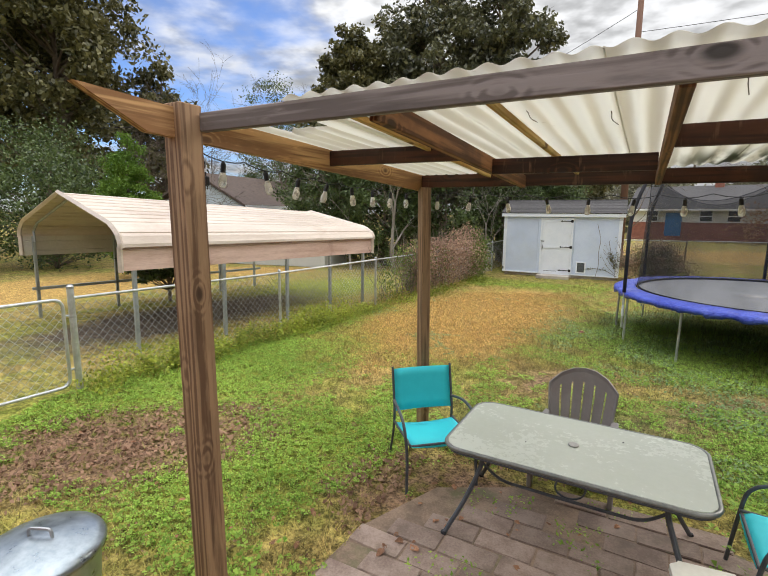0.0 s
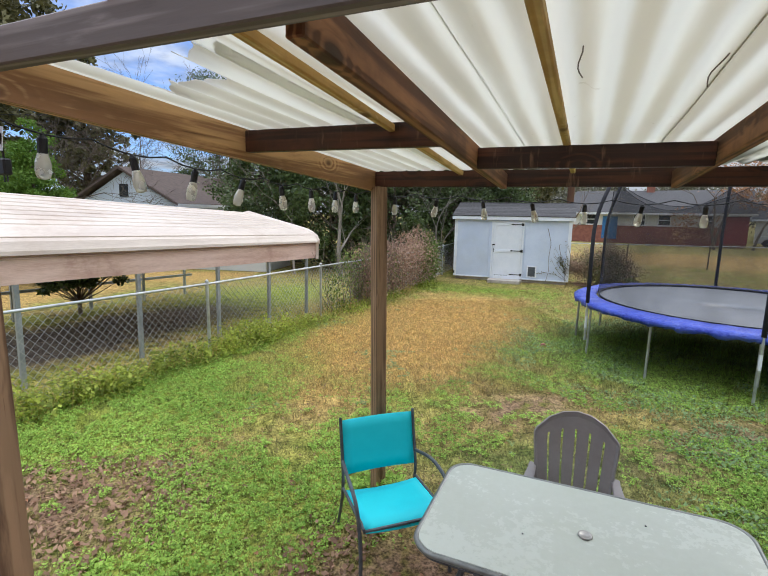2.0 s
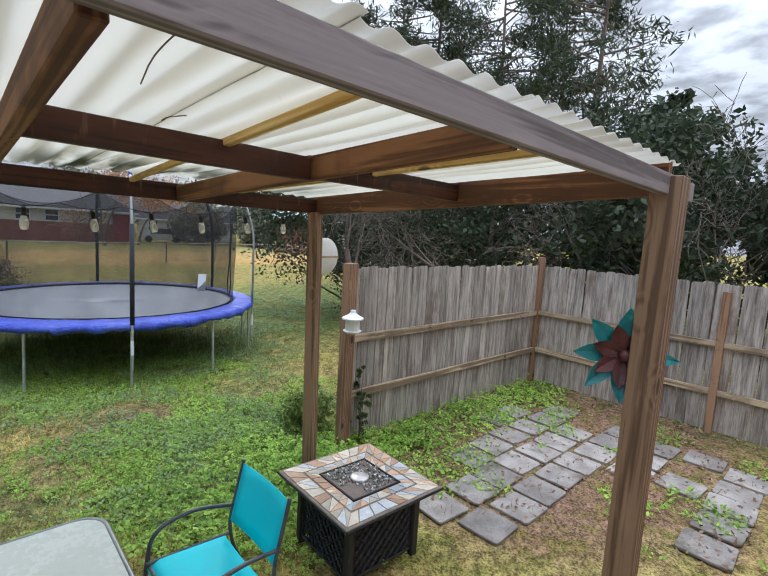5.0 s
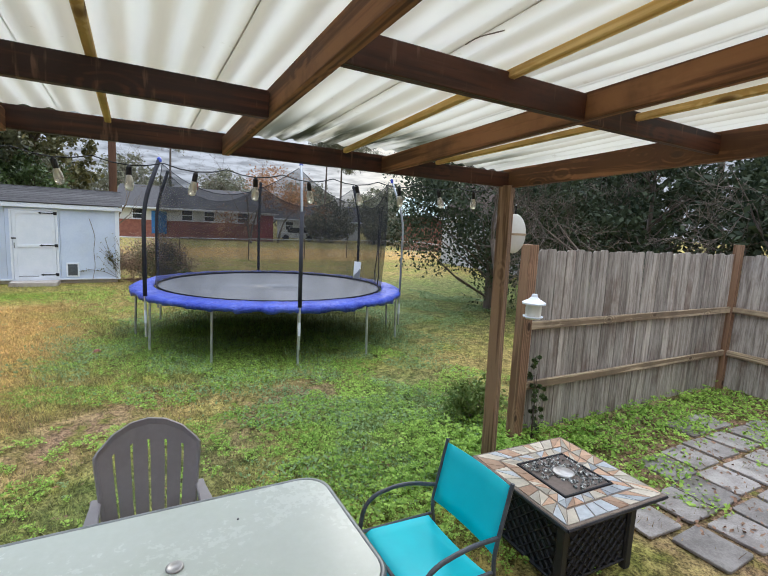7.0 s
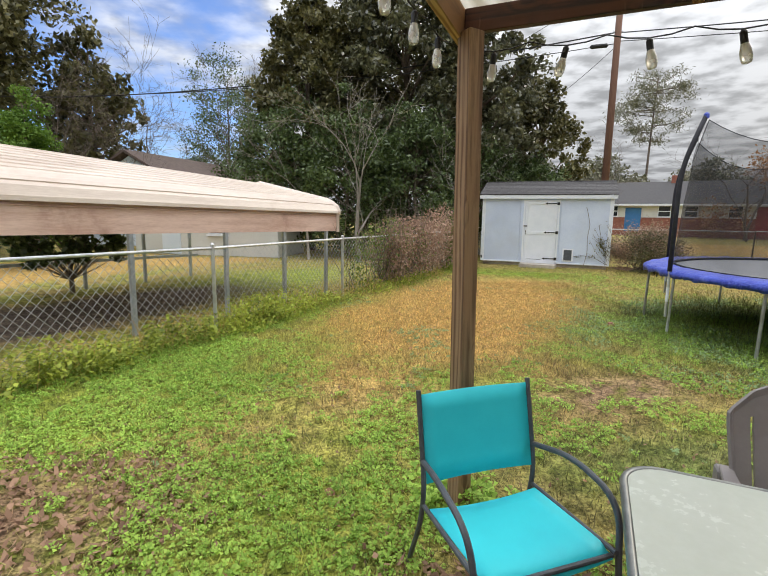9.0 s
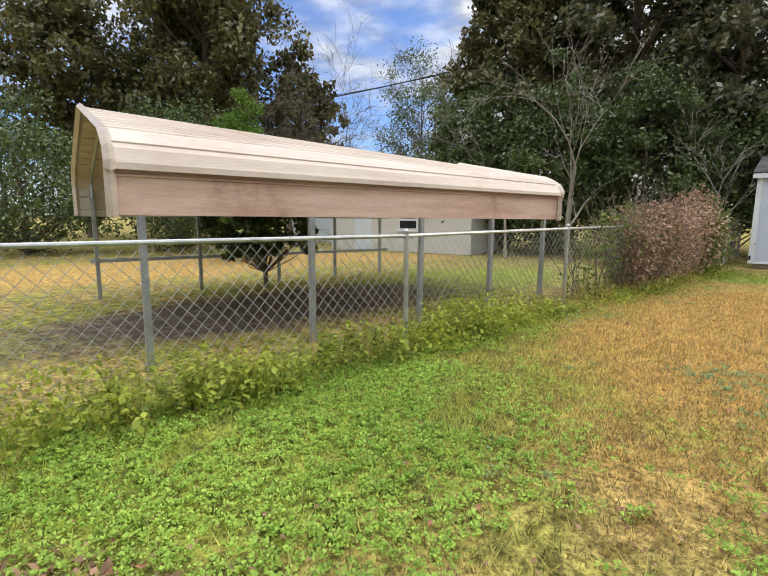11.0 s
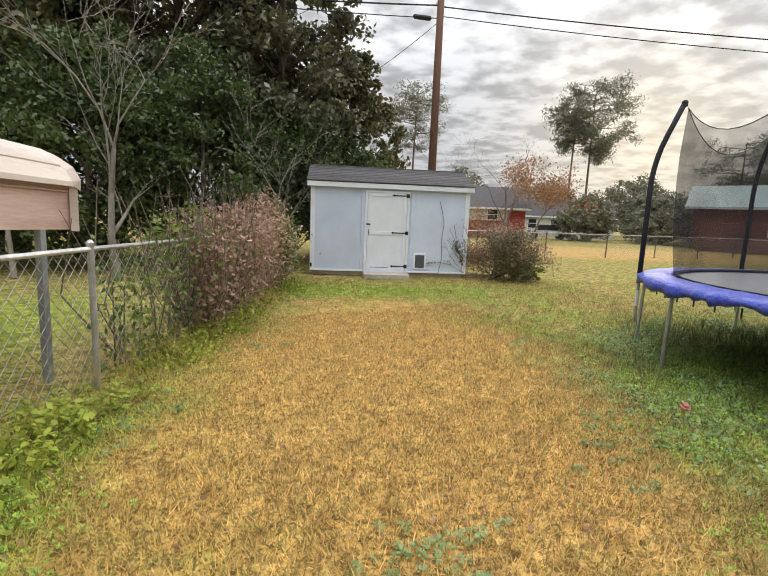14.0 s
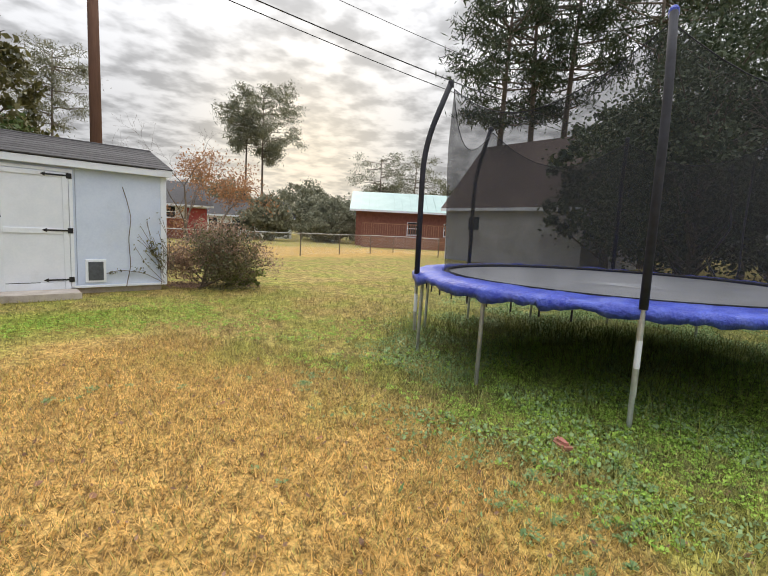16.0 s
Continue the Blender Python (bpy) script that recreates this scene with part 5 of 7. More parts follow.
    part("handle", bar(rounded([(dx0 + 0.10, -0.05, 1.05), (dx0 + 0.10, -0.09, 1.06), (dx0 + 0.10, -0.09, 1.17), (dx0 + 0.10, -0.05, 1.18)], 0.02), 0.008), "black_iron", door)
    part("latch", boxed(dx0 + 0.03, dx0 + 0.14, -0.062, -0.05, 1.30, 1.335, 0.002), "black_iron", door)
    part("crack", boxed(dx0 + 0.16, dx0 + 0.62, -0.052, -0.0505, 0.225, 0.237), "black_iron", door, "dark split between boards")
    part("corner_bracket", boxed(-0.01, 0.03, -0.035, -0.023, 0.20, 0.30, 0.002), "black_iron", ob)
    # pet door
    pet = part("pet_door", boxed(2.62, 2.95, -0.030, -0.001, 0.20, 0.62, 0.006), "white_paint", ob)
    part("flap", boxed(2.665, 2.905, -0.037, -0.031, 0.24, 0.575, 0.003), "frame_grey", pet, "dark grey flap")
    step = thing("door_step", SH, "worn concrete slab step before the shed door", "step")
    part("slab", slab([(1.34, -0.62), (1.80, -0.66), (2.44, -0.62), (2.48, -0.06), (1.32, -0.06)], 0, 0.11, 0.012), "concrete", step)
    # vine stems on the front
    vine = thing("wall_vine", SH, "thin leafy vine climbing the shed front", "vine")
    pts = [(3.28, -0.034, 0.10), (3.36, -0.034, 0.5), (3.33, -0.034, 1.0), (3.38, -0.034, 1.4), (3.30, -0.034, 1.75), (3.24, -0.034, 1.95)]
    part("stem", bar(rounded(pts, 0.1), 0.007, 5), "bark", vine)
    part("stem", bar(rounded([(3.95, -0.034, 0.15), (3.6, -0.034, 0.35), (3.2, -0.034, 0.42), (2.95, -0.034, 0.36)], 0.1), 0.006, 5), "bark", vine)
    g = np.random.default_rng(44)
    leaf_at = []
    for i in range(16):
        x, z = 3.98 + g.uniform(-0.1, 0.06), 0.12 + 0.03 * i
        tx, tz = 3.62 + g.normal(0, 0.16), 0.95 + g.uniform(-0.35, 0.55)
        line = rounded([(x, -0.06, z), ((x + tx) / 2 + g.normal(0, 0.10), -0.06, (z + tz) / 2), (tx, -0.045, tz)], 0.12)
        part("stem", bar(line, 0.004, 4), "bark", vine)
        for p in line[1:]:
            leaf_at += [(p.x + g.normal(0, 0.03), p.y - g.uniform(0.0, 0.05), p.z + g.normal(0, 0.03)) for _ in range(2)]
    leaf_at += [(g.uniform(2.95, 3.6), -0.05, 0.40 + g.normal(0, 0.035)) for _ in range(34)]
    v, f = leaf_quads(np.array(leaf_at), 0.026)
    array_mesh("foliage", v, f, "leaf_olive", vine)


def leaf_quads(centres, size, upward=0.0, seed=3, aspect=0.55):
    """A small pointed leaf at each centre, turned at random."""
    g = np.random.default_rng(seed)
    n = len(centres)
    d = g.normal(size=(n, 3))
    d /= np.linalg.norm(d, axis=1)[:, None]
    up = g.normal(size=(n, 3))
    up[:, 2] += upward * 3
    s = np.cross(d, up)
    s /= np.linalg.norm(s, axis=1)[:, None] + 1e-9
    ln = size * g.uniform(0.6, 1.4, n)[:, None]
    a, b = centres - d * ln, centres + d * ln
    w = s * ln * aspect
    v = np.stack([a, centres + w, b, centres - w], 1).reshape(-1, 3)
    f = np.arange(4 * n).reshape(n, 4)
    return v, f


shed()


# ---- chain-link fence ----
def chain_link(parent, p, q, z0, z1, pitch=0.105, r=0.0026):
    """Crossing wires between two posts."""
    a, b = Vector((*p, 0)), Vector((*q, 0))
    L = (b - a).length
    d = (b - a) / L
    nrm = Vector((-d.y, d.x, 0))
    h = z1 - z0
    verts, faces = [], []
    for sgn in (1, -1):
        s = -h
        while s < L + h:
            s0, s1 = (s, s + h * 0.9) if sgn > 0 else (s + h * 0.9, s)
            t0, t1 = 0.0, 1.0
            ds = s1 - s0
            lo, hi = sorted(((0 - s0) / ds, (L - s0) / ds))
            t0, t1 = max(0, lo), min(1, hi)
            if t1 - t0 > 0.01:
                e0, e1 = a + d * (s0 + ds * t0) + Vector((0, 0, z0 + h * t0)), a + d * (s0 + ds * t1) + Vector((0, 0, z0 + h * t1))
                ax = (e1 - e0).normalized()
                side = ax.cross(nrm)
                k = len(verts)
                for e in (e0, e1):
                    for c in range(3):
                        w = 2 * math.pi * c / 3
                        verts.append(e + (side * math.cos(w) + nrm * math.sin(w)) * r + nrm * 0.002 * sgn)
                faces += [(k, k + 1, k + 4, k + 3), (k + 1, k + 2, k + 5, k + 4), (k + 2, k, k + 3, k + 5)]
            s += pitch
    ob = array_mesh("wire_mesh", [tuple(v) for v in verts], faces, "galv", parent)
    ob["kind"] = "stuff"
    return ob


GATE = (-4.07, 5.23)
LINE = [GATE, (-2.27, 8.33), (-0.63, 11.12), (1.05, 13.75), (2.55, 16.3), (3.55, 18.6), (4.6, 21.0)]


def yard_fence():
    ob = thing("chain_link_fence", pose(0, 0, 0), "galvanised chain-link fence with tube posts and top rail", "fence")
    for i, (x, y) in enumerate(LINE):
        r, h = (0.040, 1.32) if i == 0 else (0.026, 1.17)
        post = part("post", bar([(x, y, 0), (x, y, h)], r, 14), "galv", ob, smooth=False)
        part("cap", lathe([(r + 0.004, 0), (r + 0.004, 0.03), (r * 0.6, 0.05), (0.0, 0.055)], 14), "galv", post, "", pose(x, y, h))
        if i == 0:
            for z in (0.25, 0.6, 0.95, 1.15):
                part("tension_band", bar([(x, y, z), (x, y, z + 0.02)], r + 0.004, 14), "galv", post)
    for (p, q) in zip(LINE, LINE[1:]):
        part("top_rail", bar([(*p, 1.20 if p == GATE else 1.15), (*q, 1.15)], 0.020, 10), "galv", ob)
        chain_link(ob, p, q, 0.05, 1.14)
    gate = thing("garden_gate", pose(0, 0, 0), "closed chain-link gate in a bent galvanised tube frame", "gate")
    d = Vector((-0.52, -0.854, 0))
    g0, g1 = Vector((*GATE, 0)) + d * 0.10, Vector((*GATE, 0)) + d * 1.5
    z0, z1 = 0.06, 1.20
    loop = rounded([g0.lerp(g1, 0.5) + Vector((0, 0, z1)), g0 + Vector((0, 0, z1)), g0 + Vector((0, 0, z0)), g1 + Vector((0, 0, z0)), g1 + Vector((0, 0, z1)), g0.lerp(g1, 0.5) + Vector((0, 0, z1))], 0.12)
    part("frame", bar(loop, 0.021, 12), "galv", gate)
    chain_link(gate, tuple(g0[:2]), tuple(g1[:2]), z0, z1)
    for z in (0.28, 0.98):
        part("hinge", bar([Vector((*GATE, z)) , g0 + Vector((0, 0, z))], 0.015), "galv", gate)
    g2 = Vector((*GATE, 0)) + d * 1.62
    tail = [tuple(g2[:2]), tuple((g2 + d * 3.0)[:2])]
    post = part("post", bar([(*tail[0], 0), (*tail[0], 1.32)], 0.04, 14), "galv", ob)
    part("top_rail", bar([(*tail[0], 1.2), (*tail[1], 1.2)], 0.02, 10), "galv", ob)
    chain_link(ob, tail[0], tail[1], 0.05, 1.18)


yard_fence()


# ---- carport ----
CP = pose(-4.21, 6.50, 0, 0, 0.9, 56.4)


def carport():
    ob = thing("carport", CP, "open-ended beige metal carport on square steel posts", "carport")
    L = 6.22
    half = 2.27
    prof = [(0.02, 1.38), (0.02, 1.74)]
    arc = [(-0.03, 1.745), (-0.025, 1.80), (0.03, 1.92), (0.17, 2.03), (0.30, 2.10)]
    roof = arc + [(0.30 + (half - 0.30) * t, 2.10 + 0.52 * t) for t in np.linspace(0.125, 1, 8)]
    far = [(2 * half - y, z) for y, z in roof[::-1]][1:]
    full = roof + far

    def settle(x, z):
        return z - 0.21 * (x / L) * max(0.0, z - 1.74) / 0.88

    def ribbed(pts, name, mat, label="", ribs=True):
        """A sheet over the profile, with small raised ribs that run along the carport."""
        bm = bmesh.new()
        fine = []
        for (y0, z0), (y1, z1) in zip(pts, pts[1:]):
            ln = math.hypot(y1 - y0, z1 - z0)
            ny, nz = -(z1 - z0) / ln, (y1 - y0) / ln
            fine.append((y0, z0))
            if ribs and ln > 0.15:
                for f, h in ((0.40, 0), (0.44, 0.014), (0.52, 0.014), (0.56, 0)):
                    fine.append((y0 + (y1 - y0) * f + ny * h, z0 + (z1 - z0) * f + nz * h))
        fine.append(pts[-1])
        xs = np.linspace(0, L, 2)
        cols = [[bm.verts.new((x, y, settle(x, z))) for y, z in fine] for x in xs]
        for a, b in zip(cols, cols[1:]):
            for j in range(len(fine) - 1):
                bm.faces.new((a[j], b[j], b[j + 1], a[j + 1]))
        o = part(name, bm, mat, ob, label)
        so = o.modifiers.new("thickness", "SOLIDIFY")
        so.thickness, so.offset = 0.004, 0
        return o
    ribbed(full, "roof", "carport", "beige ribbed roof sheet")
    ribbed([(0.03, 1.375), (0.03, 1.50), (0.03, 1.63), (0.03, 1.78)], "side_skirt", "carport_skirt", "rust-streaked side sheet")
    ribbed([(2 * half - 0.015, 1.76), (2 * half - 0.015, 1.55), (2 * half - 0.015, 1.35)], "side_skirt", "carport_under")
    # folded trim round both open ends
    for x in (-0.012, L + 0.012):
        pts = [(x, 0.012, 1.36), (x, 0.012, 1.76)] + [(x, y, settle(x, z) + 0.004) for y, z in full] + [(x, 2 * half - 0.012, 1.76), (x, 2 * half - 0.012, 1.36)]
        bm = bmesh.new()
        tube(bm, pts, 0.045, 4)
        part("end_trim", bm, "carport", ob)
    for x in (0.20, 1.82, 3.36, 4.68, 5.90):
        for y in (0.06, 2 * half - 0.06):
            part("post", boxed(x - 0.03, x + 0.03, y - 0.03, y + 0.03, -0.25, 1.76, 0.004), "steel_post", ob)
        part("bow", bar([(x, half + (y - half) * 0.965, settle(x, z) - 0.055) for y, z in [(0.06, 1.70)] + full[2:-2] + [(2 * half - 0.06, 1.70)]], 0.025, 6), "steel_post", ob)
    part("base_rail", boxed(0.1, L - 0.1, 2 * half - 0.09, 2 * half - 0.03, 0.6, 0.66), "steel_post", ob)


carport()


# ---- utility pole and wires ----
def utility_pole():
    ob = thing("utility_pole", pose(9.32, 20.35, 0), "tall brown wooden utility pole with cables", "utility pole")
    part("pole", bar([(0, 0, 0), (0, 0, 11.5)], [0.155, 0.105], 16), "pole_wood", ob, smooth=True)
    part("insulator", lathe([(0.05, 8.3), (0.07, 8.35), (0.05, 8.45)], 10), "galv", ob)
    part("bolt", bar([(-0.2, 0, 8.6), (0.2, 0, 8.6)], 0.015), "galv", ob)

    def sagging(p, q, dip, r, n=24):
        out = []
        for i in range(n + 1):
            t = i / n
            v = Vector(p).lerp(Vector(q), t)
            v.z -= dip * 4 * t * (1 - t)
            out.append(v)
        return bar(out, r, 5)
    o = Vector((9.32, 20.35, 0))
    rel = lambda x, y, z: (x - o.x, y - o.y, z)
    right = (46.0, -2.0)
    part("cable", sagging((0.1, 0, 8.55), rel(*right, 8.6), 0.9, 0.022), "cable", ob)
    part("cable", sagging((0.1, 0, 8.25), rel(*right, 7.9), 0.9, 0.016), "cable", ob)
    part("cable", sagging((0.1, 0, 9.6), rel(44, 2, 11.0), 0.7, 0.012), "cable", ob)
    part("cable", sagging((-0.1, 0, 8.55), rel(-30, 30.0, 8.0), 1.2, 0.026), "cable", ob)
    part("cable", sagging((-0.1, 0, 8.15), rel(-30, 27.0, 7.6), 1.2, 0.016), "cable", ob)
    part("cable", sagging((0, 0, 10.5), rel(2, 42, 10.5), 0.5, 0.012), "cable", ob)
    part("cable", sagging((0, 0, 8.1), rel(7.0, 24.5, 6.0), 0.2, 0.010), "cable", ob)
    part("splice_case", bar([(-0.95, 0.2, 8.08), (-0.9, 0.19, 8.08), (-0.35, 0.08, 8.11), (-0.3, 0.07, 8.11)], [0.02, 0.075, 0.075, 0.02], 10), "cable", ob, "black cable splice case")


utility_pole()


# ---- trees ----
def limb_mesh(segments, sides=5):
    """Tapered prisms from (p, q, r0, r1)."""
    verts, faces = [], []
    for p, q, r0, r1 in segments:
        d = (q - p).normalized()
        s = d.cross(Vector((0.3, 0.2, 0.93))).normalized()
        u = d.cross(s)
        k = len(verts)
        for e, r in ((p, r0), (q, r1)):
            for c in range(sides):
                w = 2 * math.pi * c / sides
                verts.append(tuple(e + (s * math.cos(w) + u * math.sin(w)) * r))
        faces += [(k + c, k + (c + 1) % sides, k + sides + (c + 1) % sides, k + sides + c) for c in range(sides)]
    return verts, faces


def grow(g, p, d, length, r, depth, spread, segs, tips, gravity=0.0, split=3):
    """One limb that bends, thins out and branches."""
    n = 3
    for i in range(n):
        q = p + d * (length / n)
        r1 = r * (1 - 0.22)
        segs.append((p.copy(), q.copy(), r, r1))
        p, r = q, r1
        d = (d + Vector(g.normal(0, 0.13, 3)) + Vector((0, 0, gravity))).normalized()
        if depth > 0 and i < n - 1 and g.random() < 0.75:
            e = (d + Vector(g.normal(0, spread, 3))).normalized()
            grow(g, p, e, length * g.uniform(0.5, 0.8), r * 0.6, depth - 1, spread, segs, tips, gravity, split)
    if depth > 0:
        for _ in range(split):
            e = (d + Vector(g.normal(0, spread, 3))).normalized()
            grow(g, p, e, length * g.uniform(0.55, 0.85), r * 0.7, depth - 1, spread, segs, tips, gravity, split)
    else:
        tips.append(p)


def bare_tree(m, height, seed, label, depth=4, spread=0.42, r=0.12, material="bark", gravity=0.03, group="bare trees", stems=1, split=2):
    g = np.random.default_rng(seed)
    ob = thing("bare_tree", m, label, "tree", group)
    segs, tips = [], []
    for s in range(stems):
        d = Vector((g.normal(0, 0.12 * stems), g.normal(0, 0.12 * stems), 1)).normalized()
        grow(g, Vector((0.1 * s, 0, 0)), d, height * 0.36, r, depth, spread, segs, tips, gravity, split)
    trunk = [s for s in segs if s[2] > r * 0.35]
    twigs = [s for s in segs if s[2] <= r * 0.35]
    v, f = limb_mesh(trunk, 7)
    array_mesh("trunk", v, f, material, ob)
    if twigs:
        v, f = limb_mesh([(p, q, max(a, 0.006), max(b, 0.005)) for p, q, a, b in twigs], 3)
        array_mesh("branchwork", v, f, material, ob, "fine bare branches")["kind"] = "stuff"
    return ob, tips


def leafy_tree(m, height, radius, base, seed, leaves, size, material, label, trunk_r=0.22, clusters=160, bark="bark", squash=1.0, category="tree", group="", lean=0.0, name="tree", core=0.35, cl=0.16, cone=False):
    """Trunk and limbs, with leaves gathered in many uneven clumps."""
    g = np.random.default_rng(seed)
    ob = thing(name, m, label, category, group)
    mid = (height + base) / 2
    hz = (height - base) / 2
    cs = []
    while len(cs) < clusters:
        p = g.normal(size=3)
        p /= np.linalg.norm(p)
        rr = g.uniform(core, 1.0) ** 0.6
        bump = 1 + 0.30 * noise.noise((p[0] * 1.7 + seed, p[1] * 1.7, p[2] * 1.7))
        taper = 1.0 - 0.28 * max(0, p[2]) if not cone else 1.15 - 0.85 * (p[2] * rr * 0.5 + 0.5)
        cs.append((p[0] * radius * rr * bump * taper, p[1] * radius * rr * bump * taper, mid + p[2] * hz * rr * bump * squash))
    cs = np.array(cs)
    segs = []
    top = Vector((lean, 0, base + (height - base) * 0.75))
    n = 6
    for i in range(n):
        a, b = Vector((0, 0, 0)).lerp(top, i / n), Vector((0, 0, 0)).lerp(top, (i + 1) / n)
        segs.append((a, b, trunk_r * (1 - 0.12 * i), trunk_r * (1 - 0.12 * (i + 1))))
    for c in cs[:: max(1, clusters // 40)]:
        z = max(base * 0.6, c[2] - 0.5 * math.hypot(c[0], c[1]) - 0.4)
        z = min(z, top.z)
        s = Vector((0, 0, 0)).lerp(top, z / top.z)
        e = Vector(c)
        k = s.lerp(e, 0.5) + Vector(g.normal(0, 0.12, 3)) * radius * 0.3
        r = trunk_r * 0.28
        segs += [(s, k, r, r * 0.6), (k, e, r * 0.6, r * 0.2)]
    v, f = limb_mesh(segs, 7)
    array_mesh("trunk", v, f, bark, ob)
    idx = g.integers(0, clusters, leaves)
    spread = radius * cl
    off = g.normal(0, 1, (leaves, 3))
    off /= np.linalg.norm(off, axis=1)[:, None] + 1e-9
    off *= (g.uniform(0, 1, leaves) ** 0.45)[:, None] * spread * g.uniform(0.6, 1.35, clusters)[idx][:, None]
    off[:, 2] *= 0.75
    v, f = leaf_quads(cs[idx] + off, size, 0.25, seed)
    array_mesh("crown", v, f, material, ob)
    return ob


def trees():
    big = "dense dark evergreen tree with glossy leaves behind the fence"
    for x, y, h, r, b, sd, n, mat in ((-2.7, 23.0, 11.2, 2.5, 1.5, 11, 26000, "leaf_olive"), (1.6, 23.6, 15.0, 3.5, 1.2, 12, 46000, "leaf_dark"), (4.7, 22.8, 13.6, 2.7, 1.2, 13, 34000, "leaf_dark"), (8.0, 24.2, 8.2, 2.0, 1.2, 16, 13000, "leaf_olive"), (-0.2, 26.0, 13.0, 3.4, 1.2, 14, 26000, "leaf_olive")):
        leafy_tree(pose(x, y, 0, 0, 0, sd * 40), h, r, b, sd, n, 0.105, mat, big, 0.26, 230, group="evergreens behind the fence", cl=0.19)
    under = "tall dark-green broadleaf thicket under the tall trees"
    for x, y, h, r, sd, n in ((-9.0, 33.0, 12.0, 3.2, 21, 20000), (-3.6, 21.0, 6.2, 2.3, 22, 19000), (-0.9, 20.2, 5.8, 2.2, 23, 19000), (1.8, 20.8, 6.0, 2.3, 24, 19000), (4.6, 21.6, 5.6, 2.1, 25, 15000), (7.0, 21.8, 4.2, 1.8, 26, 11000), (-14.0, 17.5, 4.6, 2.6, 27, 12000), (-18.0, 14.5, 4.4, 2.8, 28, 12000), (-16.5, 20.5, 6.4, 3.0, 29, 13000), (-22.0, 10.0, 5.0, 3.2, 30, 11000), (-23.0, 17.0, 7.0, 3.4, 34, 12000)):
        leafy_tree(pose(x, y, 0, 0, 0, sd * 31), h, r, 0.1, sd, n, 0.066, "leaf_under", under, 0.10, 150, cl=0.26, category="bush", group="thicket", name="bush")
    for x, y, h, r, sd, n in ((-20.4, 27.0, 18.5, 4.6, 31, 32000), (-16.2, 30.5, 11.6, 2.6, 37, 9000), (-27, 24.0, 15.5, 4.3, 32, 22000), (-26, 33, 18.5, 4.0, 36, 17000)):
        leafy_tree(pose(x, y, 0, 0, 0, sd * 17), h, r, 3.0, sd, n, 0.16, "leaf_olive", "tall olive-green evergreen tree beyond the carport", 0.32, 200, group="tall evergreens", core=0.2, cl=0.22)
    leafy_tree(pose(-9.5, 15.4, 0), 4.9, 1.40, 0.2, 41, 42000, 0.038, "leaf_juniper", "young bright green juniper behind the carport", 0.09, 200, name="juniper", core=0.15, cl=0.2, cone=True)
    leafy_tree(pose(-6.0, 11.2, 0), 1.75, 1.05, 0.45, 42, 6000, 0.055, "leaf_under", "small dark evergreen bush behind the carport", 0.05, 60, category="bush", name="bush")
    # bare trees, pale limbs before the evergreens
    for x, y, h, sd, mat, r in ((-0.4, 17.7, 7.4, 51, "bark_pale", 0.095), (3.3, 18.9, 5.2, 53, "bark_pale", 0.06), (-2.2, 18.4, 5.6, 52, "bark_pale", 0.06), (-12.5, 22.5, 8.0, 58, "bark_pale", 0.09), (-11.5, 26.0, 9.5, 54, "bark_pale", 0.10), (-8.0, 29.0, 10.0, 55, "bark_pale", 0.10), (-13.5, 24.5, 8.5, 56, "bark", 0.10), (-6.0, 30, 10.0, 57, "bark_pale", 0.10)):
        bare_tree(pose(x, y, 0, 0, 0, sd * 13), h, sd, "bare winter tree with pale thin branches", 5 if x < -5 else 4, 0.45, r * (1.5 if x < -5 else 1.0), "bark" if x < -5 else mat)
    # rust-leaved and bare trees by the far houses
    for x, y, h, sd in ((29.0, 36.6, 9.5, 61), (31.2, 35.2, 8.0, 62), (28.0, 35.2, 11.5, 63), (19.0, 41.0, 8.5, 64)):
        ob, tips = bare_tree(pose(x, y, 0, 0, 0, sd * 19), h, sd, "bare tree with a few rust-brown leaves by the far house", 4, 0.5, 0.12, "bark")
        if sd < 63:
            t = np.array([tuple(p) for p in tips])
            c = np.repeat(t, 18, axis=0) + np.random.default_rng(sd).normal(0, 0.42, (len(t) * 18, 3))
            v, f = leaf_quads(c, 0.10, 0.1, sd)
            array_mesh("leaves", v, f, "leaf_rust", ob)


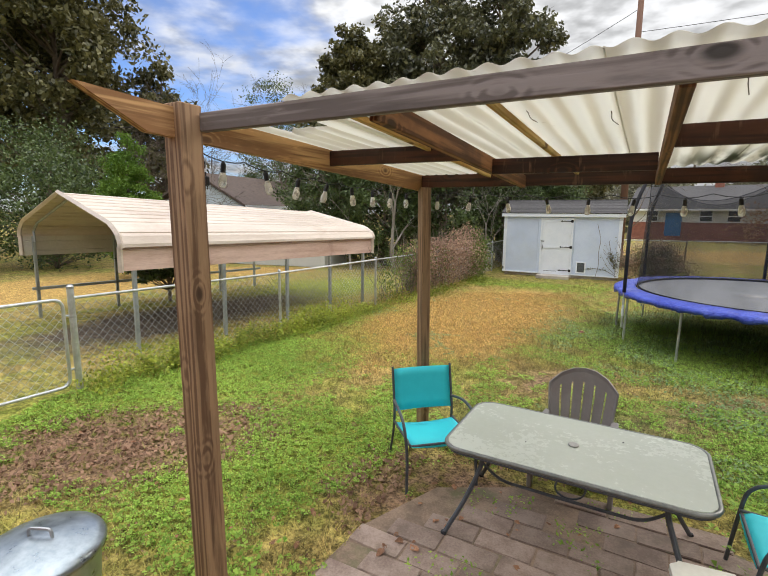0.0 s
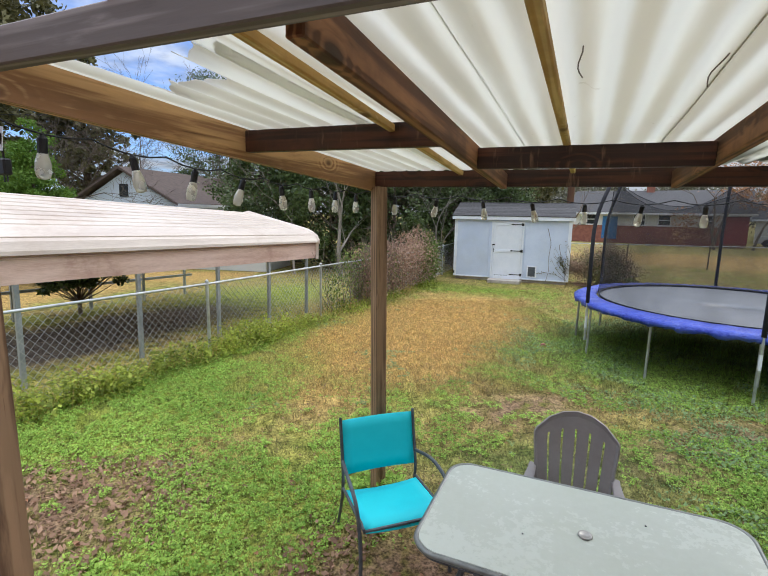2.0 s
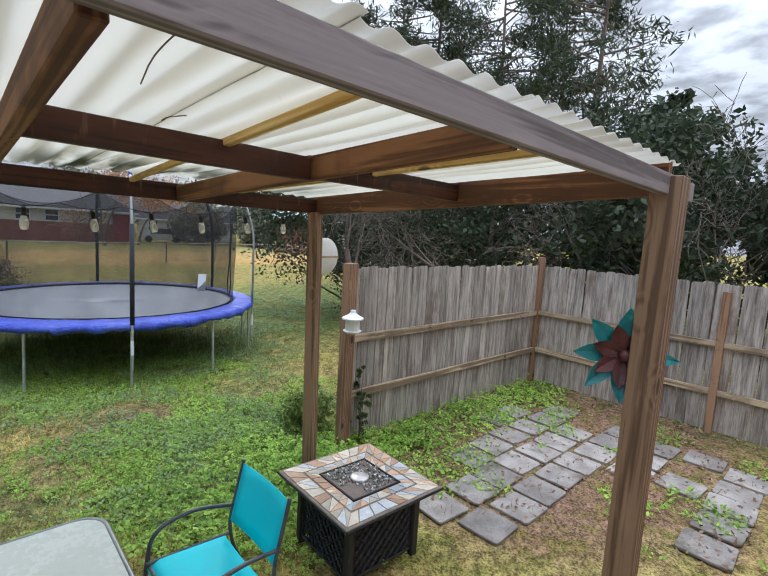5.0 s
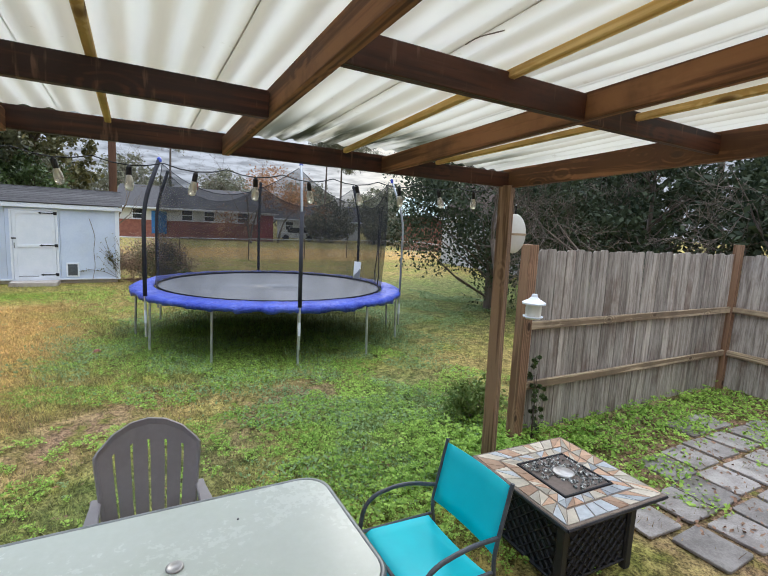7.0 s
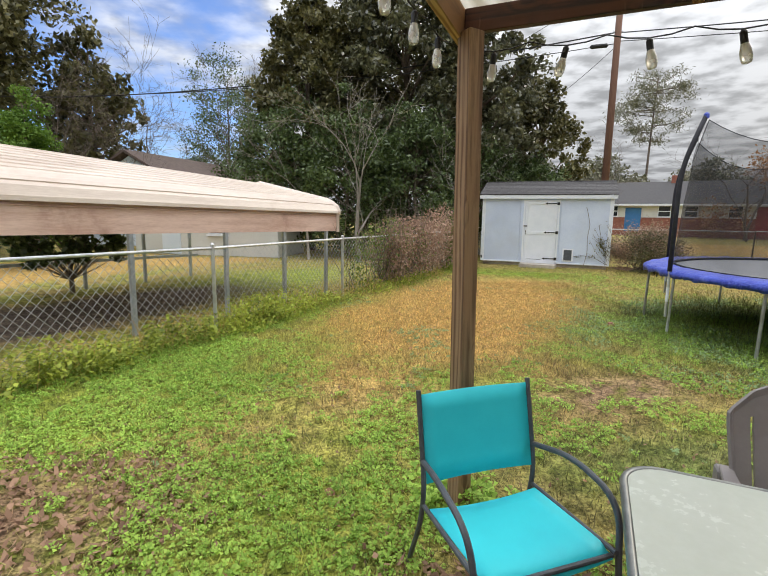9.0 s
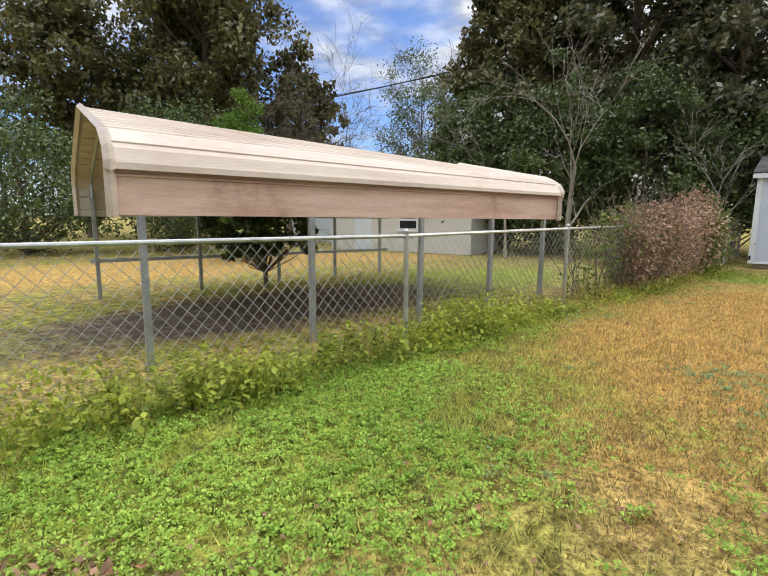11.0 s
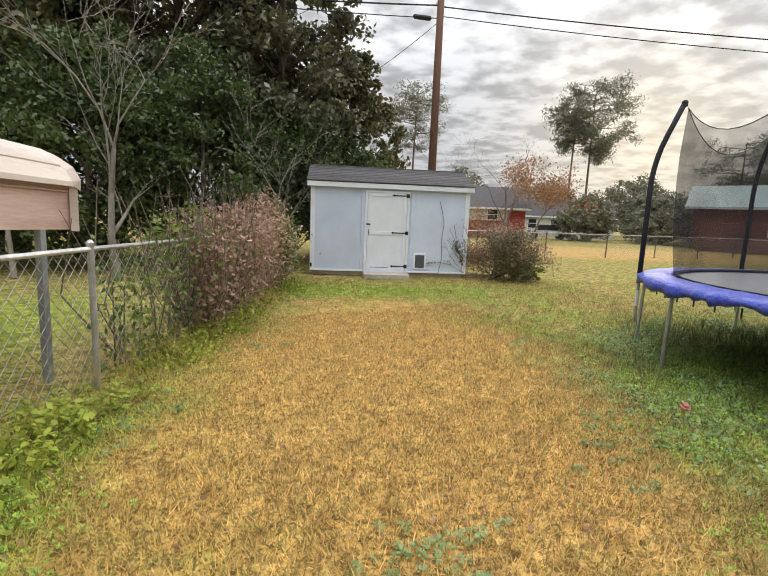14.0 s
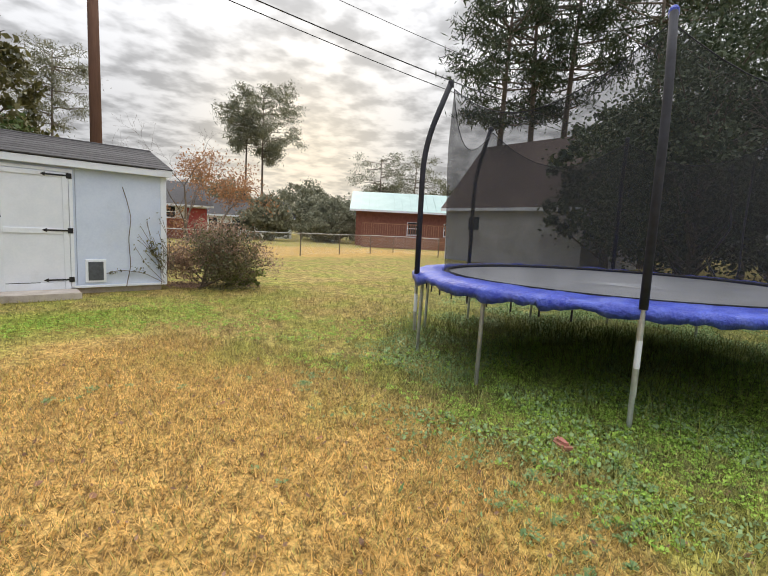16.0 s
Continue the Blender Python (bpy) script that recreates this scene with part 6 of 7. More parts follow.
def pine(m, height, seed, label, crown=0.45, radius=2.6, n=5000, trunk_r=0.22, mat="leaf_pine", size=0.24):
    """A tall bare trunk with flat tufts of needles high up."""
    g = np.random.default_rng(seed)
    ob = thing("pine_tree", m, label, "tree", "pine trees")
    segs, cs = [], []
    k = 8
    bend = Vector((g.normal(0, 0.3), g.normal(0, 0.3), 0))
    at = lambda t: Vector((0, 0, height * t)) + bend * t * t
    for i in range(k):
        segs.append((at(i / k), at((i + 1) / k), trunk_r * (1 - 0.1 * i), trunk_r * (1 - 0.1 * (i + 1))))
    for i in range(34):
        t = 1 - crown * g.uniform(0, 1) ** 1.2
        a = g.uniform(0, 2 * math.pi)
        ln = radius * (0.35 + 0.75 * math.sin(math.pi * min(1, (1 - t) / crown * 0.8 + 0.2))) * g.uniform(0.6, 1.1)
        s = at(t * 0.98)
        e = s + Vector((math.cos(a) * ln, math.sin(a) * ln, g.uniform(0.1, 0.7)))
        segs += [(s, s.lerp(e, 0.6) + Vector((0, 0, -0.1)), 0.06, 0.04), (s.lerp(e, 0.6) + Vector((0, 0, -0.1)), e, 0.04, 0.015)]
        for j in range(3):
            cs.append(tuple(e + Vector(g.normal(0, 0.4, 3)) * (ln * 0.45)))
    v, f = limb_mesh(segs, 6)
    array_mesh("trunk", v, f, "bark", ob)
    cs = np.array(cs)
    idx = g.integers(0, len(cs), n)
    off = g.normal(0, 1, (n, 3)) * np.array([0.42, 0.42, 0.2]) * radius * 0.3
    v, f = leaf_quads(cs[idx] + off, size, 0.3, seed, 0.16)
    array_mesh("crown", v, f, mat, ob)
    return ob


def far_trees():
    # far pines wear the paler leaves with haze in their colour
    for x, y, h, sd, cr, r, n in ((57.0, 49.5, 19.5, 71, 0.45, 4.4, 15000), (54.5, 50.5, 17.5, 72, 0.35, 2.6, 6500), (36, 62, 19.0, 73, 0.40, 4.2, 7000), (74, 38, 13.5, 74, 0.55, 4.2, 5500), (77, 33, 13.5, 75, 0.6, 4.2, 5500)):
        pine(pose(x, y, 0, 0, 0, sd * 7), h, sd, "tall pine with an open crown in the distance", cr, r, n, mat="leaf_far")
    for x, y, h, sd in ((29.5, 12.8, 15.5, 81), (31, 9.3, 18, 82), (30, 4.5, 17, 83), (30.6, 11.0, 17, 84), (27.0, -0.5, 16, 85), (33.5, 1.0, 18, 86)):
        pine(pose(x, y, 0, 0, 0, sd * 7), h, sd, "tall dark pine tree behind the block building", 0.52, 3.2, 6500, 0.27, size=0.22)
    for x, y, h, r, sd, n in ((23.5, 4.0, 8.5, 3.2, 87, 11000), (20.0, -2.5, 7.5, 3.2, 88, 10000), (22.5, 7.0, 7.0, 2.6, 89, 8500), (16.5, -7.0, 6.5, 3.0, 90, 9000)):
        leafy_tree(pose(x, y, 0, 0, 0, sd), h, r, 0.8, sd, n, 0.15, "leaf_pine", "dark cedar behind the wooden fence", 0.2, 130, group="cedars", name="cedar_tree")
    for x, y, h, r, sd, n in ((16.0, 2.6, 6.4, 2.6, 142, 12000), (14.0, -1.8, 6.2, 2.5, 143, 12000), (12.4, -5.4, 5.6, 2.4, 144, 10000), (19.5, 5.6, 6.0, 2.4, 145, 9000), (9.5, -7.6, 5.0, 2.4, 146, 9000), (18.5, -1.0, 7.5, 3.0, 147, 11000)):
        leafy_tree(pose(x, y, 0, 0, 0, sd), h, r, 0.05, sd, n, 0.085, "leaf_pine", "dense dark evergreen thicket beyond the wooden fence", 0.10, 140, group="dark thicket", name="bush", category="bush", cl=0.26)
    # a tangle of bare grey branches just beyond the wooden fence
    for x, y, h, sd in ((9.9, 4.7, 5.6, 91), (12.5, 2.8, 5.0, 92), (13.5, 0.2, 5.4, 93), (11.5, -2.6, 5.2, 94), (14.5, 4.5, 4.6, 95)):
        bare_tree(pose(x, y, 0, 0, 0, sd * 11), h, sd, "bare grey brushy tree beyond the wooden fence", 5, 0.55, 0.12, "bark", 0.0, "brushy trees", 1, 2)
    leafy_tree(pose(12.6, 6.0, 0), 6.0, 2.7, 0.5, 96, 30000, 0.050, "leaf_pine", "small dark evergreen tree with drooping twigs", 0.12, 160, name="tree", core=0.4, cl=0.3)
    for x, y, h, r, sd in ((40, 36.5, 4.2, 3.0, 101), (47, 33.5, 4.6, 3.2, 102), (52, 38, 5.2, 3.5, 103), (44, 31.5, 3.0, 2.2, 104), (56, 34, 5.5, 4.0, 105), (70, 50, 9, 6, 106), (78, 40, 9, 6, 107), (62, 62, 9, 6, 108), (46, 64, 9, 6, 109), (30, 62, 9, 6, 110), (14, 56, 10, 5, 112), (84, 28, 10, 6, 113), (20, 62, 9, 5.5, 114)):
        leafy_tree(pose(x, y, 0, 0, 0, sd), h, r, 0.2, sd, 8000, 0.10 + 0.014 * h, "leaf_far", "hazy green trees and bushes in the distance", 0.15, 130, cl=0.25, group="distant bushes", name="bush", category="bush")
    for x, y, h, sd in ((50, 52, 9, 121), (42, 56, 9.5, 122), (56, 56, 9, 123), (27, 54, 9.5, 124), (35, 55, 10, 125)):
        bare_tree(pose(x, y, 0, 0, 0, sd), h, sd, "bare tree in the hazy distance", 4, 0.5, 0.14, "bark_pale")


trees()
far_trees()


# ---- neighbouring houses ----
def window_unit(parent, m, w, h, trim="white_paint", bars=1):
    win = part("window", boxed(-w / 2, w / 2, -0.03, 0.0, 0, h), trim, parent, "", m)
    for i in range(bars + 1):
        z0, z1 = h * i / (bars + 1) + 0.05, h * (i + 1) / (bars + 1) - 0.03
        part("pane", boxed(-w / 2 + 0.06, w / 2 - 0.06, -0.045, -0.031, z0, z1), "window_glass", win)
    part("sill", boxed(-w / 2 - 0.05, w / 2 + 0.05, -0.09, -0.03, -0.06, -0.005), trim, win)
    return win


def gable_house(name, m, L, D, eave, ridge, wall, roof, label, over=0.4, thick=0.12):
    """A house with its ridge along local x; the front is at y = 0."""
    ob = thing(name, m, label, "house")
    part("front_wall", boxed(0, L, 0, 0.2, 0, eave), wall, ob)
    part("back_wall", boxed(0, L, D - 0.2, D, 0, eave), wall, ob)
    for x in (0.0, L - 0.2):
        bm = bmesh.new()
        prof = [(0.2, 0), (D - 0.2, 0), (D - 0.2, eave), (D / 2, ridge - 0.1), (0.2, eave)]
        a, b = [bm.verts.new((x, y, z)) for y, z in prof], [bm.verts.new((x + 0.2, y, z)) for y, z in prof]
        bm.faces.new(a), bm.faces.new(b[::-1])
        for i in range(5):
            bm.faces.new((a[i], b[i], b[(i + 1) % 5], a[(i + 1) % 5]))
        bmesh.ops.recalc_face_normals(bm, faces=bm.faces)
        part("gable_wall", bm, wall, ob)
    for s in (0, 1):
        y0, y1 = (-over, D / 2) if s == 0 else (D + over, D / 2)
        sl = (ridge - eave) / (D / 2)
        z0 = eave - sl * over + 0.05
        bm = bmesh.new()
        a = [bm.verts.new(p) for p in ((-over, y0, z0), (L + over, y0, z0), (L + over, y1, ridge + 0.05), (-over, y1, ridge + 0.05))]
        b = [bm.verts.new((v.co.x, v.co.y, v.co.z + thick)) for v in a]
        bm.faces.new(a), bm.faces.new(b[::-1])
        for i in range(4):
            bm.faces.new((a[i], b[i], b[(i + 1) % 4], a[(i + 1) % 4]))
        bmesh.ops.recalc_face_normals(bm, faces=bm.faces)
        part("roof_slope", bm, roof, ob)
        part("fascia", boxed(-over, L + over, min(y0, y0 - 0.03), max(y0, y0 + 0.03), z0 - 0.06, z0 + 0.10), "white_paint", ob)
    return ob


def houses():
    # long brick ranch with a dark roof; its front runs between two known corners
    a = math.degrees(math.atan2(38 - 45.9, 33 - 21.6))
    ranch = gable_house("ranch_house", pose(21.6, 45.9, 0, 0, 0, a), 13.9, 8.0, 2.95, 4.9, "white_wall", "shingle", "long white and red brick ranch house with a dark roof", 0.5)
    part("brick_base", boxed(-0.02, 13.92, -0.06, -0.005, 0, 1.65), "brick_wall", ranch, "red brick lower wall")
    for x in (1.0, 5.2, 7.2, 10.3):
        window_unit(ranch, pose(x + 0.6, -0.06, 1.72), 1.0, 0.95)
    part("entry_door", boxed(2.7, 4.0, -0.08, -0.062, 0.4, 2.5), "blue_door", ranch, "blue entry door")
    part("end_wall", boxed(12.3, 13.93, -0.09, -0.065, 0.3, 2.6), "red_wall", ranch, "dark red end wall")
    part("chimney", boxed(6.0, 6.7, 3.6, 4.3, 4.2, 5.6, 0.02), "brick_wall", ranch)
    white = gable_house("white_house", pose(41.2, 46.4, 0, 0, 0, -42), 10.5, 7.0, 2.5, 4.3, "white_wall", "shingle", "small white house with a grey roof in the distance")
    for x in (1.5, 4.0, 7.5):
        window_unit(white, pose(x, -0.01, 1.0), 1.0, 1.1)
    gable = gable_house("white_garage", pose(38.5, 47.5, 0, 0, 0, 48), 5, 4.5, 3.0, 5.2, "white_wall", "shingle", "white gabled house end beside the ranch house")
    window_unit(gable, pose(2.4, -0.01, 1.1), 0.9, 1.0)
    green = gable_house("green_roof_house", pose(40.9, 27.2, 0, 0, 0, -68), 16.0, 7.5, 3.5, 5.2, "brick_wall", "green_roof", "house with a pale green standing-seam metal roof", 0.6)
    for i in range(20):
        x = 0.4 + 0.8 * i
        sl = math.degrees(math.atan2(1.7, 3.75))
        part("seam", boxed(-0.02, 0.02, -0.6, 3.85, 0.12, 0.17), "green_roof", green, "", pose(x, 0, 3.52, sl))
    for x in (5.5, 9.0, 12.0):
        window_unit(green, pose(x, -0.01, 1.2), 1.2, 1.2)
    deck = thing("timber_deck", pose(39.9, 26.0, 0, 0, 0, -68), "red-brown timber deck with railings beside the green-roofed house", "deck")
    part("platform", boxed(0, 8.0, -3.0, -0.2, 0.9, 1.05), "deck_wood", deck)
    part("skirt", boxed(0, 8.0, -3.0, -2.95, 0.0, 0.9), "deck_wood", deck)
    part("top_rail", boxed(0, 8.0, -3.0, -2.9, 2.05, 2.13), "deck_wood", deck)
    for i in range(41):
        part("baluster", boxed(0.2 * i - 0.035 + 0.0, 0.2 * i + 0.035, -2.99, -2.94, 1.05, 2.05), "deck_wood", deck) if i == 0 else None
    first = [c for c in deck.children if c.name.startswith("baluster")][0]
    for i in range(1, 41):
        same(first, pose(0.2 * i, 0, 0), deck)
    # grey block garage with a brown roof
    garage = gable_house("block_garage", pose(26.6, 15.0, 0, 0, 0, -118), 8.0, 6.5, 3.0, 6.6, "block", "brown_roof", "grey concrete block building with a steep brown roof", 0.25)
    for i in range(9):
        part("mortar_line", boxed(0, 8.0, -0.004, -0.001, 0.33 * i + 0.3, 0.33 * i + 0.312), "concrete", garage)
    part("side_window", boxed(1.6, 2.3, -0.03, -0.005, 1.7, 2.4), "window_glass", garage)
    # neighbour's house beyond the carport
    left = gable_house("neighbour_house", pose(-8.2, 23.07, 0, 0, 0, 70.6), 11.0, 6.0, 2.65, 4.2, "blue_wall", "brown_roof", "neighbouring white house with a brown shingle roof", 0.3)
    part("gable_vent", boxed(-0.04, -0.004, 2.75, 3.25, 2.95, 3.55), "window_glass", left)
    window_unit(left, pose(4.0, -0.005, 0.9), 0.9, 1.0)
    low = thing("white_outbuilding", pose(-9.2, 20.45, 0, 0, 0, -14), "low white painted outbuilding behind the carport", "outbuilding")
    part("wall", boxed(0, 6.0, 0, 2.5, 0, 1.9), "white_wall", low)
    part("roof", boxed(-0.15, 6.15, -0.15, 2.65, 1.9, 2.0, 0.02), "brown_roof", low)
    part("door", boxed(1.2, 2.0, -0.03, -0.002, 0.02, 1.75, 0.004), "blue_wall", low)
    window_unit(low, pose(3.6, -0.002, 0.8), 0.8, 0.7)
    car = thing("parked_car", pose(38.0, 39.5, 0, 0, 0, -40), "silver car parked by the far houses", "car")
    part("body", slab([(-2.1, -0.85), (2.1, -0.85), (2.1, 0.85), (-2.1, 0.85)], 0.35, 0.9, 0.12), "car_paint", car)
    part("cabin", slab([(-1.1, -0.75), (1.0, -0.75), (1.0, 0.75), (-1.1, 0.75)], 0.9, 1.45, 0.2), "window_glass", car)
    for x in (-1.3, 1.3):
        for y in (-0.8, 0.8):
            part("wheel", lathe([(0.33, -0.1), (0.34, 0.0), (0.33, 0.1)], 16), "black_foam", car, "", pose(x, y, 0.33, 90))


houses()


def back_fence():
    """Low wire fence at the far end of the yard."""
    ob = thing("wire_fence", pose(0, 0, 0), "rusty wire fence on thin posts at the end of the yard", "fence")
    pts = [(9.6, 22.6), (13.0, 21.9), (16.6, 21.3), (20.2, 20.7), (23.5, 20.2), (26.5, 19.6), (29.5, 19.2), (27.5, 15.6)]
    for i, (x, y) in enumerate(pts):
        part("post", bar([(x, y, 0), (x + 0.02, y, 1.15)], 0.03, 8), "bark", ob)
    for p, q in zip(pts, pts[1:]):
        part("top_rail", bar([(*p, 1.12), (*q, 1.10)], 0.022, 6), "galv", ob)
        chain_link(ob, p, q, 0.05, 1.1, 0.16, 0.003)


back_fence()


# ---- hedge of vines over the fence, and bushes ----
def hedge_run(name, p, q, h, w, n, size, mat, label, seed):
    g = np.random.default_rng(seed)
    ob = thing(name, pose(0, 0, 0), label, "hedge")
    a, b = np.array([*p, 0.0]), np.array([*q, 0.0])
    d = (b - a) / np.linalg.norm(b - a)
    nrm = np.array([-d[1], d[0], 0])
    t = g.uniform(0, 1, n)
    prof = np.array([0.80 + 0.42 * noise.noise((x * 5.3, seed, 0)) + 0.32 * noise.noise((x * 17, seed, 0)) for x in t])
    z = g.uniform(0, 1, n) ** 0.75 * h * prof
    off = g.normal(0, w * 0.5, n) * np.clip(0.75 + 0.9 * np.sin(np.pi * np.clip(z / h, 0, 1)) - 0.35 * (z / h) ** 3, 0.25, 1.4)
    c = a + t[:, None] * (b - a) + off[:, None] * nrm
    c[:, 2] = z + 0.03
    v, f = leaf_quads(c, size, 0.1, seed)
    array_mesh("foliage", v, f, mat, ob)
    segs = []
    for i in range(70):
        s = a + g.uniform(0, 1) * (b - a) + nrm * g.normal(0, w * 0.3)
        e = s + d * g.normal(0, 0.5) + nrm * g.normal(0, w * 0.4) + np.array([0, 0, h * g.uniform(0.7, 1.15)])
        k = (s + e) / 2 + g.normal(0, 0.12, 3)
        k[2] = max(k[2], 0.1)
        segs += [(Vector(s), Vector(k), 0.010, 0.007), (Vector(k), Vector(e), 0.007, 0.003)]
    vv, ff = limb_mesh(segs, 3)
    array_mesh("stem_tangle", vv, ff, "bark", ob)
    return ob


hedge_run("vine_hedge", (0.25, 12.5), (2.5, 16.5), 1.85, 0.40, 16500, 0.030, "vine", "brown winter vines smothering the chain-link fence", 201)
hedge_run("vine_hedge", (-0.5, 11.5), (1.4, 14.2), 1.6, 0.22, 2600, 0.032, "hedge_green", "green vines hanging on the chain-link fence", 202)
hedge_run("vine_hedge", (2.25, 15.9), (2.85, 17.3), 1.70, 0.26, 9000, 0.045, "hedge_green", "green leafy hedge beside the shed", 203)


def shed_bush():
    ob, tips = bare_tree(pose(7.95, 15.70, 0, 0, 0, 30), 1.5, 301, "twiggy brown-green bush at the corner of the shed", 4, 0.46, 0.026, "bark", 0.05, "", 9, 2)
    ob.name = "bush"
    ob["category"] = "bush"
    t = np.array([tuple(p) for p in tips])
    g = np.random.default_rng(5)
    c = np.repeat(t, 20, axis=0) + g.normal(0, 0.13, (len(t) * 20, 3))
    c[:, 2] = np.maximum(c[:, 2], 0.05)
    k = len(c) // 3
    v, f = leaf_quads(c[:k], 0.024, 0.1, 6)
    array_mesh("foliage", v, f, "leaf_olive", ob)
    v, f = leaf_quads(c[k:], 0.024, 0.1, 8)
    array_mesh("dry_foliage", v, f, "vine", ob, "dry brown leaves")
    leafy_tree(pose(9.15, 15.6, 0), 0.55, 0.65, 0.02, 302, 2600, 0.035, "hedge_green", "low green and brown weeds by the shed bush", 0.02, 30, category="bush", name="bush")
    leafy_tree(pose(5.2, 3.12, 0), 0.48, 0.28, 0.03, 303, 1800, 0.026, "hedge_green", "dark green shrub at the foot of the fence post", 0.012, 40, category="bush", name="bush", cl=0.4)
    leafy_tree(pose(5.12, 2.40, 0), 0.95, 0.13, 0.05, 304, 1100, 0.022, "leaf_under", "ivy climbing the wooden fence post", 0.01, 24, category="ivy", name="ivy", squash=1.0)


shed_bush()


# ---- lawn growth ----
def lawn_growth():
    g = np.random.default_rng(9)

    def scatter(n, x0, x1, y0, y1, keep):
        p = np.stack([g.uniform(x0, x1, n), g.uniform(y0, y1, n)], 1)
        return p[keep(p[:, 0], p[:, 1])]

    def inside(x, y, ellipses, grow_by=1.0):
        ok = np.zeros(len(x), bool)
        for cx, cy, turn, a, b, soft in ellipses:
            c, s = math.cos(radians(turn)), math.sin(radians(turn))
            u, w = (x - cx) * c + (y - cy) * s, -(x - cx) * s + (y - cy) * c
            ok |= (u / a) ** 2 + (w / b) ** 2 < grow_by + g.normal(0, 0.18, len(x))
        return ok
    # right of the chain-link fence, outside the patio slabs
    def yard(x, y):
        fence = (x + 4.07) * 0.863 - (y - 5.23) * 0.505 > 0.1
        u = (x - 0.28) * 0.894 - (y - 4.30) * 0.448
        w = (x - 0.28) * 0.448 + (y - 4.30) * 0.894
        patio = (u > 0.35) & (u < 2.9) & (w > -3.0) & (w < -0.25)
        shed_in = (x - 3.83) * 0.415 + (y - 17.75) * 0.91 > -0.1
        flags = (u > 5.0) & (u < 8.6) & (w < 0.0) & (g.random(len(x)) < 0.75)
        return fence & ~patio & ~shed_in & ~flags
    p = np.concatenate([scatter(130000, -4.2, 5.5, 1.9, 9.5, yard), scatter(70000, -2.5, 9.0, 8.5, 17.0, yard), scatter(45000, 4.5, 13.0, 2.6, 15.0, yard), scatter(45000, -4.2, 9.0, 1.9, 17.0, yard), scatter(16000, 4.2, 9.2, -1.8, 2.6, yard), scatter(150000, -1.6, 4.8, 6.4, 13.2, yard)])
    bare = inside(p[:, 0], p[:, 1], BARE, 0.8)
    p = p[~bare | (g.random(len(p)) < 0.25)]
    n = len(p)
    dry = inside(p[:, 0], p[:, 1], DRY[:1])
    h = np.where(dry, g.uniform(0.015, 0.045, n), g.uniform(0.015, 0.065, n))
    a = g.uniform(0, 2 * math.pi, n)
    lean = g.uniform(0.3, 1.5, n) * h
    w = g.uniform(0.0018, 0.0046, n)
    base = np.stack([p[:, 0], p[:, 1], np.zeros(n)], 1)
    side = np.stack([-np.sin(a), np.cos(a), np.zeros(n)], 1) * w[:, None]
    tip = base + np.stack([np.cos(a) * lean, np.sin(a) * lean, h], 1)
    v = np.stack([base - side, base + side, tip], 1).reshape(-1, 3)
    ob = array_mesh("grass", v, np.arange(3 * n).reshape(n, 3), "blades")
    tagged(ob, "short winter grass, straw yellow and green", "grass", kind="stuff")

    # clover and broad-leaved weeds in the green parts
    def flat_leaves(p, size, lift, tilt, mat, name, label):
        n = len(p)
        a = g.uniform(0, 2 * math.pi, n)
        d = np.stack([np.cos(a), np.sin(a), g.normal(0, tilt, n)], 1)
        s = np.stack([-np.sin(a), np.cos(a), g.normal(0, tilt, n)], 1)
        ln = size * g.uniform(0.6, 1.4, n)[:, None]
        c = np.stack([p[:, 0], p[:, 1], g.uniform(0.006, lift, n)], 1)
        v = np.stack([c - d * ln, c + s * ln * 0.6, c + d * ln, c - s * ln * 0.6], 1)
        v[:, :, 2] = np.maximum(v[:, :, 2], 0.003)
        ob = array_mesh(name, v.reshape(-1, 3), np.arange(4 * n).reshape(n, 4), mat)
        tagged(ob, label, "weeds", kind="stuff")

    def rosettes(p, size, lift, mat, name, label, leaves=6):
        """Small plants: a few leaves that spread from one root and lift at their tips."""
        n = len(p)
        k = n * leaves
        root = np.repeat(np.stack([p[:, 0], p[:, 1], g.uniform(0.004, lift, n)], 1), leaves, axis=0)
        a = np.tile(np.arange(leaves) * 2 * math.pi / leaves, n) + np.repeat(g.uniform(0, 6.3, n), leaves) + g.normal(0, 0.35, k)
        ln = np.repeat(size * g.uniform(0.55, 1.35, n), leaves) * g.uniform(0.65, 1.15, k)
        rise = g.uniform(-0.15, 0.75, k) * ln
        out = np.stack([np.cos(a), np.sin(a), np.zeros(k)], 1)
        side = np.stack([-np.sin(a), np.cos(a), g.normal(0, 0.25, k)], 1)
        start = root + out * (ln * 0.22)[:, None]
        mid = root + out * (ln * 0.68)[:, None]
        mid[:, 2] += rise * 0.8 + 0.004
        tip = root + out * ln[:, None]
        tip[:, 2] += rise * 0.7
        w = side * (ln * 0.36)[:, None]
        v = np.stack([start, mid + w, tip, mid - w], 1)
        v[:, :, 2] = np.maximum(v[:, :, 2], 0.003)
        ob = array_mesh(name, v.reshape(-1, 3), np.arange(4 * k).reshape(k, 4), mat)
        tagged(ob, label, "weeds", kind="stuff")
    q = scatter(150000, -4.2, 7.0, 1.9, 15.0, yard)
    dry = inside(q[:, 0], q[:, 1], DRY[:1], 1.0)
    lush = inside(q[:, 0], q[:, 1], LUSH, 1.1)
    n1 = np.array([noise.noise((x * 1.2, y * 1.2, 3)) for x, y in q])
    n2 = np.array([noise.noise((x * 4.5, y * 4.5, 7)) for x, y in q])
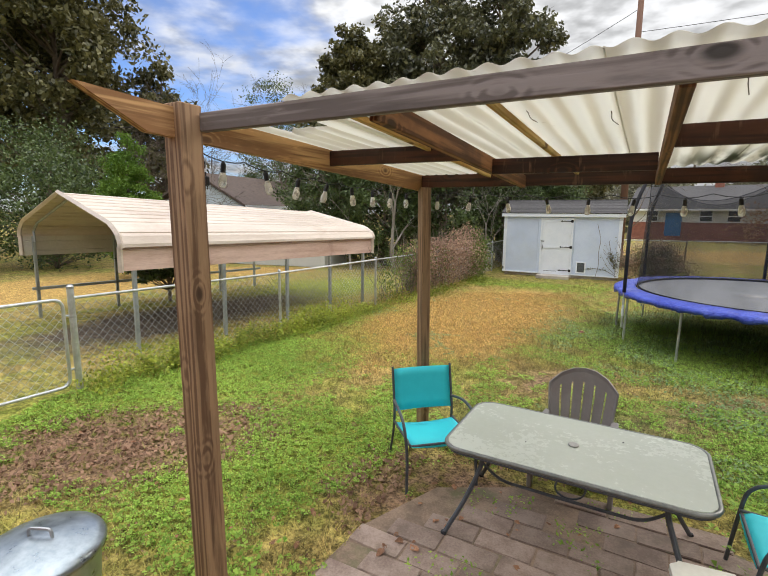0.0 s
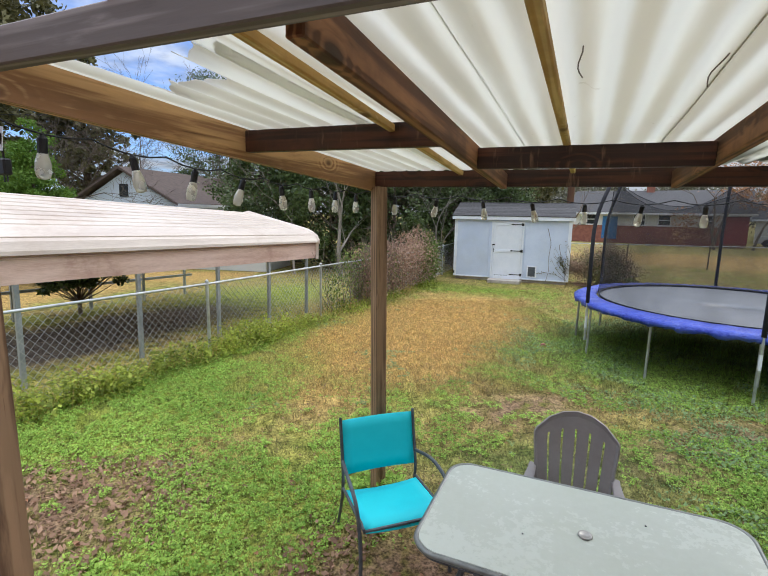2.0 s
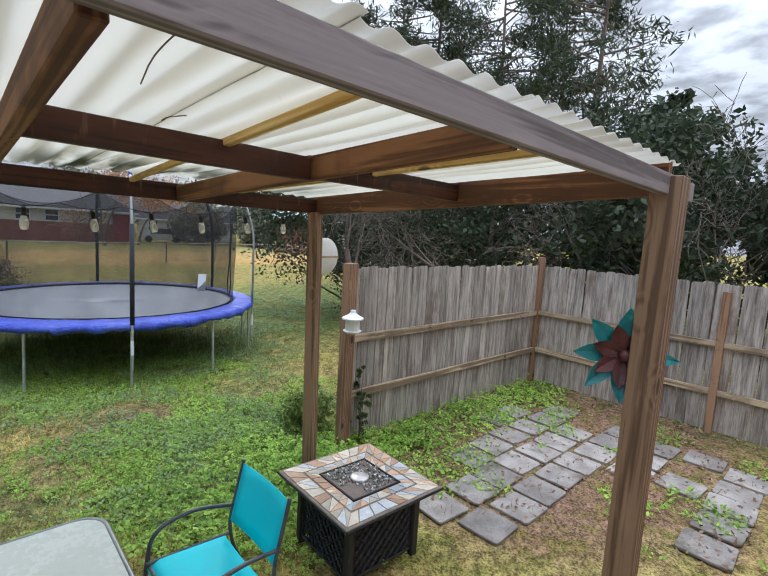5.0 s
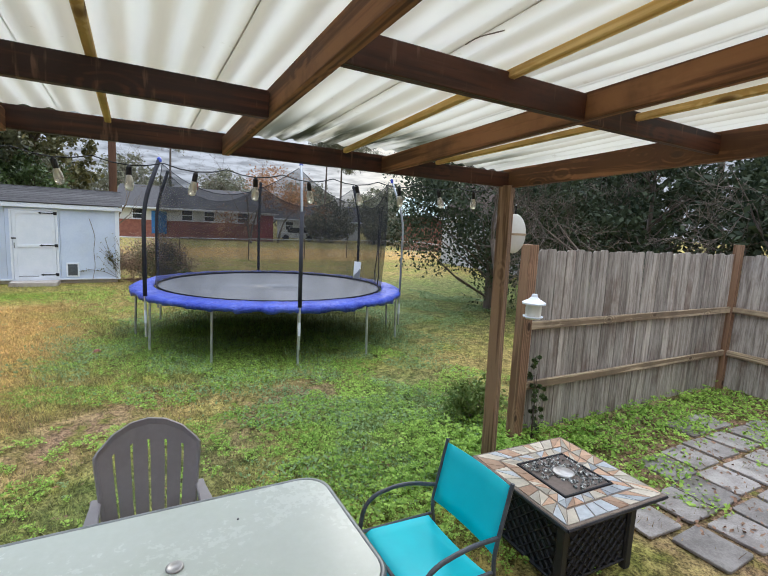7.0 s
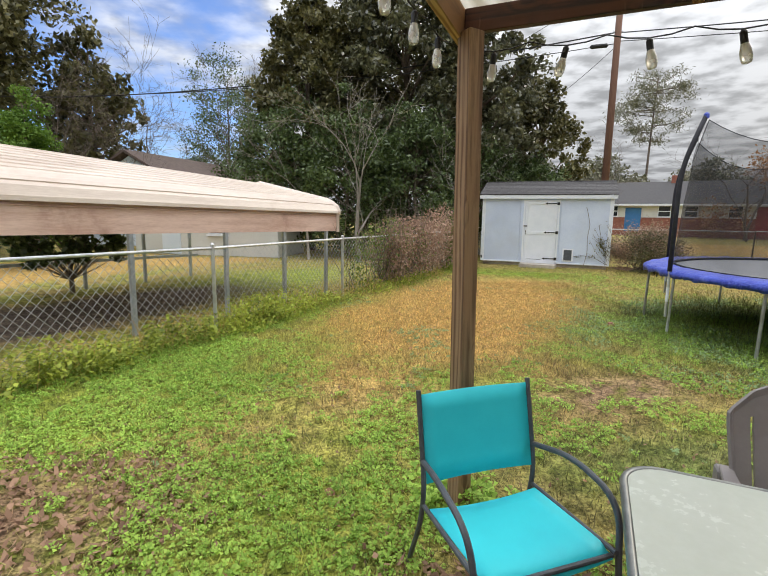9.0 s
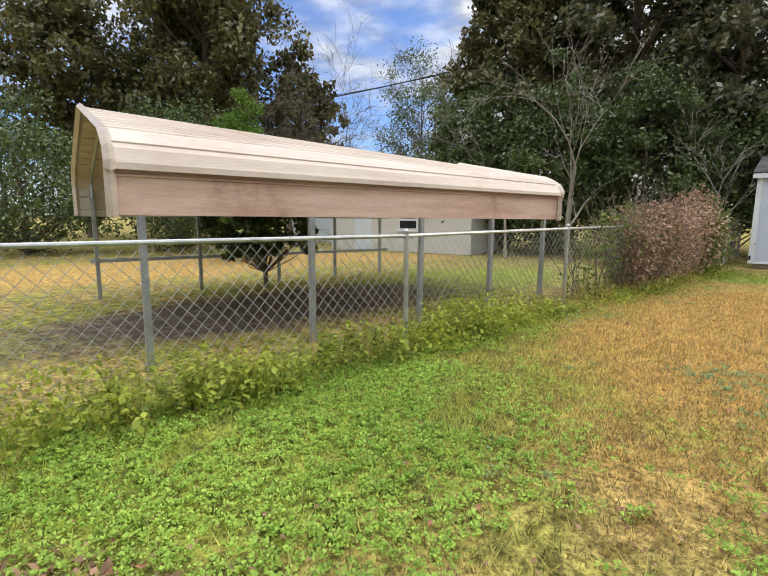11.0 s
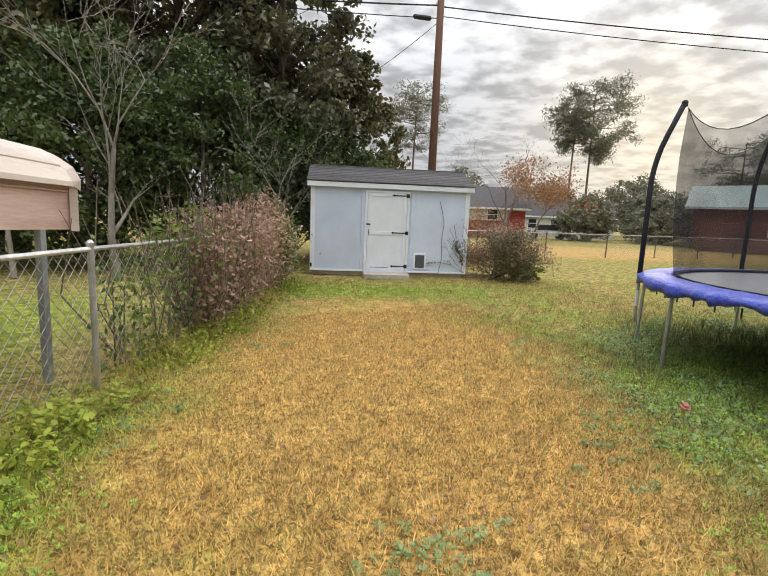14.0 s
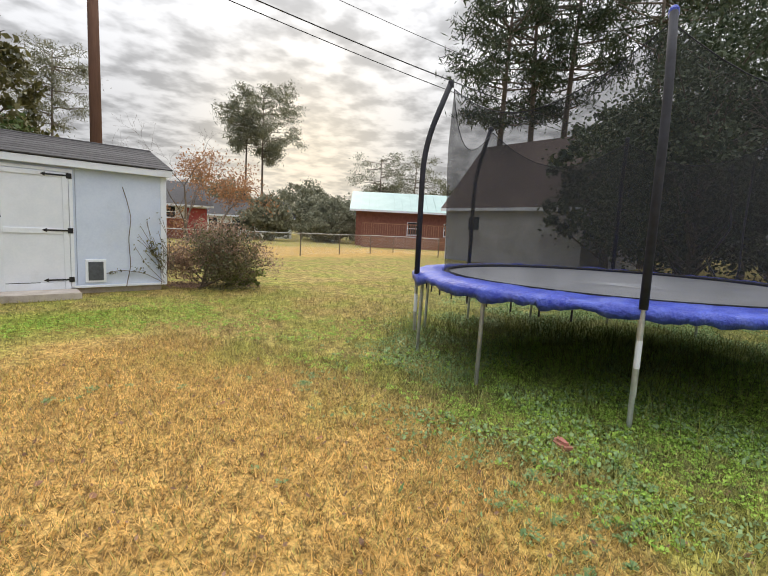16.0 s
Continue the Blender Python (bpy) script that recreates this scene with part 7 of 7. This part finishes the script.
    thick = n1 + 0.6 * n2
    bare = inside(q[:, 0], q[:, 1], BARE[:2], 0.8) & (thick < 0.35)
    near = (q[:, 1] < 9.5) | (g.random(len(q)) < 0.35)
    keep = near & ~dry & ~bare & ((lush & (thick > -0.34)) | ((thick > 0.02) & (g.random(len(q)) < 0.62)))
    rosettes(q[keep], 0.025, 0.030, "clover", "clover", "green clover and small weeds in the lawn", 5)
    # pale rosettes scattered in loose groups over the straw
    q = scatter(30000, -1.6, 5.6, 4.6, 13.0, yard)
    n1 = np.array([noise.noise((x * 0.9, y * 0.9, 15)) for x, y in q]) + 0.5 * np.array([noise.noise((x * 6, y * 6, 19)) for x, y in q])
    rosettes(q[(n1 > 0.46) & (g.random(len(q)) < 0.55)], 0.026, 0.02, "ivy_blue", "lawn_weeds", "pale blue-green weed tufts in the straw", 7)
    # deeper growth round the feet of the posts and along the wooden fence
    spots = [(4.12, 2.50, 0.30, 420), (4.55, 2.75, 0.35, 420), (5.0, 2.45, 0.22, 260), (0.40, 4.28, 0.16, 150), (-1.0, 2.2, 0.2, 90), (3.3, 2.9, 0.45, 320), (5.6, 2.05, 0.35, 300), (6.7, 1.5, 0.4, 300), (7.9, 0.9, 0.35, 260)]
    c = np.concatenate([np.stack([g.normal(x, r, m), g.normal(y, r, m)], 1) for x, y, r, m in spots])
    rosettes(c, 0.040, 0.13, "clover", "post_weeds", "deep green weeds round the post feet", 6)
    q = scatter(190000, 2.5, 14.0, 2.4, 14.0, yard)
    under = inside(q[:, 0], q[:, 1], [(6.5, 7.8, 0, 3.7, 3.1, 0.3), (4.8, 4.1, 20, 2.0, 1.5, 0.4), (11.0, 8.2, 0, 4.5, 2.6, 0.4)])
    patch = np.array([noise.noise((x * 1.1, y * 1.1, 8)) for x, y in q]) > -0.05
    flat_leaves(q[under & patch], 0.0145, 0.05, 0.5, "ivy_blue", "ground_ivy", "blue-green ground ivy under and round the trampoline")
    def anywhere_in_yard(x, y):
        return yard(x, y)
    q = scatter(16000, -3.6, 6.0, 2.0, 13.0, yard)
    near = inside(q[:, 0], q[:, 1], BARE[:2], 1.6) | (g.random(len(q)) < 0.30)
    more = scatter(11000, -4.0, 1.6, 2.2, 5.2, anywhere_in_yard)
    more = more[inside(more[:, 0], more[:, 1], BARE[:2], 1.1)]
    flat_leaves(more, 0.022, 0.03, 0.6, "litter", "leaf_litter", "brown leaf litter on the bare soil")
    flat_leaves(q[near], 0.014, 0.02, 0.5, "litter", "leaf_litter", "scraps of brown leaf litter in the grass")
    anywhere = lambda x, y: x > -100
    q = scatter(16000, 4.4, 9.2, -2.2, 2.6, anywhere)
    q = q[((q[:, 0] - 4.985) * 0.435 + (q[:, 1] - 2.575) * 0.90 < -0.06)]
    flat_leaves(q[:2600], 0.020, 0.026, 0.5, "litter", "leaf_litter", "brown leaf litter between the flagstones")
    edge = inside(q[:, 0], q[:, 1], LUSH[-1:]) | ((q[:, 0] - 4.985) * 0.435 + (q[:, 1] - 2.575) * 0.90 > -0.75) | (np.array([noise.noise((x * 1.6, y * 1.6, 21)) for x, y in q]) > 0.22)
    flat_leaves(q[edge], 0.020, 0.05, 0.5, "clover", "patio_weeds", "green weeds between the flagstones and along the fence")
    q = scatter(5000, 0.2, 3.2, 1.0, 3.8, anywhere)
    u = (q[:, 0] - 0.28) * 0.894 - (q[:, 1] - 4.30) * 0.448
    w = (q[:, 0] - 0.28) * 0.448 + (q[:, 1] - 4.30) * 0.894
    moss = np.array([noise.noise((x * 3.1, y * 3.1, 33)) for x, y in q]) > 0.18
    ok = (u > 0.3) & (u < 2.9) & (w > -2.0) & (w < -0.3) & moss
    flat_leaves(q[ok], 0.012, 0.022, 0.5, "clover", "joint_weeds", "small weeds in the joints of the pavers")
    # taller weeds along the foot of the fence
    c = []
    for i in range(420):
        s = g.uniform(0, 1) ** 0.9
        k = s * (len(LINE) - 3)
        j = int(k)
        f = k - j
        x = LINE[j][0] * (1 - f) + LINE[j + 1][0] * f + g.uniform(-0.1, 0.5)
        y = LINE[j][1] * (1 - f) + LINE[j + 1][1] * f - g.uniform(-0.1, 0.3)
        if noise.noise((k * 5.0, 0.5, 0)) < -0.02:
            continue
        hh = (0.08 + 0.40 * g.uniform(0, 1) ** 1.9) * (1.0 if k < 2 else 0.55)
        m = int(70 * hh / 0.3)
        z = g.uniform(0.02, hh, m)
        c.append(np.stack([x + g.normal(0, 0.13, m), y + g.normal(0, 0.13, m), z], 1))
    c = np.concatenate(c)
    v, f = leaf_quads(c, 0.025, 0.15, 12)
    tagged(array_mesh("fence_weeds", v, f, "weed"), "yellow-green leafy weeds along the chain-link fence", "weeds", kind="stuff")
    # taller plants with drooping pairs of pointed leaves
    stems, lv = [], []
    for i in range(430):
        k = 0.15 + 2.0 * g.uniform(0, 1)
        j = int(k)
        f = k - j
        mound = noise.noise((k * 4.0, 2.5, 0)) + 0.4 * noise.noise((k * 13.0, 7.5, 0))
        if mound < -0.05:
            continue
        x = LINE[j][0] * (1 - f) + LINE[j + 1][0] * f + g.uniform(-0.05, 0.50)
        y = LINE[j][1] * (1 - f) + LINE[j + 1][1] * f - g.uniform(-0.05, 0.32)
        hh = g.uniform(0.12, 0.30 + 0.35 * min(mound, 0.6)) * (1.0 if k < 1.6 else 0.7)
        lean = Vector((g.normal(0, 0.10), g.normal(0, 0.10), hh))
        base = Vector((x, y, 0))
        stems.append((base, base + lean, 0.003, 0.0015))
        pairs = max(3, int(hh / 0.045))
        for t in range(pairs):
            c = base + lean * (0.25 + 0.75 * (t + 0.5) / pairs)
            a = g.uniform(0, 6.3)
            for sgn in (0.0, math.pi):
                ln = g.uniform(0.035, 0.072)
                d = Vector((math.cos(a + sgn), math.sin(a + sgn), g.uniform(-0.7, 0.35)))
                w = Vector((-math.sin(a + sgn), math.cos(a + sgn), g.normal(0, 0.3))) * ln * 0.34
                m = c + d * ln * 0.55 + Vector((0, 0, 0.008))
                lv += [tuple(c), tuple(m + w), tuple(c + d * ln), tuple(m - w)]
    tagged(array_mesh("fence_plants", lv, np.arange(len(lv)).reshape(-1, 4), "weed"), "tall yellow-green weeds with drooping leaves against the chain-link fence", "weeds", kind="stuff")
    v, f = limb_mesh(stems, 3)
    tagged(array_mesh("weed_stems", v, f, "weed"), "thin green stems of the weeds along the chain-link fence", "weeds", kind="stuff")
    # dry stalks at the fence foot
    segs = []
    for i in range(900):
        k = g.uniform(0, 3.4)
        j = int(k)
        f = k - j
        x = LINE[j][0] * (1 - f) + LINE[j + 1][0] * f + g.uniform(-0.25, 0.45)
        y = LINE[j][1] * (1 - f) + LINE[j + 1][1] * f - g.uniform(-0.2, 0.3)
        s = Vector((x, y, 0))
        e = s + Vector((g.normal(0, 0.12), g.normal(0, 0.12), g.uniform(0.08, 0.42)))
        segs.append((s, e, 0.0025, 0.001))
    v, f = limb_mesh(segs, 3)
    tagged(array_mesh("dry_stalks", v, f, "purlin"), "dry straw-coloured stalks at the fence foot", "weeds", kind="stuff")
    # coarse grass round the trampoline legs
    segs = []
    for cx, cy, r, k in ((5.6, 6.1, 0.45, 260), (4.5, 9.4, 0.3, 120), (6.6, 10.6, 0.4, 160), (7.6, 6.4, 0.4, 160), (6.5, 8.1, 1.1, 3800)):
        for i in range(k):
            s = Vector((cx + g.normal(0, r), cy + g.normal(0, r), 0))
            segs.append((s, s + Vector((g.normal(0, 0.06), g.normal(0, 0.06), g.uniform(0.08, 0.26))), 0.003, 0.001))
    v, f = limb_mesh(segs, 3)
    tagged(array_mesh("tall_grass", v, f, "blades"), "uncut tufts of grass at the trampoline legs", "grass", kind="stuff")


lawn_growth()


def dead_leaf_mesh(seed):
    g = np.random.default_rng(seed)
    bm = bmesh.new()
    rows = []
    for t in np.linspace(0, 1, 6):
        w = 0.5 * math.sin(math.pi * (t * 0.9 + 0.05)) * g.uniform(0.8, 1.1)
        z = 0.25 * math.sin(t * 3.0 + seed) ** 2
        rows.append([bm.verts.new((t * 1.6 - 0.8, -w, z + 0.22 * w)), bm.verts.new((t * 1.6 - 0.8, 0, z)), bm.verts.new((t * 1.6 - 0.8, w, z + 0.3 * w))])
    for a, b in zip(rows, rows[1:]):
        for j in range(2):
            bm.faces.new((a[j], a[j + 1], b[j + 1], b[j]))
    return bm


def fallen_leaves():
    g = np.random.default_rng(77)
    masters = []
    spots = [(-0.36, 4.40, 0.055), (0.28, 2.55, 0.06), (0.18, 2.62, 0.05), (0.05, 2.5, 0.055), (0.62, 3.30, 0.05), (-1.75, 3.7, 0.05), (0.64, 8.95, 0.035)]
    for i in range(150):
        if i % 3 == 0:
            x, y = g.normal(-2.4, 0.8), g.normal(4.1, 0.6)
        elif i % 3 == 1:
            x, y = g.uniform(-1.2, 4.5), g.uniform(2.2, 12.5)
        else:
            x, y = g.normal(0.2, 0.9), g.normal(2.9, 0.7)
        spots.append((x, y, g.uniform(0.018, 0.042)))
    for i, (x, y, s) in enumerate(spots):
        m = Matrix.Translation((x, y, 0.012)) @ pose(0, 0, 0, g.uniform(-10, 10), g.uniform(-10, 10), g.uniform(0, 360)) @ Matrix.Diagonal((s, s, s, 1))
        if len(masters) < 4:
            ob = part("fallen_leaf", dead_leaf_mesh(i + 1), "dead_leaf", None, "", m)
            masters.append(ob)
        else:
            ob = same(masters[i % 4], m)
        tagged(ob, "curled brown fallen leaf lying on the lawn", "leaf", "fallen leaves")


fallen_leaves()
toy = part("dropped_toy", slab([(-0.07, -0.03), (0.05, -0.045), (0.09, 0.0), (0.04, 0.045), (-0.06, 0.03)], 0, 0.055, 0.02), "toy_red", None, "", pose(3.57, 8.63, 0.004, 0, 0, 35))
tagged(toy, "faded red plastic toy lying in the grass", "toy")

# ---- paving, piece by piece ----
def paving():
    g = np.random.default_rng(15)
    patio = thing("patio", PG, "old red-brown concrete pavers, sunken and mossy", "patio", kind="structure")
    part("bed", slab([(0.25, -2.79), (2.9, -2.79), (2.98, -1.5), (2.75, -0.5), (2.0, -0.34), (1.2, -0.46), (0.62, -0.8), (0.34, -1.5)], -0.05, 0.004), "soil_bed", patio, "soil and moss in the joints")
    a, b = 0.395, 0.198
    masters = [part("paver", slab([(x * s, y) for x, y in rounded_rect(a / 2 - 0.005, b / 2 - 0.005, 0.012, 2)], -0.03, 0.0, 0.005), "paver", patio, "", pose(0.45, -0.5, 0.014)) for s in (1.0, 0.985)]
    for r in range(12):
        for c in range(7):
            x = 0.52 + a * c + (0.197 if r % 2 else 0.0)
            y = -0.42 - b * r
            if x > 2.85 or (r < 5 and c < 1) or (r < 2 and c < 3) or g.random() < 0.08:
                continue
            same(masters[(r + c) % 2], pose(x, y, 0.012 + g.uniform(-0.006, 0.006), g.normal(0, 0.8), g.normal(0, 0.8), g.normal(0, 1.2)), patio)
    for m in masters:
        m.matrix_basis = pose(0.52 + a * 4, -0.42 - b * (11 if m is masters[0] else 10) + 0.0, 0.010) @ pose(0, -b * 1.0, 0)
    flags = thing("flagstone_path", PG, "pale irregular flagstones sunk in weeds by the fence", "paving", kind="structure")
    w = 0.43
    for r in range(7):
        for c in range(9):
            cx, cy = 5.02 + w * c + 0.12 * (r % 2) + g.normal(0, 0.014), -0.02 - w * r + g.normal(0, 0.014)
            grown = g.uniform(0.95, 1.0)
            if cy > -0.86 + (cx - 4.9) * 0.52 or cx > 8.35 or (cx < 5.9 and cy < -1.45) or ((cx - 6.15) / 0.75) ** 2 + ((cy + 2.05) / 0.55) ** 2 < 1 or g.random() < 0.04:
                continue
            pts = []
            for sx, sy in ((1, -1), (1, 1), (-1, 1), (-1, -1)):
                kx, ky = g.uniform(0.008, 0.035), g.uniform(0.008, 0.035)
                qx, qy = 0.200 * sx * g.uniform(0.95, 1.0), 0.200 * sy * g.uniform(0.95, 1.0)
                ends = [(qx - sx * kx, qy), (qx, qy - sy * ky)]
                pts += ends[::-1] if sx * sy > 0 else ends
            part("flagstone", slab(pts, -0.02, 0.0, 0.003), "flagstone", flags, "", pose(cx, cy, 0.012 + g.uniform(-0.005, 0.005), g.normal(0, 0.6), g.normal(0, 0.6), g.normal(0, 1.8)) @ Matrix.Diagonal((grown, grown, 1, 1)))


paving()
